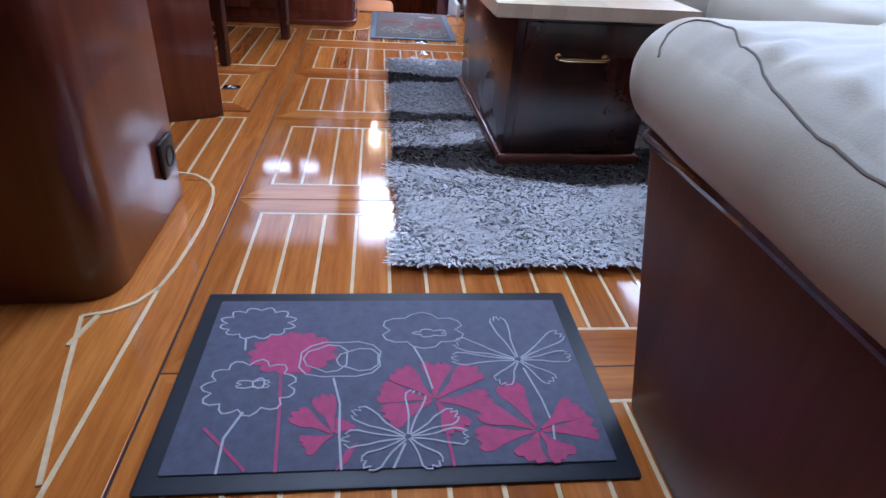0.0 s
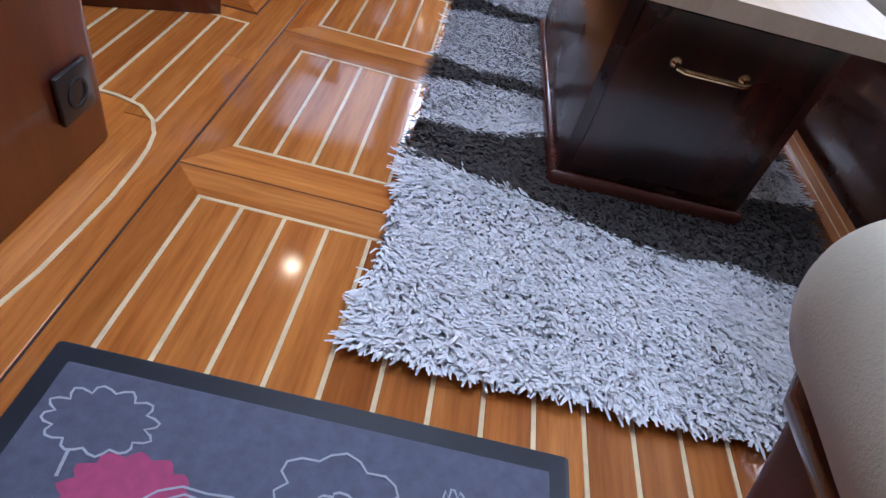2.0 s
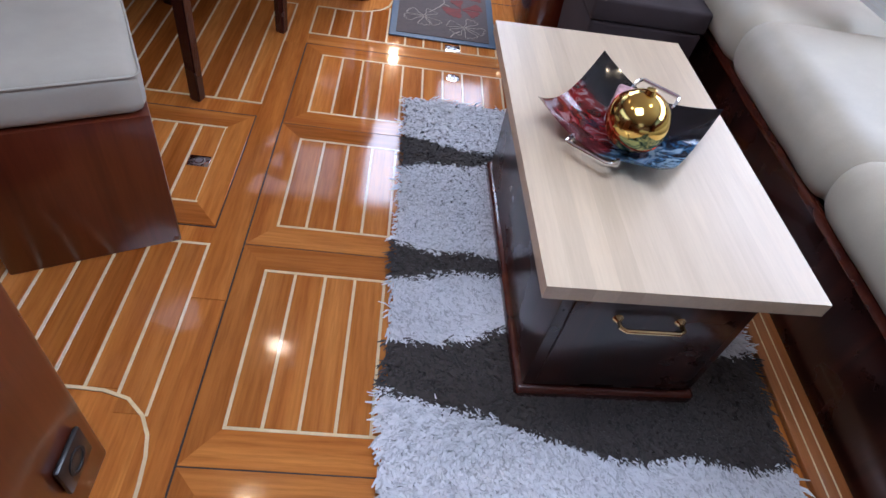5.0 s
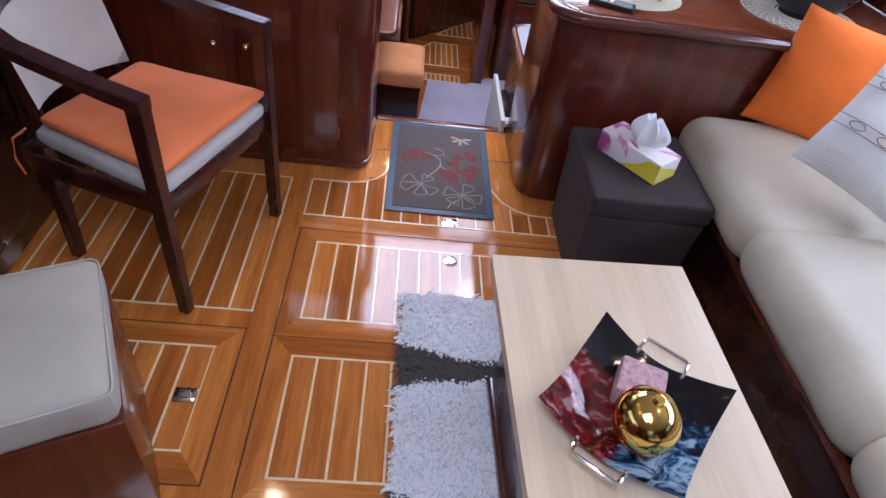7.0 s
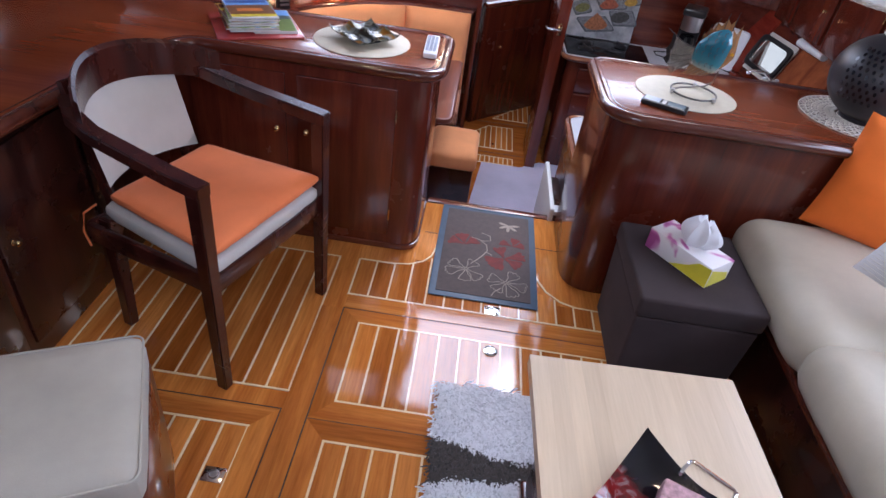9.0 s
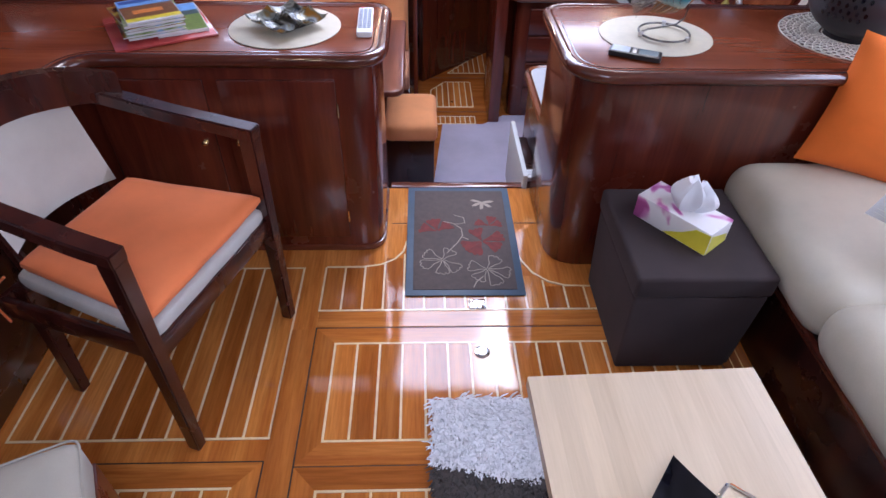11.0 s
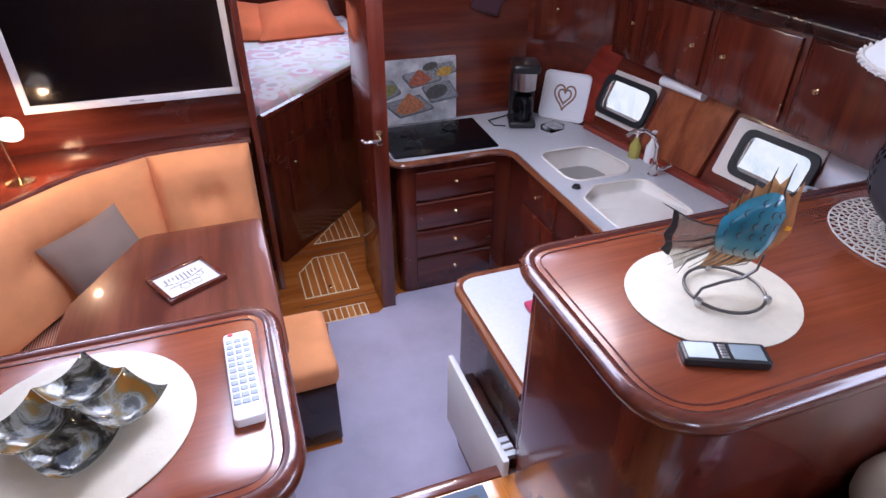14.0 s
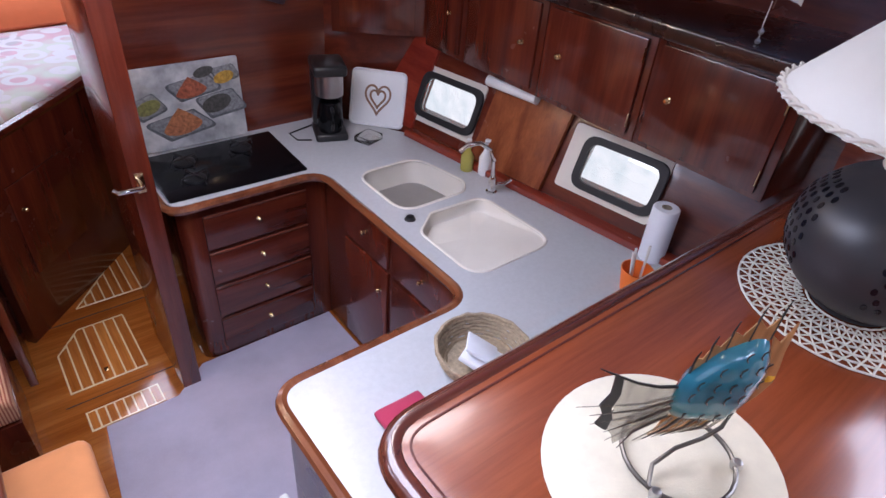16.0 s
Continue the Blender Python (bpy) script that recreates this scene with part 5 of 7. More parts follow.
part("base", prism([(x * 1.0, y + 0.0) for x, y in seat_out], GF, -0.30, 0.002), mahogany_z, din)
ledge_out = [(p.x, p.y) for p in along(back_line, 0.0, 1.0, 20)] + [(-0.108, 6.655), (-1.839, 6.655), (-1.839, 4.7)]
structure("ledge", prism(ledge_out, 0.34, 0.415, 0.006), mahogany_x, "mahogany ledge behind the dinette settee", "ledge")
structure("ledge_rail", tube([(p.x + 0.01, p.y - 0.005, 0.448) for p in along(back_line, 0.0, 1.0, 24)], 0.018, 8), rim_wood, "rounded mahogany fiddle rail along the ledge", "trim")

dt = thing("dinette_table", "varnished mahogany dinette table with rounded corners", "table", (0, 0, 0))
dto = rounded([(-0.14, 4.82), (-0.145, 5.90), (-0.72, 5.90), (-0.98, 5.4), (-1.0, 4.82)], [0.08, 0.04, 0.1, 0.1, 0.06], 8)
part("tabletop", prism(dto, 0.182, 0.22, 0.012, 3), dinette_wood, dt)
part("leg", box(-0.66, -0.54, 5.2, 5.7, GF, 0.182, 0.01), mahogany_z, dt)
pt = thing("picture_tile", "framed white tile with a faint drawing on the dinette table", "tile", (-0.505, 5.425, 0.2205), 28)
pt.scale = (0.87, 0.87, 1)
part("frame", joined(box(-0.15, 0.15, -0.13, -0.11, 0, 0.026, 0.003), box(-0.15, 0.15, 0.11, 0.13, 0, 0.026, 0.003), box(-0.15, -0.13, -0.11, 0.11, 0, 0.026, 0.003), box(0.13, 0.15, -0.11, 0.11, 0, 0.026, 0.003)), mahogany_x, pt, "thin wooden frame")
part("tile", box(-0.13, 0.13, -0.11, 0.11, 0, 0.014, 0.001), paper_white, pt)
tile_ink = plain("grey_tile_drawing", (0.15, 0.15, 0.15), 0.6)
for i in range(9):
    x = -0.09 + i * 0.02
    part("drawing", ribbon([(x, 0.02 + 0.02 * math.sin(i)), (x + 0.004, 0.065)], 0.0055, 0.014, 0.0148), tile_ink, pt)
for bm in lines([blob(-0.03, -0.045, 0.02, 5, 0.3), blob(0.03, -0.05, 0.018, 4, 0.3), blob(0.07, 0.0, 0.015, 4, 0.3)], 0.003, 0.014, 0.0008):
    part("drawing", bm, tile_ink, pt)
for bm in lines([[(-0.11, 0.02), (-0.05, 0.0), (0.03, 0.005), (0.1, 0.03)], [(-0.1, -0.02), (-0.02, -0.02), (0.06, -0.03)]], 0.003, 0.014, 0.0008, False):
    part("drawing", bm, tile_ink, pt)

bn = thing("dinette_stool", "apricot-cushioned box stool at the dinette table", "stool", (-0.11, 5.29, GF + 0.009))
part("body", box(-0.16, 0.15, -0.21, 0.21, 0, 0.37, 0.005), dark_wood, bn)
part("cushion", moved(cushion(0.34, 0.45, 0.13, 0.04, 0.015), Matrix.Translation((0.0, 0, 0.37))), apricot, bn, "apricot cushion")
gp = thing("pillow", "taupe scatter pillow on the dinette settee", "pillow", (-0.914, 5.905, 0.117))
part("cover", pillow(0.40, 0.40, 0.14), grey_pillow_cloth, gp, at=placed((0.893, 0.337, 0.298), (-0.244, 0.325, 0.915)))

# television on the bulkhead
tv = thing("television", "flat black television in a silver frame on the bulkhead", "television", (-0.668, 6.656, 0.968))
tv.scale = (0.9, 1, 0.9)
part("frame", joined(box(-0.60, 0.60, -0.06, 0, -0.36, -0.315, 0.004), box(-0.60, 0.60, -0.06, 0, 0.315, 0.36, 0.004), box(-0.60, -0.56, -0.06, 0, -0.315, 0.315, 0.004), box(0.56, 0.60, -0.06, 0, -0.315, 0.315, 0.004)), white_plastic, tv, "silver-white frame")
part("screen", box(-0.56, 0.56, -0.05, -0.002, -0.315, 0.315, 0), screen_black, tv, "dark glossy screen")
part("maker_plate", box(-0.04, 0.04, -0.0625, -0.06, -0.342, -0.334, 0), grey_plastic, tv)

# reading lamp, clock, small things by the port window
rl = thing("reading_lamp", "brass reading lamp with a lit white glass shade", "lamp", (-1.24, 6.28, 0.416))
part("base", lathe([(0, 0.0), (0.065, 0), (0.065, 0.008), (0.03, 0.02), (0.012, 0.026), (0, 0.026)], 24), brass, rl)
part("stem", tube([(0, 0, 0.02), (-0.01, 0, 0.16), (-0.012, 0, 0.26), (0.0, -0.01, 0.31), (0.03, -0.02, 0.325)], 0.006, 8), brass, rl)
part("shade", moved(lathe([(0.016, 0.05), (0.04, 0.035), (0.058, 0.0), (0.06, -0.03), (0.055, -0.03), (0.05, 0.0), (0.012, 0.045)], 20), pose(0.05, -0.03, 0.285, 15, 25, 0)), glow("lit_opal_glass", (1, 0.85, 0.68), 2.2), rl, "lit opal glass shade")
spot_bulb("reading_lamp_glow", (-1.18, 6.24, 0.66), 12.0, (1, 0.62, 0.3), 0.02)
pw1 = thing("window_3", "rounded hull window by the dinette in a black frame", "window", (-1.838, 5.85, 0.56), kind="structure")
for (w, hh, m, nm) in ((0.56, 0.31, cream_wall, "cream_surround"), (0.50, 0.27, black_rubber, "window_frame")):
    d = 0.012 if m is cream_wall else 0.03
    part(nm, joined(box(0, d, -w / 2, w / 2, -hh / 2, -0.10, 0.003), box(0, d, -w / 2, w / 2, 0.10, hh / 2, 0.003), box(0, d, -w / 2, -0.215, -0.10, 0.10, 0.003), box(0, d, 0.215, w / 2, -0.10, 0.10, 0.003)), m, pw1)
ph = thing("phone_holder", "small black slatted device on the ledge", "gadget", (-1.50, 5.86, 0.416), 40)
part("case", box(-0.045, 0.045, -0.03, 0.03, 0, 0.16, 0.006), black_plastic, ph)
for i in range(4):
    part("slot", box(-0.035, 0.035, -0.033, -0.03, 0.03 + i * 0.03, 0.045 + i * 0.03, 0), steel, ph)
tp = thing("curtain", "brown patterned curtain beside the dinette window", "curtain", (-1.76, 5.36, 0.416))
bm = bmesh.new()
vs = [[bm.verts.new((0.03 * math.sin(i * 1.1), -0.16 + i * 0.026, z)) for i in range(13)] for z in (0, 0.15, 0.35, 0.55)]
for a, b2 in zip(vs, vs[1:]):
    for i in range(12):
        bm.faces.new((a[i], a[i + 1], b2[i + 1], b2[i]))


def brocade(nt, b):
    v = coords(nt, (1, 1, 1))
    n = noise_of(nt, v, 22, 4, 0.6, 1.0)
    nt.links.new(ramp(nt, n, ((0.4, (0.16, 0.06, 0.03)), (0.55, (0.34, 0.17, 0.09)), (0.65, (0.5, 0.36, 0.24)))), b.inputs["Base Color"])
    b.inputs["Roughness"].default_value = 0.8


part("cloth", bm, mat("brown_brocade", brocade), tp)

structure("corner_panel", prism([(-1.838, 6.12), (-1.25, 6.857), (-1.27, 6.858), (-1.838, 6.15)], 0.416, 1.655), bpy.data.materials["mahogany_across"], "mahogany panel across the dinette corner", "panel")
ck = thing("barometer", "round brass wall barometer with a white face", "barometer", (-1.518, 6.498, 0.534), 51)
part("case", moved(lathe([(0, 0), (0.105, 0), (0.105, 0.02), (0.085, 0.035), (0.078, 0.03), (0.078, 0.02), (0, 0.02)], 32), pose(0, 0, 0, 90, 0, 0)), brass, ck)
part("face", moved(disc(0.077, 0.0205, 0.023, 32), pose(0, 0, 0, 90, 0, 0)), paper_white, ck, "white dial")
part("hand", moved(box(-0.003, 0.003, -0.015, 0.06, 0.023, 0.0245, 0), pose(0, 0, 0, 90, 0, 0) @ pose(0, 0, 0, 0, 0, 40)), black_plastic, ck, "thin black pointer")

# ---- passage and fore cabin ----
structure("door_post", box(-0.107, -0.07, 6.42, 6.728, GF, 1.66, 0.004), mahogany_z, "mahogany door post at the cabin passage", "door frame")
dr = thing("door_1", "open mahogany cabin door seen edge on, with brass handle", "door", (0.49, 6.0, GF), kind="structure")
part("leaf", box(0.0, 0.085, 0.0, 0.47, 0.003, 2.28, 0.006), mahogany_z, dr)
dh = part("door_handle", tube([(0.03, -0.005, 0), (0.03, -0.05, 0.0), (0.02, -0.058, 0), (-0.06, -0.062, 0.004), (-0.075, -0.055, 0.018)], 0.009, 8), chrome, dr, "bright lever handle", at=(0.0, 0.0, 1.17))
part("lock_plate", box(0.018, 0.05, -0.003, 0.0, -0.05, 0.035, 0.001), brass, dh)
bf = thing("berth_front", "mahogany berth front with a locker door", "bed base", (0, 0, 0))
part("panel", prism([(-0.065, 6.77), (-0.03, 6.73), (0.72, 7.5), (0.67, 7.54)], GF, 0.42, 0.004), mahogany_z, bf)
part("rail", tube([(-0.04, 6.755, 0.42), (0.33, 7.13, 0.43), (0.70, 7.51, 0.45)], 0.03, 8), mahogany_x, bf)
door_panel("door", bf, 0.42, 0.5, pose(0.24, 7.0, -0.30, 0, 0, 46), mahogany_z, (-0.16, 0.36))
bedm = thing("bed", "berth with a white bedspread with pink and grey circles", "bed", (0, 0, 0))


def bedspread(nt, b):
    v = coords(nt, (1, 1, 1))
    vor = node(nt, "ShaderNodeTexVoronoi", Scale=7.0)
    nt.links.new(v, vor.inputs["Vector"])
    ring = ramp(nt, vor.outputs["Distance"], ((0.30, (0.0, 0.0, 0.0)), (0.33, (1, 1, 1)), (0.55, (1, 1, 1)), (0.58, (0, 0, 0))))
    tint = ramp(nt, noise_of(nt, v, 3.0, 2), ((0.38, (0.70, 0.74, 0.66)), (0.5, (0.74, 0.48, 0.54)), (0.62, (0.56, 0.54, 0.56))))
    nt.links.new(mixc(nt, ring, tint, (0.78, 0.77, 0.79)), b.inputs["Base Color"])
    b.inputs["Roughness"].default_value = 0.85
    bump(nt, b, noise_of(nt, v, 10, 4), 0.5, 0.02)


bed_out = [(-0.15, 6.95), (-0.03, 6.80), (0.74, 7.58), (1.0, 7.8), (1.0, 9.15), (-1.05, 9.15), (-1.05, 6.95)]
part("mattress", prism(bed_out, GF + 0.7, 0.49, 0.05, 3), mat("patterned_bedspread", bedspread), bedm)
part("base", prism(bed_out, GF, GF + 0.7), dark_wood, bedm)
bed_orange = fabric("red_orange_cotton", (0.74, 0.17, 0.055), weave=500)
for x, y, rz in ((0.45, 8.55, 8), (-0.12, 8.6, -10)):
    p = thing("bed_pillow", "orange bed pillow at the head of the berth", "pillow", (x, y, 0.60), rz)
    part("cover", pillow(0.74, 0.5, 0.28), bed_orange, p, at=pose(0, 0, 0, 20, 0, 0))

# ---- galley ----
gcab = thing("galley_cabinet", "mahogany galley cabinet with four drawers and rounded corner", "cabinet", (0, 0, 0))
part("body", prism(rounded([(0.645, 6.115), (1.38, 6.115), (1.38, 6.65), (0.645, 6.65)], [0.09, 0, 0, 0], 8), GF + 0.002, GT - 0.038, 0.002), mahogany_z, gcab)
for i in range(4):
    d = part("drawer", box(-0.255, 0.255, -0.014, 0.004, 0, 0.185, 0.006), mahogany_x, gcab, at=(1.008, 6.113, -0.575 + i * 0.205))
    part("finger_lip", tube([(-0.25, -0.016, 0.186), (0.25, -0.016, 0.186)], 0.0065, 8), rim_wood, d)
    knob(d, pose(0, -0.014, 0.105, 90, 0, 0))
scab = thing("sink_cabinet", "mahogany sink cabinet with drawers over doors", "cabinet", (0, 0, 0))
part("body", prism([(1.38, 4.25), (2.2, 4.25), (2.02, 6.2), (1.38, 6.65)], GF + 0.002, GF + 0.70), mahogany_z, scab)
part("front", box(1.372, 1.39, 4.93, 6.11, GF + 0.01, GT - 0.038, 0.003), mahogany_z, scab)
for y0, y1 in ((5.52, 5.90), (5.04, 5.48)):
    m = pose(1.37, (y0 + y1) / 2, 0, 0, 0, -90)
    door_panel("drawer", scab, y1 - y0, 0.21, m @ Matrix.Translation((0, 0, 0.055)), mahogany_z, (0.0, 0.11))
    door_panel("door", scab, y1 - y0, 0.62, m @ Matrix.Translation((0, 0, -0.59)), mahogany_z, ((y1 - y0) / 2 - 0.05, 0.50))
ncab = thing("worktop_cabinet", "dark galley cabinet under the near worktop", "cabinet", (0, 0, 0))
part("body", prism(rounded([(0.56, 4.25), (1.37, 4.25), (1.37, 4.90), (0.56, 4.90)], [0, 0, 0, 0.06], 6), GF + 0.01, GT - 0.038), dark_wood, ncab)

ct_out = rounded([(0.55, 4.245), (2.25, 4.245), (2.17, 4.9), (1.97, 6.2), (1.69, 6.655), (0.61, 6.655), (0.61, 6.075), (1.335, 6.075), (1.335, 4.935), (0.55, 4.935)],
                 [0, 0, 0, 0, 0, 0.0, 0.09, 0.12, 0.12, 0.1], 8)
bowl1 = rounded([(1.46, 5.55), (1.82, 5.55), (1.88, 5.63), (1.82, 5.95), (1.46, 5.95)], [0.1, 0.1, 0.08, 0.12, 0.1], 6)
bowl2 = rounded([(1.43, 5.02), (1.88, 5.02), (1.86, 5.47), (1.56, 5.48), (1.43, 5.38)], [0.1, 0.1, 0.08, 0.06, 0.08], 6)


def pierced_top(outline, holes, z, thick):
    bm = bmesh.new()
    edges = []
    loops = []
    for pts in [outline] + holes:
        vs = [bm.verts.new((x, y, z)) for x, y in pts]
        loops.append(vs)
        edges += [bm.edges.new((vs[i], vs[(i + 1) % len(vs)])) for i in range(len(vs))]
    bmesh.ops.triangle_fill(bm, use_beauty=True, use_dissolve=False, edges=edges)
    for vs in loops:
        low = [bm.verts.new((v.co.x, v.co.y, z - thick)) for v in vs]
        k = len(vs)
        for i in range(k):
            bm.faces.new((vs[i], vs[(i + 1) % k], low[(i + 1) % k], low[i]))
    return bm


def bowl(pts, z, depth_at, shrink=0.86, steps=5):
    """A basin under a rim: its floor may slope."""
    bm = bmesh.new()
    c = Vector((sum(p[0] for p in pts) / len(pts), sum(p[1] for p in pts) / len(pts)))
    prev = None
    k = len(pts)
    for s in range(steps + 1):
        t = s / steps
        f = 1 - (1 - shrink) * (1 - math.cos(t * math.pi / 2))
        ring = []
        for x, y in pts:
            px, py = c.x + (x - c.x) * f, c.y + (y - c.y) * f
            ring.append(bm.verts.new((px, py, z + 0.001 - depth_at(px, py) * math.sin(t * math.pi / 2))))
        if prev:
            for i in range(k):
                bm.faces.new((prev[i], prev[(i + 1) % k], ring[(i + 1) % k], ring[i]))
        prev = ring
    mid = bm.verts.new((c.x, c.y, z - depth_at(c.x, c.y)))
    for i in range(k):
        bm.faces.new((prev[i], prev[(i + 1) % k], mid))
    return bm


gt = thing("galley_worktop", "white U-shaped galley worktop with a wooden edge", "worktop", (0, 0, 0))
part("slab", pierced_top(ct_out, [bowl1, bowl2], GT, 0.036), worktop_white, gt)
edge_pts = [(x, y) for x, y in ct_out]
i0 = min(range(len(edge_pts)), key=lambda i: (edge_pts[i][0] - 0.61) ** 2 + (edge_pts[i][1] - 6.655) ** 2)
run = [edge_pts[(i0 + k) % len(edge_pts)] for k in range(len(edge_pts))]
run = [p for p in run if not (p[1] > 6.63 and p[0] > 0.62) and not (p[0] > 1.6) and not (p[1] < 4.26)] + [(0.55, 4.268)]
part("edge_moulding", tube([(x, y, GT - 0.014) for x, y in run], 0.021, 8), wood("brown_edge_moulding", (0.13, 0.035, 0.014), (0.19, 0.056, 0.022), (0.26, 0.085, 0.034), axis=1, rough=0.2), gt, "varnished wooden edge")
sk = thing("sink", "cream moulded double sink with draining board", "sink", (0, 0, 0))
part("bowl", bowl(bowl1, GT, lambda x, y: 0.17), sink_cream, sk)
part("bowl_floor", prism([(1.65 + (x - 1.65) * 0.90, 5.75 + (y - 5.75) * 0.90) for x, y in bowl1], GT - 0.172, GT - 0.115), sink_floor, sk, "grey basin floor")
part("drainer", bowl(bowl2, GT, lambda x, y: 0.012 + 0.05 * max(0, min(1, (y - 5.22) / 0.12)), 0.93), sink_cream, sk)
for pts in (bowl1, bowl2):
    part("rim", tube([(x, y, GT + 0.001) for x, y in pts], 0.007, 6, True), sink_cream, sk)
part("pop_up_plug", moved(lathe([(0, 0.016), (0.018, 0.015), (0.02, 0.004), (0.026, 0), (0, 0)], 18), Matrix.Translation((1.455, 5.49, GT + 0.001))), black_plastic, sk, "black plug knob")
tap = thing("tap", "chrome swan-neck mixer tap", "tap", (1.93, 5.485, GT))
part("body", lathe([(0, 0), (0.028, 0), (0.028, 0.006), (0.02, 0.012), (0.019, 0.07), (0.014, 0.085), (0, 0.085)], 18), chrome, tap)
part("spout", tube([(0, 0, 0.07), (0.0, 0.01, 0.16), (-0.02, 0.02, 0.22), (-0.07, 0.04, 0.255), (-0.13, 0.06, 0.25), (-0.165, 0.07, 0.225)], 0.011, 10), chrome, tap)
part("lever", tube([(0.01, -0.015, 0.05), (0.03, -0.05, 0.058), (0.05, -0.07, 0.085)], 0.008, 8), chrome, tap)

hob = thing("hob", "black glass hob with pan supports", "hob", (0.962, 6.355, GT))
part("glass", prism(rounded([(-0.325, -0.225), (0.325, -0.245), (0.345, 0.24), (-0.335, 0.24)], 0.015), 0.001, 0.008, 0.002), black_glass, hob)
for x, y in ((-0.15, 0.10), (0.14, 0.12), (-0.16, -0.08)):
    part("burner", moved(lathe([(0.05, 0.008), (0.05, 0.018), (0.03, 0.028), (0, 0.028)], 18), Matrix.Translation((x, y, 0))), black_plastic, hob)
    for a in (0, 90):
        part("pan_support", moved(tube([(-0.075, 0, 0.008), (-0.07, 0, 0.034), (0.07, 0, 0.034), (0.075, 0, 0.008)], 0.004, 6), pose(x, y, 0, 0, 0, a + 20)), black_plastic, hob)


def spice(nt, b):
    v = coords(nt, (1, 1, 1))
    grey = ramp(nt, noise_of(nt, v, 6, 4), ((0.36, (0.24, 0.25, 0.26)), (0.5, (0.40, 0.41, 0.42)), (0.62, (0.56, 0.56, 0.56))))
    nt.links.new(grey, b.inputs["Base Color"])
    b.inputs["Roughness"].default_value = 0.15


sb = thing("splashback", "glass splashback printed with spice heaps behind the hob", "splashback", (0.925, 6.615, GT + 0.010))
sb.scale = (1, 1, 1.12)
sbm = pose(0, 0, 0, 86, 0, 0)
part("panel", prism(rounded([(-0.275, 0), (0.275, 0), (0.275, 0.365), (-0.275, 0.365)], 0.012), -0.008, 0.0, 0.002), mat("spice_print", spice), sb, at=sbm)
heaps = {"chilli": (0.30, 0.085, 0.045), "paprika": (0.34, 0.13, 0.06), "pepper": (0.06, 0.06, 0.055), "herbs": (0.17, 0.17, 0.06), "turmeric": (0.42, 0.24, 0.04), "slate": (0.09, 0.10, 0.112), "rim": (0.19, 0.20, 0.21)}
heaps = {k: plain(k + "_print", c, 0.35, var=0.45, scale=70) for k, c in heaps.items()}


def print_oval(cx, cz, rx, rz, turn, z0, m, cone=0.0):
    pts = []
    for k in range(28):
        a = 2 * math.pi * k / 28
        x, y = rx * math.cos(a), rz * math.sin(a)
        if cone and y > 0:
            y = cone * max(0.0, 1 - abs(x) / rx) ** 0.85
        c, s = math.cos(radians(turn)), math.sin(radians(turn))
        pts.append((cx + c * x - s * y, cz + s * x + c * y))
    part("spice_heap_print", prism(pts, z0, z0 + 0.0004), heaps[m], sb, at=sbm)


def print_tray(cx, cz, w, h, turn, skew, z0, m):
    """A square slate dish seen aslant."""
    c, q = math.cos(radians(turn)), math.sin(radians(turn))
    o = rounded([(-w - skew, -h), (w - skew, -h), (w + skew, h), (-w + skew, h)], 0.018, 4)
    part("dish_print", prism([(cx + c * x - q * y, cz + q * x + c * y) for x, y in o], z0, z0 + 0.0004), heaps[m], sb, at=sbm)


for cx, cz, w, h, turn, skew in ((-0.045, 0.10, 0.125, 0.055, 8, -0.05), (0.045, 0.255, 0.11, 0.045, 8, -0.03), (-0.185, 0.20, 0.07, 0.048, 16, -0.02), (0.165, 0.165, 0.10, 0.055, 6, -0.03), (0.205, 0.295, 0.06, 0.035, 6, -0.015)):
    print_tray(cx, cz, w, h, turn, skew, 0.0003, "slate")
    print_tray(cx, cz + 0.004, w * 0.9, h * 0.88, turn, skew, 0.0008, "rim")
print_oval(-0.04, 0.095, 0.095, 0.036, 6, 0.0014, "paprika", 0.085)
print_oval(0.03, 0.24, 0.075, 0.026, 6, 0.0014, "chilli", 0.065)
print_oval(-0.18, 0.20, 0.058, 0.030, 14, 0.0014, "herbs")
print_oval(0.14, 0.17, 0.075, 0.038, 10, 0.0014, "pepper")
print_oval(0.195, 0.28, 0.052, 0.026, 10, 0.0014, "turmeric")
print_oval(0.10, 0.315, 0.05, 0.022, 10, 0.0014, "pepper")

cm = thing("coffee_maker", "black and steel filter coffee maker on the worktop", "coffee maker", (1.58, 6.42, GT), -20)
cm.scale = (1.06, 1.06, 1.18)
part("base", box(-0.08, 0.08, -0.10, 0.09, 0, 0.035, 0.012, 3), black_plastic, cm)
part("column", box(-0.075, 0.075, 0.03, 0.09, 0.035, 0.30, 0.012, 3), black_plastic, cm)
part("head", box(-0.08, 0.08, -0.11, 0.09, 0.298, 0.345, 0.015, 3), black_plastic, cm)
part("steel_band", moved(lathe([(0.0, 0.205), (0.068, 0.205), (0.07, 0.30), (0.0, 0.30)], 24), Matrix.Translation((0, -0.035, 0))), steel, cm, "brushed steel filter band")
part("jug", moved(lathe([(0.0, 0.036), (0.055, 0.036), (0.066, 0.07), (0.062, 0.13), (0.05, 0.17), (0, 0.17)], 22), Matrix.Translation((0, -0.035, 0))), black_glass, cm, "dark glass jug")
part("jug_handle", tube([(0, -0.095, 0.16), (0, -0.125, 0.15), (0, -0.13, 0.10), (0, -0.10, 0.06)], 0.009, 8), black_plastic, cm)
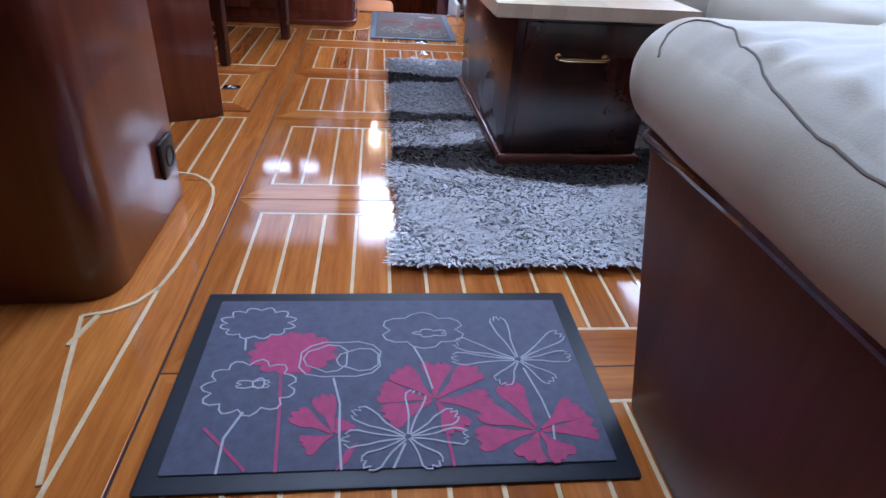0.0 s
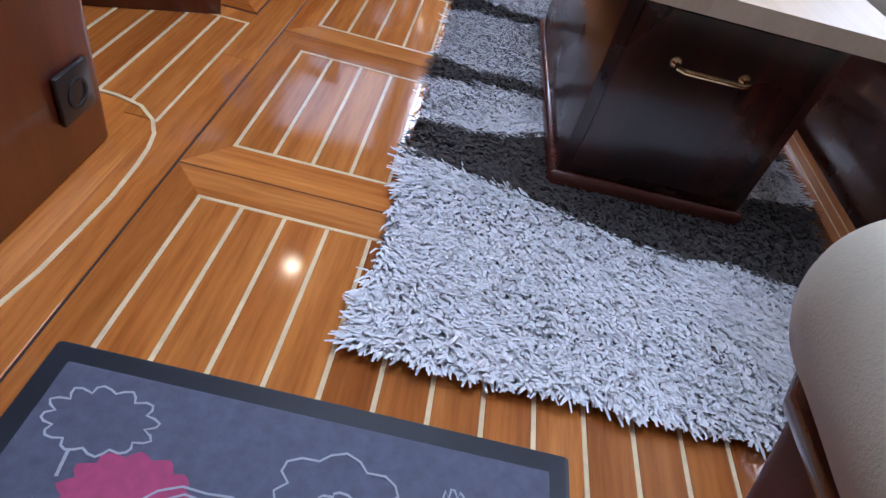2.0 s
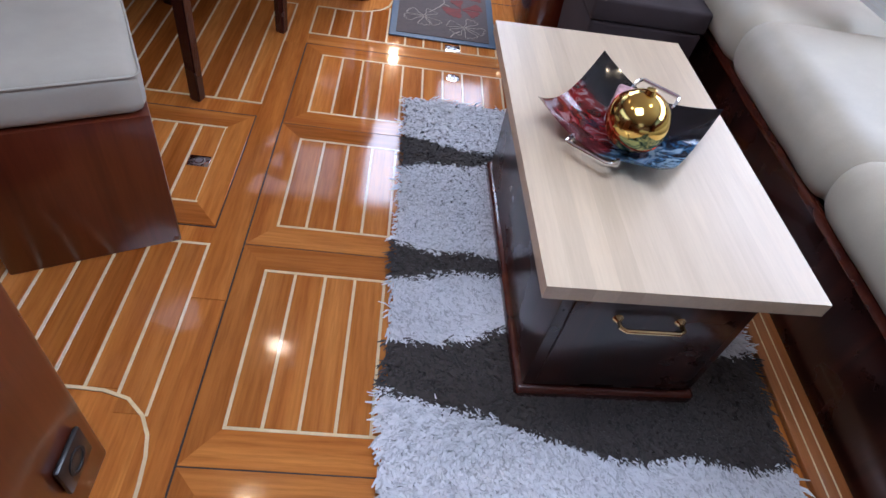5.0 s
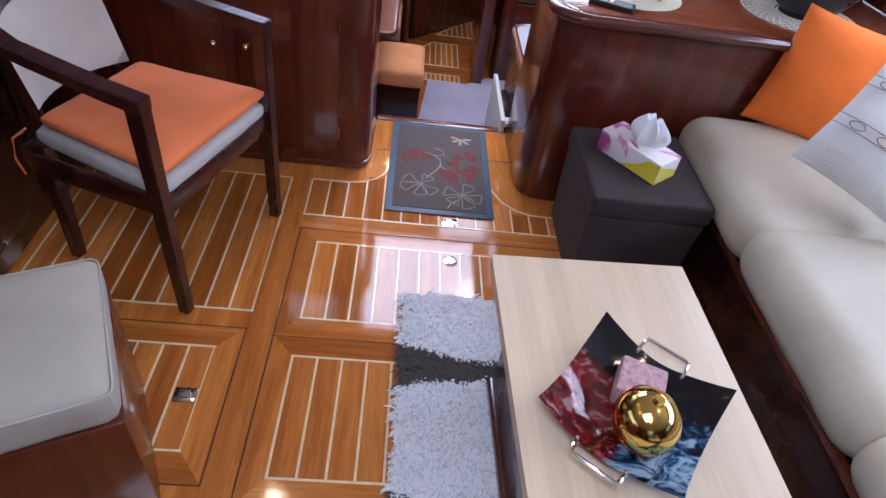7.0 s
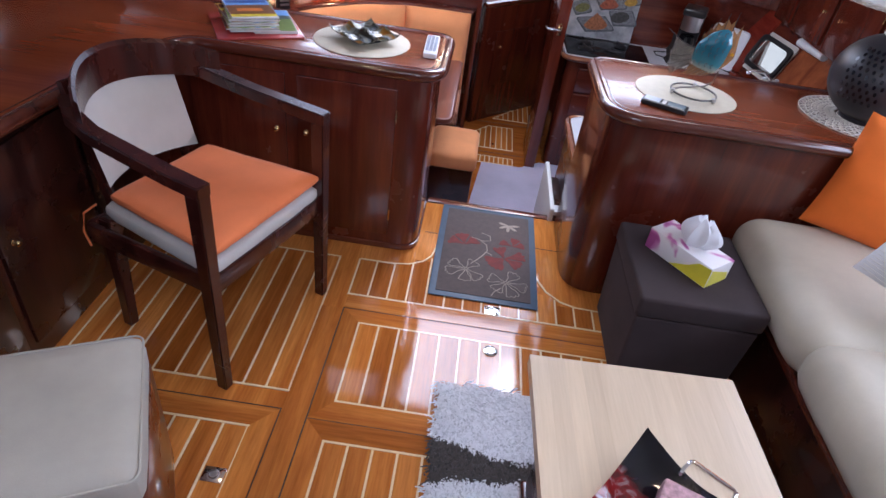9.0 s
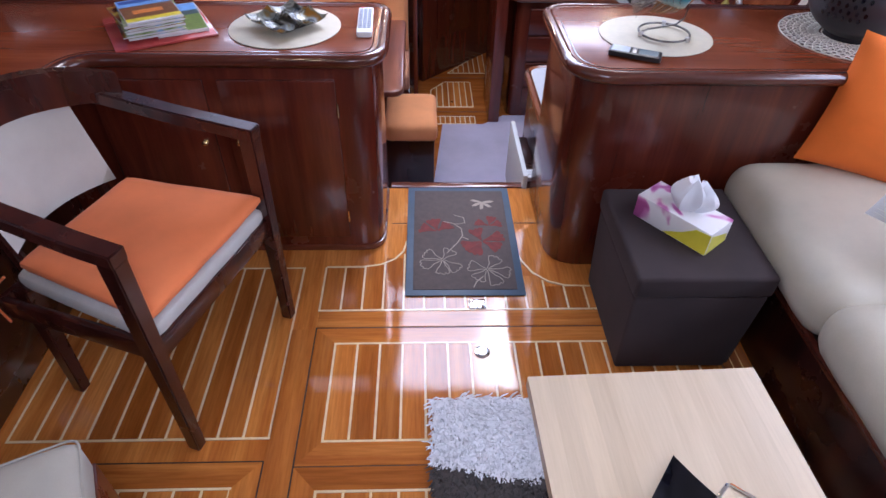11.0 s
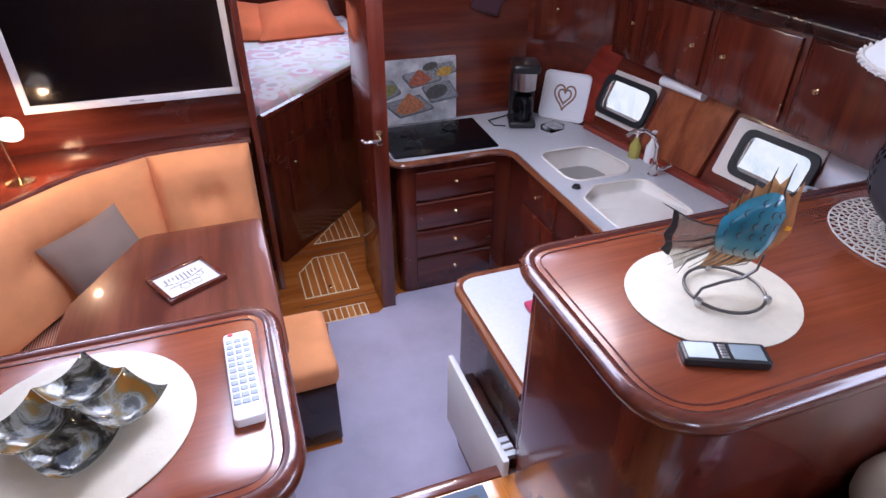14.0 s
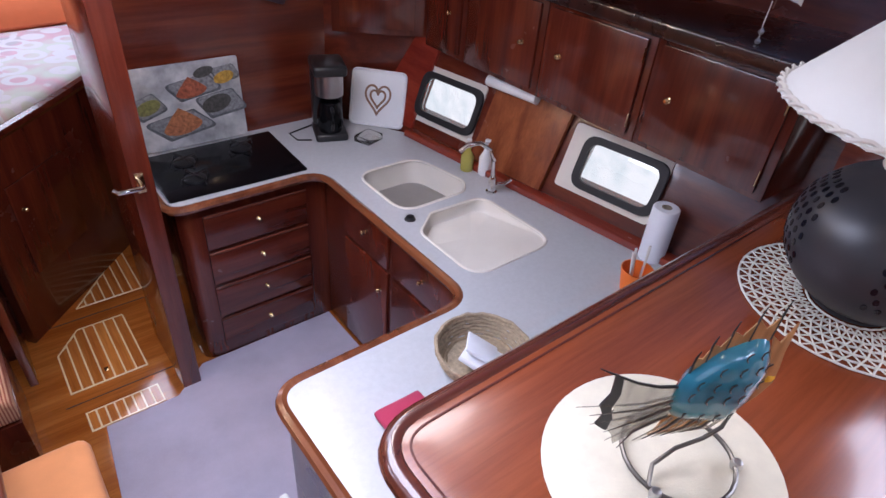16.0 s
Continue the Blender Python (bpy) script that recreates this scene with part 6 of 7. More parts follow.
part("cable", tube([(-0.06, 0.09, 0.02), (-0.12, 0.08, 0.006), (-0.2, 0.02, 0.006), (-0.17, -0.06, 0.006), (-0.1, -0.07, 0.006)], 0.0035, 6), black_rubber, cm)
ty = thing("tray", "white tray with a brown heart print leaning in the corner", "tray", (1.85, 6.38, GT + 0.003), -48)
tym = pose(0, 0, 0, 72, 0, 0)
part("plate", prism(rounded([(-0.15, 0), (0.15, 0), (0.15, 0.30), (-0.15, 0.30)], 0.03), 0, 0.008, 0.002), white_plastic, ty, at=tym)
part("rim", tube([(x, y, 0.006) for x, y in rounded([(-0.15, 0.006), (0.15, 0.006), (0.15, 0.30), (-0.15, 0.30)], 0.03)], 0.008, 6, True), white_plastic, ty, at=tym)


def heart(s):
    return [(s * 16 * math.sin(t) ** 3 / 17, s * (13 * math.cos(t) - 5 * math.cos(2 * t) - 2 * math.cos(3 * t) - math.cos(4 * t)) / 17) for t in [2 * math.pi * i / 40 for i in range(40)]]


heart_brown = plain("brown_heart_print", (0.24, 0.13, 0.08), 0.6)
for s in (0.075, 0.045):
    part("heart_print", ribbon([(x, y * 1.25 + 0.155) for x, y in heart(s)], 0.012, 0.008, 0.0095, closed=True), heart_brown, ty, at=tym)
gl = thing("glass_dish", "small clear glass dish on the worktop", "dish", (1.72, 6.25, GT), 20)
part("dish", joined(box(-0.06, 0.06, -0.05, 0.05, 0.001, 0.006, 0.002), box(-0.06, -0.054, -0.05, 0.05, 0.006, 0.035, 0.002), box(0.054, 0.06, -0.05, 0.05, 0.006, 0.035, 0.002), box(-0.054, 0.054, 0.044, 0.05, 0.006, 0.035, 0.002)), clear_glass, gl)
for x, y, m, hh, nm in ((2.02, 5.64, white_plastic, 0.13, "white soap bottle with a pump"), (1.97, 5.72, plain("yellow_soap", (0.55, 0.5, 0.12), 0.2, trans=0.3), 0.11, "clear bottle of yellow dish soap")):
    sp = thing("soap_bottle", nm + " by the sink", "bottle", (x, y, GT))
    part("bottle", lathe([(0, 0), (0.03, 0), (0.033, 0.01), (0.033, hh * 0.7), (0.014, hh), (0.014, hh + 0.015), (0, hh + 0.015)], 16), m, sp)
    part("pump", joined(lathe([(0.006, hh + 0.015), (0.006, hh + 0.045), (0.014, hh + 0.047), (0.014, hh + 0.056), (0, hh + 0.056)], 10), tube([(0, 0, hh + 0.05), (-0.03, -0.01, hh + 0.048)], 0.004, 6)), white_plastic, sp)
kr = thing("kitchen_roll", "half-used white kitchen paper roll on the worktop", "paper roll", (2.15, 4.72, GT))
part("paper", lathe([(0.02, 0.0), (0.052, 0.0), (0.054, 0.01), (0.054, 0.24), (0.05, 0.245), (0.02, 0.245), (0.018, 0.1)], 24), tissue_white, kr)
part("core", lathe([(0.021, 0.02), (0.021, 0.246), (0.017, 0.246), (0.017, 0.02)], 16), plain("cardboard", (0.3, 0.25, 0.2), 0.8), kr, "cardboard core")
up = thing("utensil_pot", "orange pot with wooden utensils", "pot", (1.90, 4.63, GT))
part("pot", lathe([(0, 0.002), (0.04, 0.002), (0.058, 0.1), (0.062, 0.1), (0.045, 0.0), (0, 0.0)], 20), orange_pillow_cloth, up)
for dx, dy, tx in ((0.0, 0.01, -0.02), (0.02, -0.01, 0.02), (-0.02, 0.0, -0.03)):
    part("utensil", tube([(dx, dy, 0.01), (dx + tx, dy + 0.01, 0.19)], 0.005, 6), cord_white, up, "pale wooden utensil")
bk = thing("bread_basket", "round wicker basket with folded white napkins", "basket", (1.15, 4.665, GT))
bk.scale = (1.18, 1.18, 1.1)
wick = plain("wicker", (0.34, 0.26, 0.17), 0.7, var=0.35, scale=90)
for i in range(7):
    r = 0.10 + 0.028 * (i / 6) ** 0.7
    part("coil", tube([((r + 0.002 * math.sin(k * 2.1 + i * 3)) * math.cos(k * math.pi / 18), (r + 0.002 * math.sin(k * 2.1 + i * 3)) * math.sin(k * math.pi / 18), 0.008 + i * 0.0105 + 0.002 * math.sin(k * 3 + i)) for k in range(36)], 0.0062, 6, True), wick, bk)
part("bottom", disc(0.1, 0.0, 0.006, 28), wick, bk)
nap = thing("napkin", "folded white paper napkins in the wicker basket", "napkin", (1.14, 4.66, GT + 0.007), 30)
part("paper", moved(box(-0.07, 0.07, -0.06, 0.06, 0, 0.02, 0.004), pose(0, 0, 0.02, 18, 12, 0)), tissue_white, nap)
part("fold", moved(box(-0.06, 0.07, -0.05, 0.06, 0, 0.012, 0.004), pose(0.01, 0.0, 0.045, 24, 18, 14)), tissue_white, nap)
rn = thing("towel", "folded crimson kitchen towel on the worktop", "towel", (0.825, 4.56, GT + 0.0015))
part("cloth", moved(cushion(0.16, 0.24, 0.022, 0.01, 0.004), Matrix()), fabric("crimson_cloth", (0.42, 0.03, 0.08), 500), rn)

# open drawer below the near worktop
od = thing("open_drawer", "pulled-out drawer with a white front and grey runner", "drawer", (0.0, 0.0, 0.0))
part("front", box(0.465, 0.49, 4.21, 4.76, -0.30, 0.075, 0.006), white_panel, od, "white drawer front")
# dark block fills the gap behind the front, shade put in as colour
part("drawer_box", box(0.49, 0.556, 4.26, 4.70, -0.28, 0.005, 0.003), dark_wood, od, "dark block standing in for the shaded gap behind the front")
for i in range(3):
    part("runner_tooth", box(0.491, 0.548, 4.26 + i * 0.035, 4.283 + i * 0.035, 0.005, 0.03 - i * 0.006, 0.004), white_plastic, od, "grey plastic runner piece")

# upper lockers

def locker(y0, y1, knob_side, hinge_side):
    z0, z1 = 0.77, 1.19
    t = thing("wall_locker", "mahogany wall locker with a flat door and brass knob", "locker", (2.11, (y0 + y1) / 2, z0), -90, group="wall lockers")
    w = y1 - y0
    part("body", box(-w / 2, w / 2, 0.0, 0.32, 0, z1 - z0, 0.003), mahogany_z, t)
    door_panel("door", t, w - 0.06, z1 - z0 - 0.05, Matrix.Translation((0, -0.001, 0.025)), mahogany_z, (knob_side * (w / 2 - 0.11), 0.19), hinge_side * (w / 2 - 0.032) if hinge_side else None, raised=0.016)
    return t


locker(4.39, 4.93, -1, 1)
locker(4.933, 5.47, -1, 1)
locker(5.473, 5.98, 1, 0)
locker(5.983, 6.3, 1, 0)
cl = thing("wall_locker", "corner wall locker across the galley corner", "locker", (1.93, 6.46, 0.80), -36, group="wall lockers")
part("body", box(-0.26, 0.26, 0.0, 0.12, 0, 0.6, 0.003), mahogany_z, cl)
door_panel("door", cl, 0.4, 0.42, Matrix.Translation((-0.02, 0.0, 0.03)), mahogany_z, (-0.1, 0.16))
structure("beam", prism([(2.04, 4.25), (2.6, 4.25), (2.5, 6.5), (2.04, 6.3)], 1.192, 1.25, 0.012, 3), dark_wood, "dark wooden shelf rail over the lockers", "trim")
# the sill's mahogany is reddened to carry the reddish light on it
structure("window_ledge", prism([(2.19, 4.27), (2.26, 4.27), (1.985, 6.2), (1.92, 6.2)], GT, GT + 0.035, 0.006), wood("red_lit_mahogany", (0.19, 0.02, 0.012), (0.26, 0.032, 0.018), (0.32, 0.05, 0.024), axis=1), "mahogany sill behind the worktop, reddish light put in its colour", "sill")
structure("window_post", hull_piece(5.335, 5.765, GT + 0.036, 0.77, 0.02, -0.03), wood("warm_mahogany_panel", (0.16, 0.035, 0.012), (0.24, 0.062, 0.022), (0.31, 0.09, 0.032), axis=2), "mahogany panel between the hull windows", "panel")
# same reddened wood paints the glow in the galley corner
structure("corner_post", hull_piece(6.20, 6.46, GT + 0.036, 0.80, 0.02, -0.025), bpy.data.materials["red_lit_mahogany"], "mahogany panel in the galley corner, coloured with a red glow", "panel")
ro = thing("paper_holder", "white wrapped roll under the wall locker", "roll", (2.16, 5.66, 0.73))
part("roll", moved(lathe([(0, -0.15), (0.028, -0.15), (0.028, 0.15), (0, 0.15)], 16), pose(0, 0, 0, 90, 0, 8)), white_plastic, ro)
pot = thing("oven_glove", "dark plum oven glove hanging on the bulkhead", "oven glove", (1.40, 6.645, 1.06))
part("cloth", moved(cushion(0.20, 0.16, 0.03, 0.014, 0.008), pose(0, 0, 0, 90, 20, 0)), fabric("plum_cloth", (0.06, 0.018, 0.03), 300), pot)
structure("shelf_hob", box(0.66, 1.5, 6.47, 6.658, 1.22, 1.26, 0.006), mahogany_x, "mahogany shelf over the hob", "shelf")
pan = thing("saucepan", "steel saucepan on the worktop", "pan", (2.12, 4.50, GT))
part("pan", lathe([(0, 0), (0.075, 0), (0.08, 0.01), (0.08, 0.1), (0.076, 0.1), (0.076, 0.012), (0, 0.012)], 24), steel, pan)

# curtained window at the side of the windscreen
cw = thing("side_curtain", "white curtain with an embroidered leaf at the side window", "curtain", (2.14, 4.74, 1.375))
bm = bmesh.new()
vs = [[bm.verts.new((0.010 * math.sin(i * 0.9) + 0.004 * math.sin(i * 2.3), -0.22 + i * 0.017, z + 0.012 * math.sin(i * 0.4) * (z < 0.1))) for i in range(40)] for z in (0, 0.06, 0.14, 0.26)]
for a, b2 in zip(vs, vs[1:]):
    for i in range(39):
        bm.faces.new((a[i], a[i + 1], b2[i + 1], b2[i]))
part("cloth", bm, white_cloth, cw)
stitch_brown = plain("brown_stitching", (0.20, 0.09, 0.06), 0.8)
leaf = [(-0.016, -0.15 + 0.020 * math.sin(a) * (0.6 + 0.4 * math.cos(a)), 0.085 - 0.045 * math.cos(a)) for a in [2 * math.pi * k / 20 for k in range(20)]]
part("embroidered_leaf", tube(leaf, 0.0025, 5, True), stitch_brown, cw, "brown embroidered leaf")
part("embroidered_leaf", tube([(-0.016, -0.15, 0.13), (-0.016, -0.15, 0.01), (-0.016, -0.148, -0.02)], 0.0022, 5), stitch_brown, cw)
for k in range(4):
    part("embroidered_line", tube([(-0.015, 0.02 + k * 0.045, 0.10), (-0.015, 0.025 + k * 0.045, 0.02)], 0.0018, 4), leaf_grey, cw, "thin grey embroidery")
cp = thing("pull_cord", "thin cord with small metal weights hanging below the curtain", "cord", (2.10, 4.59, 1.25))
part("cord", tube([(0, 0, 0.13), (0, 0.002, 0.06), (0, 0, 0.02)], 0.002, 5), cord_white, cp)
for z in (0.0, 0.03):
    part("weight", lathe([(0, z), (0.008, z + 0.004), (0.009, z + 0.012), (0.003, z + 0.02), (0, z + 0.021)], 10), steel, cp, "small metal weight")

# ---- things on the saloon tops ----
tagged(part("place_mat", disc(0.207, 0, 0.004, 48), place_mat, at=(-0.55, 3.99, CT + 0.001)), "round cream place mat on the sideboard", "place mat")
tagged(part("place_mat", disc(0.21, 0, 0.004, 48, sx=1.0, sy=0.93), place_mat, at=(0.838, 3.938, CT + 0.001)), "oval cream place mat on the peninsula", "place mat")


def dish_paint(nt, b):
    v = coords(nt, (1, 1, 1))
    n = noise_of(nt, v, 16, 4, 0.6, 0.8)
    nt.links.new(ramp(nt, n, ((0.36, (0.015, 0.015, 0.012)), (0.46, (0.09, 0.085, 0.06)), (0.53, (0.36, 0.37, 0.33)), (0.59, (0.26, 0.22, 0.11)), (0.65, (0.40, 0.20, 0.04)))), b.inputs["Base Color"])
    b.inputs["Roughness"].default_value, b.inputs["Metallic"].default_value = 0.16, 0.25
    b.inputs["Coat Weight"].default_value = 0.8


dish_lacquer = mat("black_silver_lacquer", dish_paint)
ds = thing("snack_dish", "four-part wavy black and silver lacquer dish", "dish", (-0.54, 3.99, CT + 0.005), 47)
for sx in (-1, 1):
    for sy in (-1, 1):
        bm = bmesh.new()
        n = 10
        g = []
        for i in range(n + 1):
            r = []
            for j in range(n + 1):
                u, v = 2 * i / n - 1, 2 * j / n - 1
                z = 0.012 + 0.020 * (max(abs(u), abs(v)) ** 2.4) + 0.020 * (abs(u) * abs(v)) ** 2
                r.append(bm.verts.new((sx * 0.056 + u * 0.0555, sy * 0.056 + v * 0.0555, z)))
            g.append(r)
        for i in range(n):
            for j in range(n):
                bm.faces.new((g[i][j], g[i + 1][j], g[i + 1][j + 1], g[i][j + 1]))
        bmesh.ops.solidify(bm, geom=bm.faces[:], thickness=0.005)
        part("bowl", bm, dish_lacquer, ds)
part("foot", box(-0.05, 0.05, -0.05, 0.05, 0, 0.01, 0.003), black_plastic, ds)
rc = thing("remote_control", "white television remote with small grey buttons", "remote control", (-0.253, 4.02, CT + 0.001), 2)
rc.scale = (0.92, 0.92, 1)
part("case", prism(rounded([(-0.031, -0.138), (0.031, -0.138), (0.031, 0.138), (-0.031, 0.138)], 0.012), 0, 0.022, 0.005), white_plastic, rc)
btn = None
for i in range(3):
    for j in range(11):
        if btn is None:
            btn = part("button", box(-0.0072, 0.0072, -0.0062, 0.0062, 0, 0.002, 0.0008, 1), plain("blue_grey_keys", (0.30, 0.35, 0.44), 0.5), rc, at=(-0.018 + i * 0.018, -0.09 + j * 0.0195, 0.022))
        else:
            again(btn, rc, (-0.018 + i * 0.018, -0.09 + j * 0.0195, 0.022))
part("power_button", box(-0.02, -0.008, 0.125, 0.135, 0.022, 0.0242, 0.001), plain("red_button", (0.5, 0.03, 0.03), 0.4), rc, "red power button")
pho = thing("mobile_phone", "black handheld radio phone with grey keys and screen", "phone", (0.708, 3.748, CT + 0.001), -24)
part("case", prism(rounded([(-0.09, -0.032), (0.09, -0.032), (0.09, 0.032), (-0.09, 0.032)], 0.01), 0, 0.02, 0.005), black_plastic, pho)
part("keypad", box(-0.082, -0.02, -0.024, 0.024, 0.02, 0.0215, 0.001), plain("pale_keypad", (0.50, 0.56, 0.64), 0.4), pho, "pale grey keypad")
part("display", box(0.012, 0.078, -0.023, 0.023, 0.02, 0.0212, 0.001), plain("grey_screen", (0.22, 0.27, 0.29), 0.1), pho, "grey display")
for i in range(5):
    part("key", box(-0.012 + 0.0, 0.004, -0.022 + i * 0.009, -0.015 + i * 0.009, 0.02, 0.0218, 0.001), steel, pho)


def cover(name, stops, scale=14):
    def build(nt, b):
        v = coords(nt, (1, 1, 1))
        nt.links.new(ramp(nt, noise_of(nt, v, scale, 3, 0.5), stops), b.inputs["Base Color"])
        b.inputs["Roughness"].default_value, b.inputs["Coat Weight"].default_value = 0.25, 0.4
    return mat(name, build)


covers = (cover("red_folder", ((0.3, (0.42, 0.05, 0.05)), (0.7, (0.5, 0.08, 0.07)))),
          cover("landscape_cover", ((0.35, (0.18, 0.3, 0.08)), (0.5, (0.45, 0.5, 0.3)), (0.6, (0.25, 0.42, 0.62)))),
          cover("blue_yellow_cover", ((0.35, (0.06, 0.03, 0.02)), (0.48, (0.25, 0.10, 0.04)), (0.6, (0.55, 0.45, 0.08)))),
          cover("white_pages", ((0.3, (0.66, 0.66, 0.66)), (0.7, (0.75, 0.75, 0.74)))))
fo = thing("folder", "large red folder under the magazines", "folder", (-1.01, 3.97, CT + 0.001), 29)
fo.scale = (0.86, 0.86, 1)
part("card", box(-0.20, 0.20, -0.197, 0.197, 0, 0.008, 0.002), covers[0], fo)
part("spine_edge", box(0.2002, 0.203, -0.19, 0.19, 0.001, 0.007, 0), covers[3], fo, "pale paper edge")
ink = {k: plain(k, c, 0.3, var=0.25, scale=40, coat=0.3) for k, c in (("sky_blue_print", (0.16, 0.36, 0.72)), ("deep_blue_print", (0.03, 0.08, 0.30)), ("yellow_band_print", (0.75, 0.62, 0.05)), ("brown_roof_print", (0.20, 0.085, 0.04)), ("meadow_print", (0.16, 0.24, 0.06)), ("hill_print", (0.05, 0.09, 0.10)), ("tower_print", (0.72, 0.24, 0.06)))}


def magazine(label, x, y, z, rz, w, d, th, top, picture=None):
    g = thing("magazine", label, "magazine", (x, y, z), rz, group="pile of magazines")
    g.scale = (0.88, 0.88, 1)
    part("page_block", box(-w, w, -d, d, 0, th - 0.0012, 0.001), covers[3], g)
    part("cover", box(-w, w, -d, d, th - 0.0011, th, 0), top, g)
    for n, (x0, x1, y0, y1, m) in enumerate(picture or ()):
        part("cover_print", box(x0 * w, x1 * w, y0 * d, y1 * d, th, th + 0.0004 + n * 0.00015, 0), ink[m], g, m.replace("_", " "))
    return g


zz = CT + 0.0095
magazine("magazine with a landscape cover beside the pile", -0.955, 4.02, zz, 26, 0.10, 0.165, 0.012, covers[3],
         ((-0.96, 0.96, 0.1, 0.97, "sky_blue_print"), (-0.96, 0.96, -0.97, 0.12, "meadow_print"), (-0.1, 0.96, 0.1, 0.42, "hill_print"), (-0.7, -0.35, -0.75, 0.55, "tower_print")))
zz += 0.0125
for i in range(7):
    th = 0.005 if i % 3 else 0.009
    magazine("glossy magazine in a pile on the red folder", -1.03 + random.uniform(-0.012, 0.012), 3.945 + random.uniform(-0.012, 0.012), zz, 30 + random.uniform(-7, 7), 0.112, 0.145, th, covers[1 + i % 2])
    zz += th + 0.0005
magazine("glossy magazine with a blue and yellow cover on the pile", -1.02, 3.95, zz, 31, 0.105, 0.14, 0.006, covers[3],
         ((-0.98, 0.98, 0.35, 0.98, "sky_blue_print"), (-0.98, 0.98, -0.62, 0.38, "brown_roof_print"), (-0.9, 0.9, 0.66, 0.9, "deep_blue_print"), (-0.98, 0.98, -0.86, -0.62, "yellow_band_print"), (-0.6, 0.5, -0.3, 0.0, "tower_print")))

# lamp on a crocheted doily
LX, LY = 1.58, 3.94
doily_thread = fabric("ecru_thread", (0.64, 0.60, 0.51), weave=600)
dl = thing("doily", "white crocheted doily under the table lamp", "doily", (LX, LY, CT + 0.004))
for i in range(7):
    r = 0.09 + i * 0.0255
    part("ring", tube([(r * math.cos(k * math.pi / 24), r * math.sin(k * math.pi / 24), 0.001 * math.sin(k * 3)) for k in range(48)], 0.0027, 5, True), doily_thread, dl)
for k in range(44):
    a0, a1 = 2 * math.pi * k / 44, 2 * math.pi * (k + 3.0) / 44
    for s in (1, -1):
        pts = [((0.10 + 0.143 * t) * math.cos(a0 + s * (a1 - a0) * t), (0.10 + 0.143 * t) * math.sin(a0 + s * (a1 - a0) * t), 0.002) for t in (0, 0.33, 0.66, 1)]
        part("loop", tube(pts, 0.0022, 4), doily_thread, dl)
tl = thing("table_lamp", "round dark pierced clay lamp with a white shade", "lamp", (LX, LY, CT + 0.008))
R, ZC = 0.194, 0.170
prof = [(0.0, 0.0), (0.085, 0.0)] + [(R * math.sin(a), ZC - R * math.cos(a) * 0.9) for a in [radians(27 + i * 8) for i in range(17)]] + [(0.07, 0.338), (0, 0.338)]
part("body", lathe(prof, 48), lamp_clay, tl)
# surface discs stand for the holes, their inner shade put in the colour
dot = None
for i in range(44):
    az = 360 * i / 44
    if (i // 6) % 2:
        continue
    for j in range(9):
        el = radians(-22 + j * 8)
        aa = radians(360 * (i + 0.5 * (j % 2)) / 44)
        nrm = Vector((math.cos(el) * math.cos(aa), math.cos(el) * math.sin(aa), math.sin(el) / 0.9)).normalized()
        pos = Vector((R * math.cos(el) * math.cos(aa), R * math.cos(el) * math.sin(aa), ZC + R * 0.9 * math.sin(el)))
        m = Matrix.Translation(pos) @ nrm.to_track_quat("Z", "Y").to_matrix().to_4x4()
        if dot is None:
            dot = part("pierced_hole", prism([(0.0068 * math.cos(q) * (1 if math.cos(q) > 0 else 0.8), 0.0088 * math.sin(q)) for q in [2 * math.pi * k / 8 for k in range(8)]], -0.002, 0.0012), hole_shade, tl, "dark disc coloured as the shade in a pierced hole", at=m)
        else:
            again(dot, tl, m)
for i in range(12):
    part("neck_cord", tube([(0.074 * math.cos(k * math.pi / 14), 0.074 * math.sin(k * math.pi / 14), 0.338 + i * 0.0085) for k in range(28)], 0.0052, 6, True), cord_white, tl, "wound white cord neck")
part("shade", lathe([(0.32, 0.45), (0.317, 0.452), (0.085, 0.71), (0.083, 0.71), (0.315, 0.448), (0.32, 0.45)], 56), shade_cloth, tl, "white fabric cone shade")
for s in (0, 1):
    part("braid", tube([((0.317 + 0.006 * math.cos(k * 0.9 + s * math.pi)) * math.cos(k * math.pi / 90), (0.317 + 0.006 * math.cos(k * 0.9 + s * math.pi)) * math.sin(k * math.pi / 90), 0.457 + 0.006 * math.sin(k * 0.9 + s * math.pi)) for k in range(180)], 0.0045, 5, True), cord_white, tl, "twisted white braid")

# fish ornament on a wire ring
fi = thing("fish_ornament", "blue glass fish ornament with spiny fins on a wire ring", "ornament", (0.865, 3.93, CT + 0.005), -32)
wire = plain("dull_wire", (0.16, 0.15, 0.14), 0.35, 1.0)
part("ring_stand", tube([(0.093 * math.cos(k * math.pi / 14), 0.093 * math.sin(k * math.pi / 14), 0.012) for k in range(28)], 0.0042, 8, True), wire, fi)
for a in (-15, 105, 225):
    part("ball_foot", lathe([(0, -0.0125), (0.008, -0.009), (0.0105, 0), (0.008, 0.008), (0, 0.0105)], 12), steel, fi, "small round foot", at=(0.096 * math.cos(radians(a)), 0.096 * math.sin(radians(a)), 0.0125))
part("stand_wire", tube([(-0.075, -0.055, 0.013), (-0.055, -0.02, 0.018), (-0.01, 0.0, 0.03), (0.035, 0.004, 0.048), (0.058, 0.004, 0.075), (0.062, 0.003, 0.12)], 0.0038, 8), wire, fi)


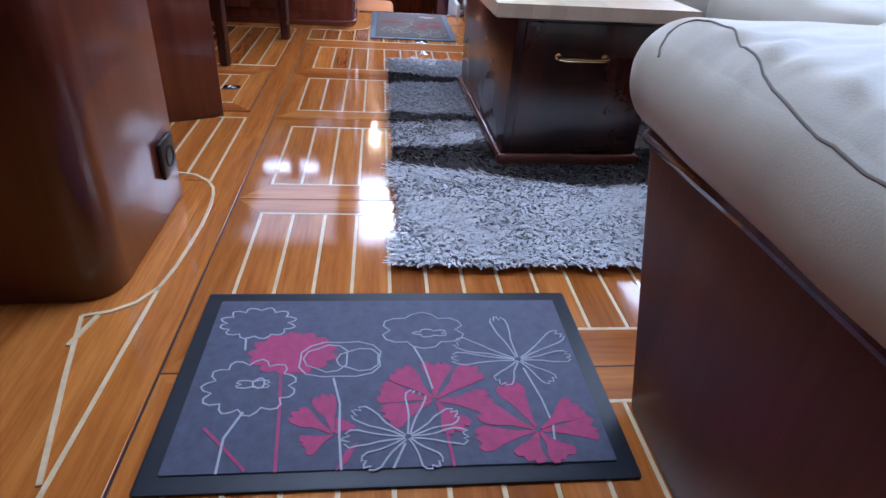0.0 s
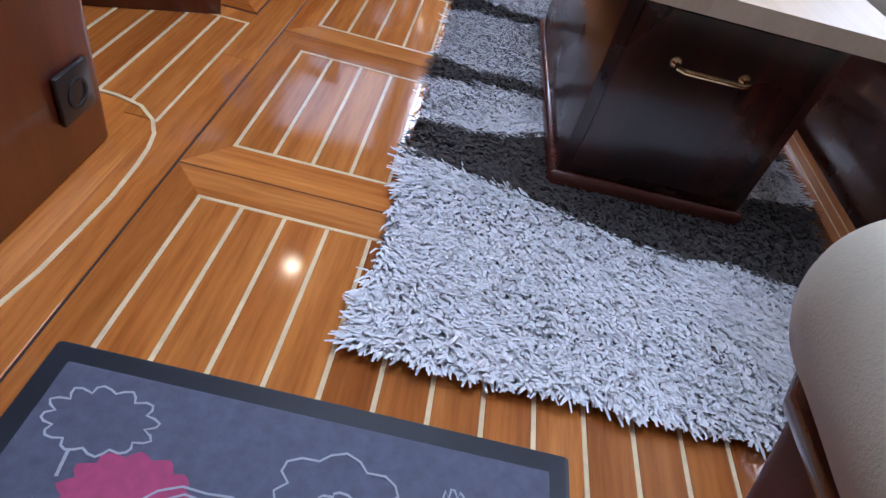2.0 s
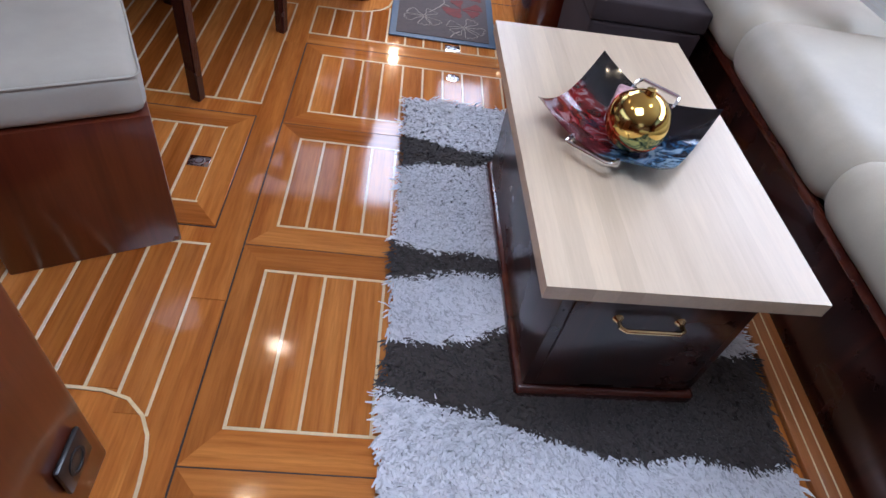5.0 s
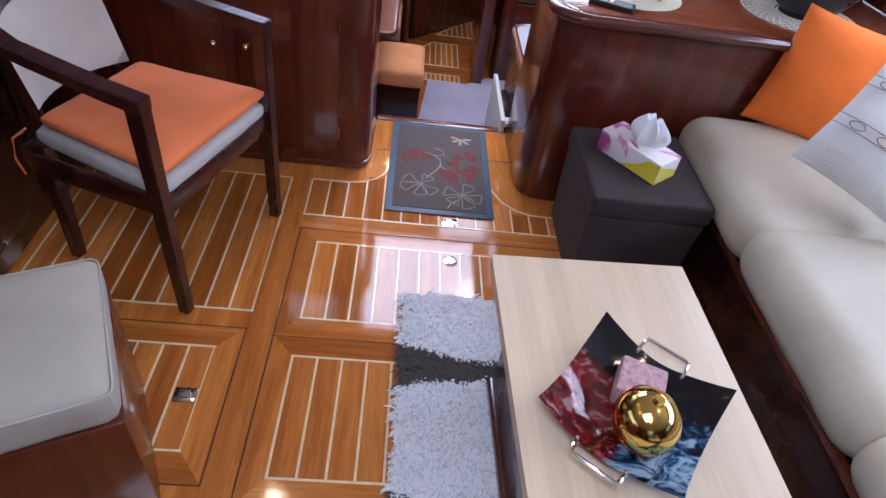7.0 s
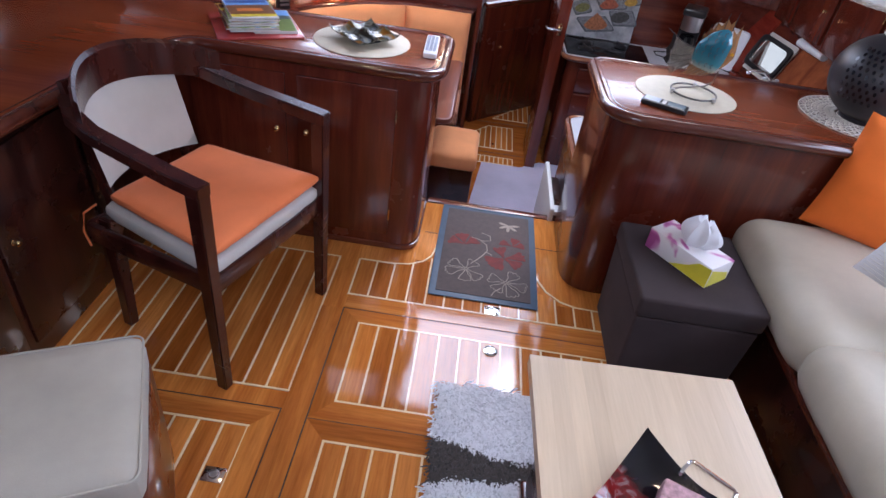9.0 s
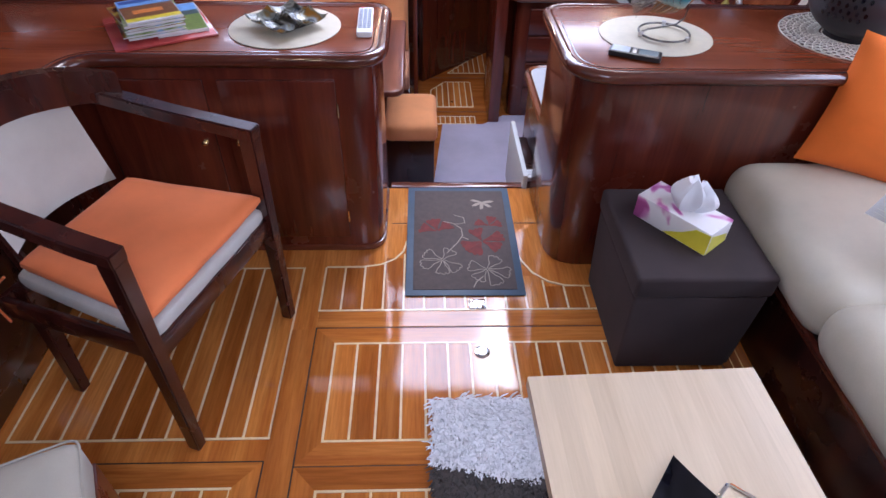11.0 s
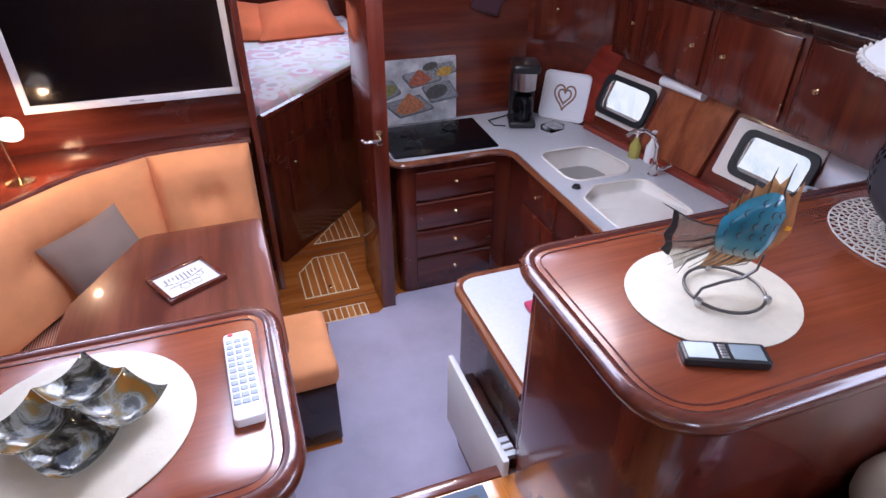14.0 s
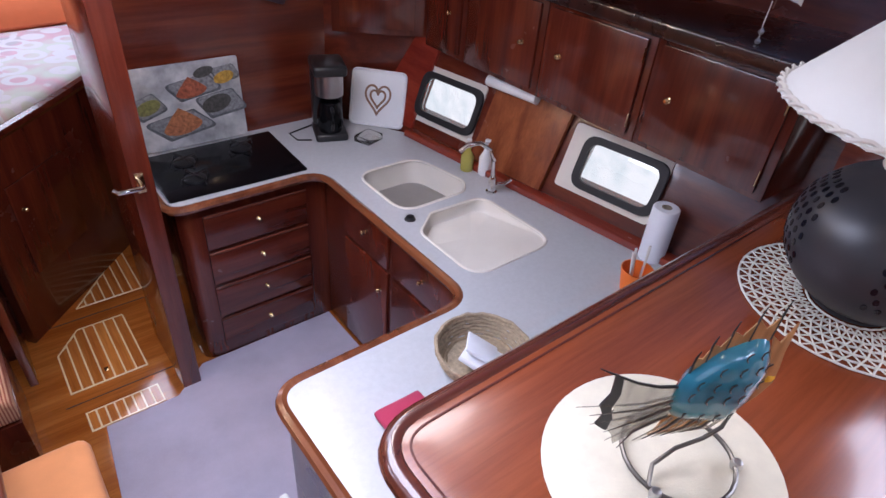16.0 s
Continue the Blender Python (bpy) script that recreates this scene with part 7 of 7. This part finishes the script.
def fish_body(nt, b):
    v = coords(nt, (1, 1, 1))
    sep = nt.nodes.new("ShaderNodeSeparateXYZ")
    nt.links.new(v, sep.inputs[0])
    n = noise_of(nt, v, 14, 3)
    add = nt.nodes.new("ShaderNodeMath")
    add.operation = "MULTIPLY_ADD"
    nt.links.new(n, add.inputs[0])
    add.inputs[1].default_value = 0.06
    nt.links.new(sep.outputs[1], add.inputs[2])
    col = ramp(nt, add.outputs[0], ((0.135, (0.42, 0.42, 0.32)), (0.165, (0.03, 0.20, 0.25)), (0.22, (0.015, 0.15, 0.22)), (0.30, (0.03, 0.24, 0.36))))
    nt.links.new(col, b.inputs["Base Color"])
    b.inputs["Roughness"].default_value = 0.18
    b.inputs["Coat Weight"].default_value = 0.6
    bump(nt, b, noise_of(nt, v, 90, 2), 0.15, 0.002)


def fin_mat(name, color, trans=0.75):
    def build(nt, b):
        v = coords(nt, (60, 6, 1))
        n = noise_of(nt, v, 1.0, 3)
        nt.links.new(ramp(nt, n, ((0.35, tuple(c * 0.7 for c in color)), (0.65, color))), b.inputs["Base Color"])
        b.inputs["Roughness"].default_value = 0.12
        b.inputs["Transmission Weight"].default_value = trans
        b.inputs["IOR"].default_value = 1.15
    return mat(name, build)


blue_glass, fin_glass, amber_glass = mat("blue_fish_glass", fish_body), fin_mat("smoky_fin_glass", (0.72, 0.70, 0.64)), fin_mat("amber_fin_glass", (0.80, 0.46, 0.22), 0.6)


def puffed(outline, thick, steps=6):
    """A flat shape swollen towards its middle on both sides."""
    bm = bmesh.new()
    cx, cy = sum(p[0] for p in outline) / len(outline), sum(p[1] for p in outline) / len(outline)
    k = len(outline)
    for s in (1, -1):
        prev = None
        for i in range(steps):
            f = 1 - i / steps
            ring = [bm.verts.new((cx + (x - cx) * f, cy + (y - cy) * f, s * thick * math.sqrt(1 - f * f))) for x, y in outline]
            if prev:
                for j in range(k):
                    bm.faces.new((prev[j], prev[(j + 1) % k], ring[(j + 1) % k], ring[j]))
            prev = ring
        tip = bm.verts.new((cx, cy, s * thick))
        for j in range(k):
            bm.faces.new((prev[j], prev[(j + 1) % k], tip))
    bmesh.ops.remove_doubles(bm, verts=bm.verts[:], dist=1e-5)
    return bm


fm = pose(0, 0, 0, 90, 0, 0)  # x: towards the head side, y: up, z: towards the aft side
body_line = rounded([(0.052, 0.292), (-0.012, 0.258), (-0.052, 0.205), (-0.060, 0.15), (-0.045, 0.112), (0.045, 0.10), (0.068, 0.15), (0.077, 0.225)], [0.03, 0.05, 0.05, 0.04, 0.025, 0.02, 0.05, 0.05], 4)
part("body", puffed(body_line, 0.026), blue_glass, fi, "blue glass fish body", at=fm)
for row, (y, xs) in enumerate(((0.262, (0.02, 0.045)), (0.235, (-0.012, 0.018, 0.045, 0.062)), (0.205, (-0.035, -0.012, 0.012, 0.036, 0.058)), (0.178, (-0.04, -0.015, 0.012, 0.036)), (0.135, (-0.035, -0.012, 0.012, 0.035)))):
    for x in xs:
        q = max(0.0, 1 - ((x - 0.012) / 0.068) ** 2 - ((y - 0.19) / 0.105) ** 2)
        z = 0.026 * math.sqrt(min(1, q * 0.9 + 0.08)) + 0.0015
        part("scale_mark", tube([(x + 0.004, y + 0.008, z), (x - 0.003, y + 0.004, z + 0.001), (x - 0.004, y - 0.003, z + 0.001), (x, y - 0.009, z)], 0.0013, 4), black_plastic, fi, "black scale mark", at=fm)
backs = ((-0.045, 0.222), (-0.028, 0.245), (-0.006, 0.265), (0.024, 0.284), (0.056, 0.288))
for i, (x, y) in enumerate(backs):
    ln = 0.034 + 0.007 * i
    part("back_spine", tube([(x, y - 0.01, 0), (x + 0.001, y + ln * 0.6, 0), (x + 0.004, y + ln, 0)], 0.0021, 5, taper=[1, 0.8, 0.3]), black_plastic, fi, "dark fin spine", at=fm)
    if i < 4:
        x2, y2 = backs[i + 1]
        part("back_fin", prism([(x, y - 0.012), (x2, y2 - 0.012), (x2 + 0.002, y2 + ln * 0.65), ((x + x2) / 2 + 0.002, (y + y2) / 2 + ln * 0.22), (x + 0.002, y + ln * 0.6)], -0.001, 0.001), amber_glass, fi, "amber fin membrane", at=fm)
part("front_fin", prism([(0.060, 0.125), (0.084, 0.155), (0.098, 0.185), (0.096, 0.215), (0.090, 0.25), (0.088, 0.31), (0.075, 0.27), (0.058, 0.285), (0.077, 0.225), (0.068, 0.155)], -0.0012, 0.0012), amber_glass, fi, "amber glass front edge", at=fm)
part("mouth", puffed([(0.080, 0.188), (0.094, 0.190), (0.097, 0.200), (0.084, 0.202)], 0.006, 3), plain("yellow_glass", (0.8, 0.42, 0.03), 0.2), fi, "yellow mouth", at=fm)
part("tail_fin", prism([(-0.055, 0.182), (-0.085, 0.183), (-0.12, 0.195), (-0.145, 0.206), (-0.150, 0.165), (-0.143, 0.135), (-0.148, 0.095), (-0.132, 0.075), (-0.125, 0.052), (-0.105, 0.07), (-0.055, 0.112)], -0.0012, 0.0012), fin_glass, fi, "clear smoky tail fin", at=fm)
part("tail_edge", prism([(-0.158, 0.214), (-0.145, 0.204), (-0.141, 0.170), (-0.148, 0.140), (-0.141, 0.115), (-0.145, 0.088), (-0.152, 0.092), (-0.166, 0.104), (-0.158, 0.122), (-0.168, 0.146), (-0.156, 0.172)], -0.0022, 0.0022), black_plastic, fi, "black scalloped tail edge", at=fm)
part("tail_spine", tube([(-0.185, 0.226, 0), (-0.158, 0.212, 0), (-0.12, 0.193, 0), (-0.085, 0.183, 0), (-0.05, 0.182, 0)], 0.0024, 5, taper=[0.3, 0.8, 1, 1.1, 1.2]), black_plastic, fi, "black tail spine", at=fm)
for i in range(6):
    ex, ey = -0.205 + 0.016 * i + (0.01 if i % 2 else 0), 0.145 - 0.021 * i
    part("tail_ray", tube([(-0.052, 0.165 - 0.009 * i, 0.003), (-0.10, 0.15 - 0.013 * i, 0.004), (ex, ey, 0.001)], 0.0022, 5, taper=[1.2, 0.9, 0.25]), wire if i % 2 else fin_glass, fi, "clear glass tail ray", at=fm)
for i in range(7):
    x = -0.045 + i * 0.015
    part("lower_ray", tube([(x, 0.118, 0.006), (x - 0.02, 0.095, 0.008), (x - 0.05, 0.062 + 0.003 * i, 0.004)], 0.0024, 5, taper=[1.1, 0.9, 0.3]), wire if i % 2 else fin_glass, fi, "smoky lower ray", at=fm)
part("lower_fin", prism([(-0.055, 0.118), (0.05, 0.108), (0.02, 0.092), (-0.02, 0.078), (-0.07, 0.070), (-0.06, 0.09)], -0.0012, 0.0012), amber_glass, fi, "amber smoky lower fin", at=fm)


# tray on the coffee table
def tray_paint(nt, b):
    v = coords(nt, (1, 1, 1))
    sep = nt.nodes.new("ShaderNodeSeparateXYZ")
    nt.links.new(v, sep.inputs[0])
    n = noise_of(nt, v, 16, 4, 0.6, 1.5)
    blue = ramp(nt, n, ((0.44, (0.006, 0.012, 0.03)), (0.52, (0.04, 0.14, 0.28)), (0.6, (0.45, 0.62, 0.75))))
    red = ramp(nt, n, ((0.40, (0.10, 0.004, 0.004)), (0.55, (0.30, 0.01, 0.012)), (0.66, (0.5, 0.32, 0.34))))
    dark = ramp(nt, n, ((0.5, (0.006, 0.006, 0.01)), (0.7, (0.03, 0.03, 0.05))))
    m1 = nt.nodes.new("ShaderNodeMath")
    m1.operation = "MULTIPLY_ADD"
    nt.links.new(n, m1.inputs[0])
    m1.inputs[1].default_value = 0.12
    nt.links.new(sep.outputs[0], m1.inputs[2])
    side = ramp(nt, m1.outputs[0], ((0.0, (0, 0, 0)), (0.075, (0, 0, 0)), (0.085, (1, 1, 1))))
    low = mixc(nt, side, red, blue)
    s2 = ramp(nt, sep.outputs[1], ((0.05, (0, 0, 0)), (0.075, (1, 1, 1))))
    nt.links.new(mixc(nt, s2, low, dark), b.inputs["Base Color"])
    b.inputs["Roughness"].default_value, b.inputs["Coat Weight"].default_value = 0.1, 1.0


tr = thing("glass_tray", "square painted glass tray, red, black and blue, with handles", "tray", (0.516, 2.15, 0.516), -38.5)
TH = 0.172


def tray_z(u, v):
    """A dished sheet whose corners curl up and whose edges sag between them."""
    e = max(abs(u), abs(v))
    return 0.004 + 0.028 * max(0.0, (e - 0.4) / 0.6) ** 1.4 + 0.058 * (abs(u) * abs(v)) ** 1.8 + 0.003 * math.sin(5 * u + 2) * math.cos(4 * v)


bm = bmesh.new()
n = 24
g = [[bm.verts.new(((2 * i / n - 1) * TH, (2 * j / n - 1) * TH, tray_z(2 * i / n - 1, 2 * j / n - 1))) for j in range(n + 1)] for i in range(n + 1)]
for i in range(n):
    for j in range(n):
        bm.faces.new((g[i][j], g[i + 1][j], g[i + 1][j + 1], g[i][j + 1]))
bmesh.ops.solidify(bm, geom=bm.faces[:], thickness=0.004)
part("plate", bm, mat("painted_glass", tray_paint), tr)
for s in (1, -1):
    hd = part("handle", tube([(-0.06, -0.004, 0.0), (-0.06, 0.008, 0.012), (-0.055, 0.036, 0.016), (-0.048, 0.04, 0.016), (0.048, 0.04, 0.016), (0.055, 0.036, 0.016), (0.06, 0.008, 0.012), (0.06, -0.004, 0.0)], 0.0055, 8), chrome, tr, "silver bow handle", at=pose(0, s * TH * 0.985, 0.030, 0, 0, 0 if s > 0 else 180))
    for k in (-1, 1):
        part("stud", lathe([(0, -0.006), (0.008, -0.006), (0.008, 0.006), (0.004, 0.012), (0, 0.012)], 12), chrome, hd, at=(k * 0.06, -0.004, 0))
cd = thing("candle", "rough pink square candle on the glass tray", "candle", (0.545, 2.205, 0.5235), -24)
part("wax", box(-0.056, 0.056, -0.056, 0.056, 0, 0.06, 0.008), plain("pink_rough_wax", (0.42, 0.25, 0.27), 0.7, var=0.4, scale=70, bumps=0.8, bscale=150), cd)
gb = thing("gold_ball", "shiny gold glass ball on the glass tray", "ornament", (0.513, 2.083, 0.60))
bm = bmesh.new()
bmesh.ops.create_uvsphere(bm, u_segments=36, v_segments=22, radius=0.075)
part("ball", bm, gold, gb)
part("cap", lathe([(0.0, 0.088), (0.011, 0.086), (0.014, 0.074), (0, 0.071)], 12), gold, gb)
part("ribbon_band", tube([(0.0755 * math.cos(k * math.pi / 14), 0.0755 * math.sin(k * math.pi / 14), 0) for k in range(28)], 0.0016, 5, True), plain("red_gold", (0.5, 0.08, 0.05), 0.2, 1.0), gb, at=pose(0, 0, 0, 30, 10, 0))

# ceiling spots
for x, y, z in ((-0.63, 3.02, 1.99), (-0.61, 2.05, 1.99), (0.95, 2.06, 1.99), (1.12, 5.80, 1.65), (-0.10, 6.10, 1.65)):
    cs = thing("ceiling_spot", "small round lit ceiling spot in a chrome ring", "lamp", (x, y, z), group="ceiling spots")
    part("ring", lathe([(0.034, 0.01), (0.05, 0.01), (0.05, 0.0), (0.042, -0.006), (0.034, 0.0)], 24), chrome, cs)
    part("bulb", lathe([(0, 0.0), (0.034, 0.0), (0.034, 0.008), (0, 0.008)], 20), bulb_glow, cs, "lit bulb")
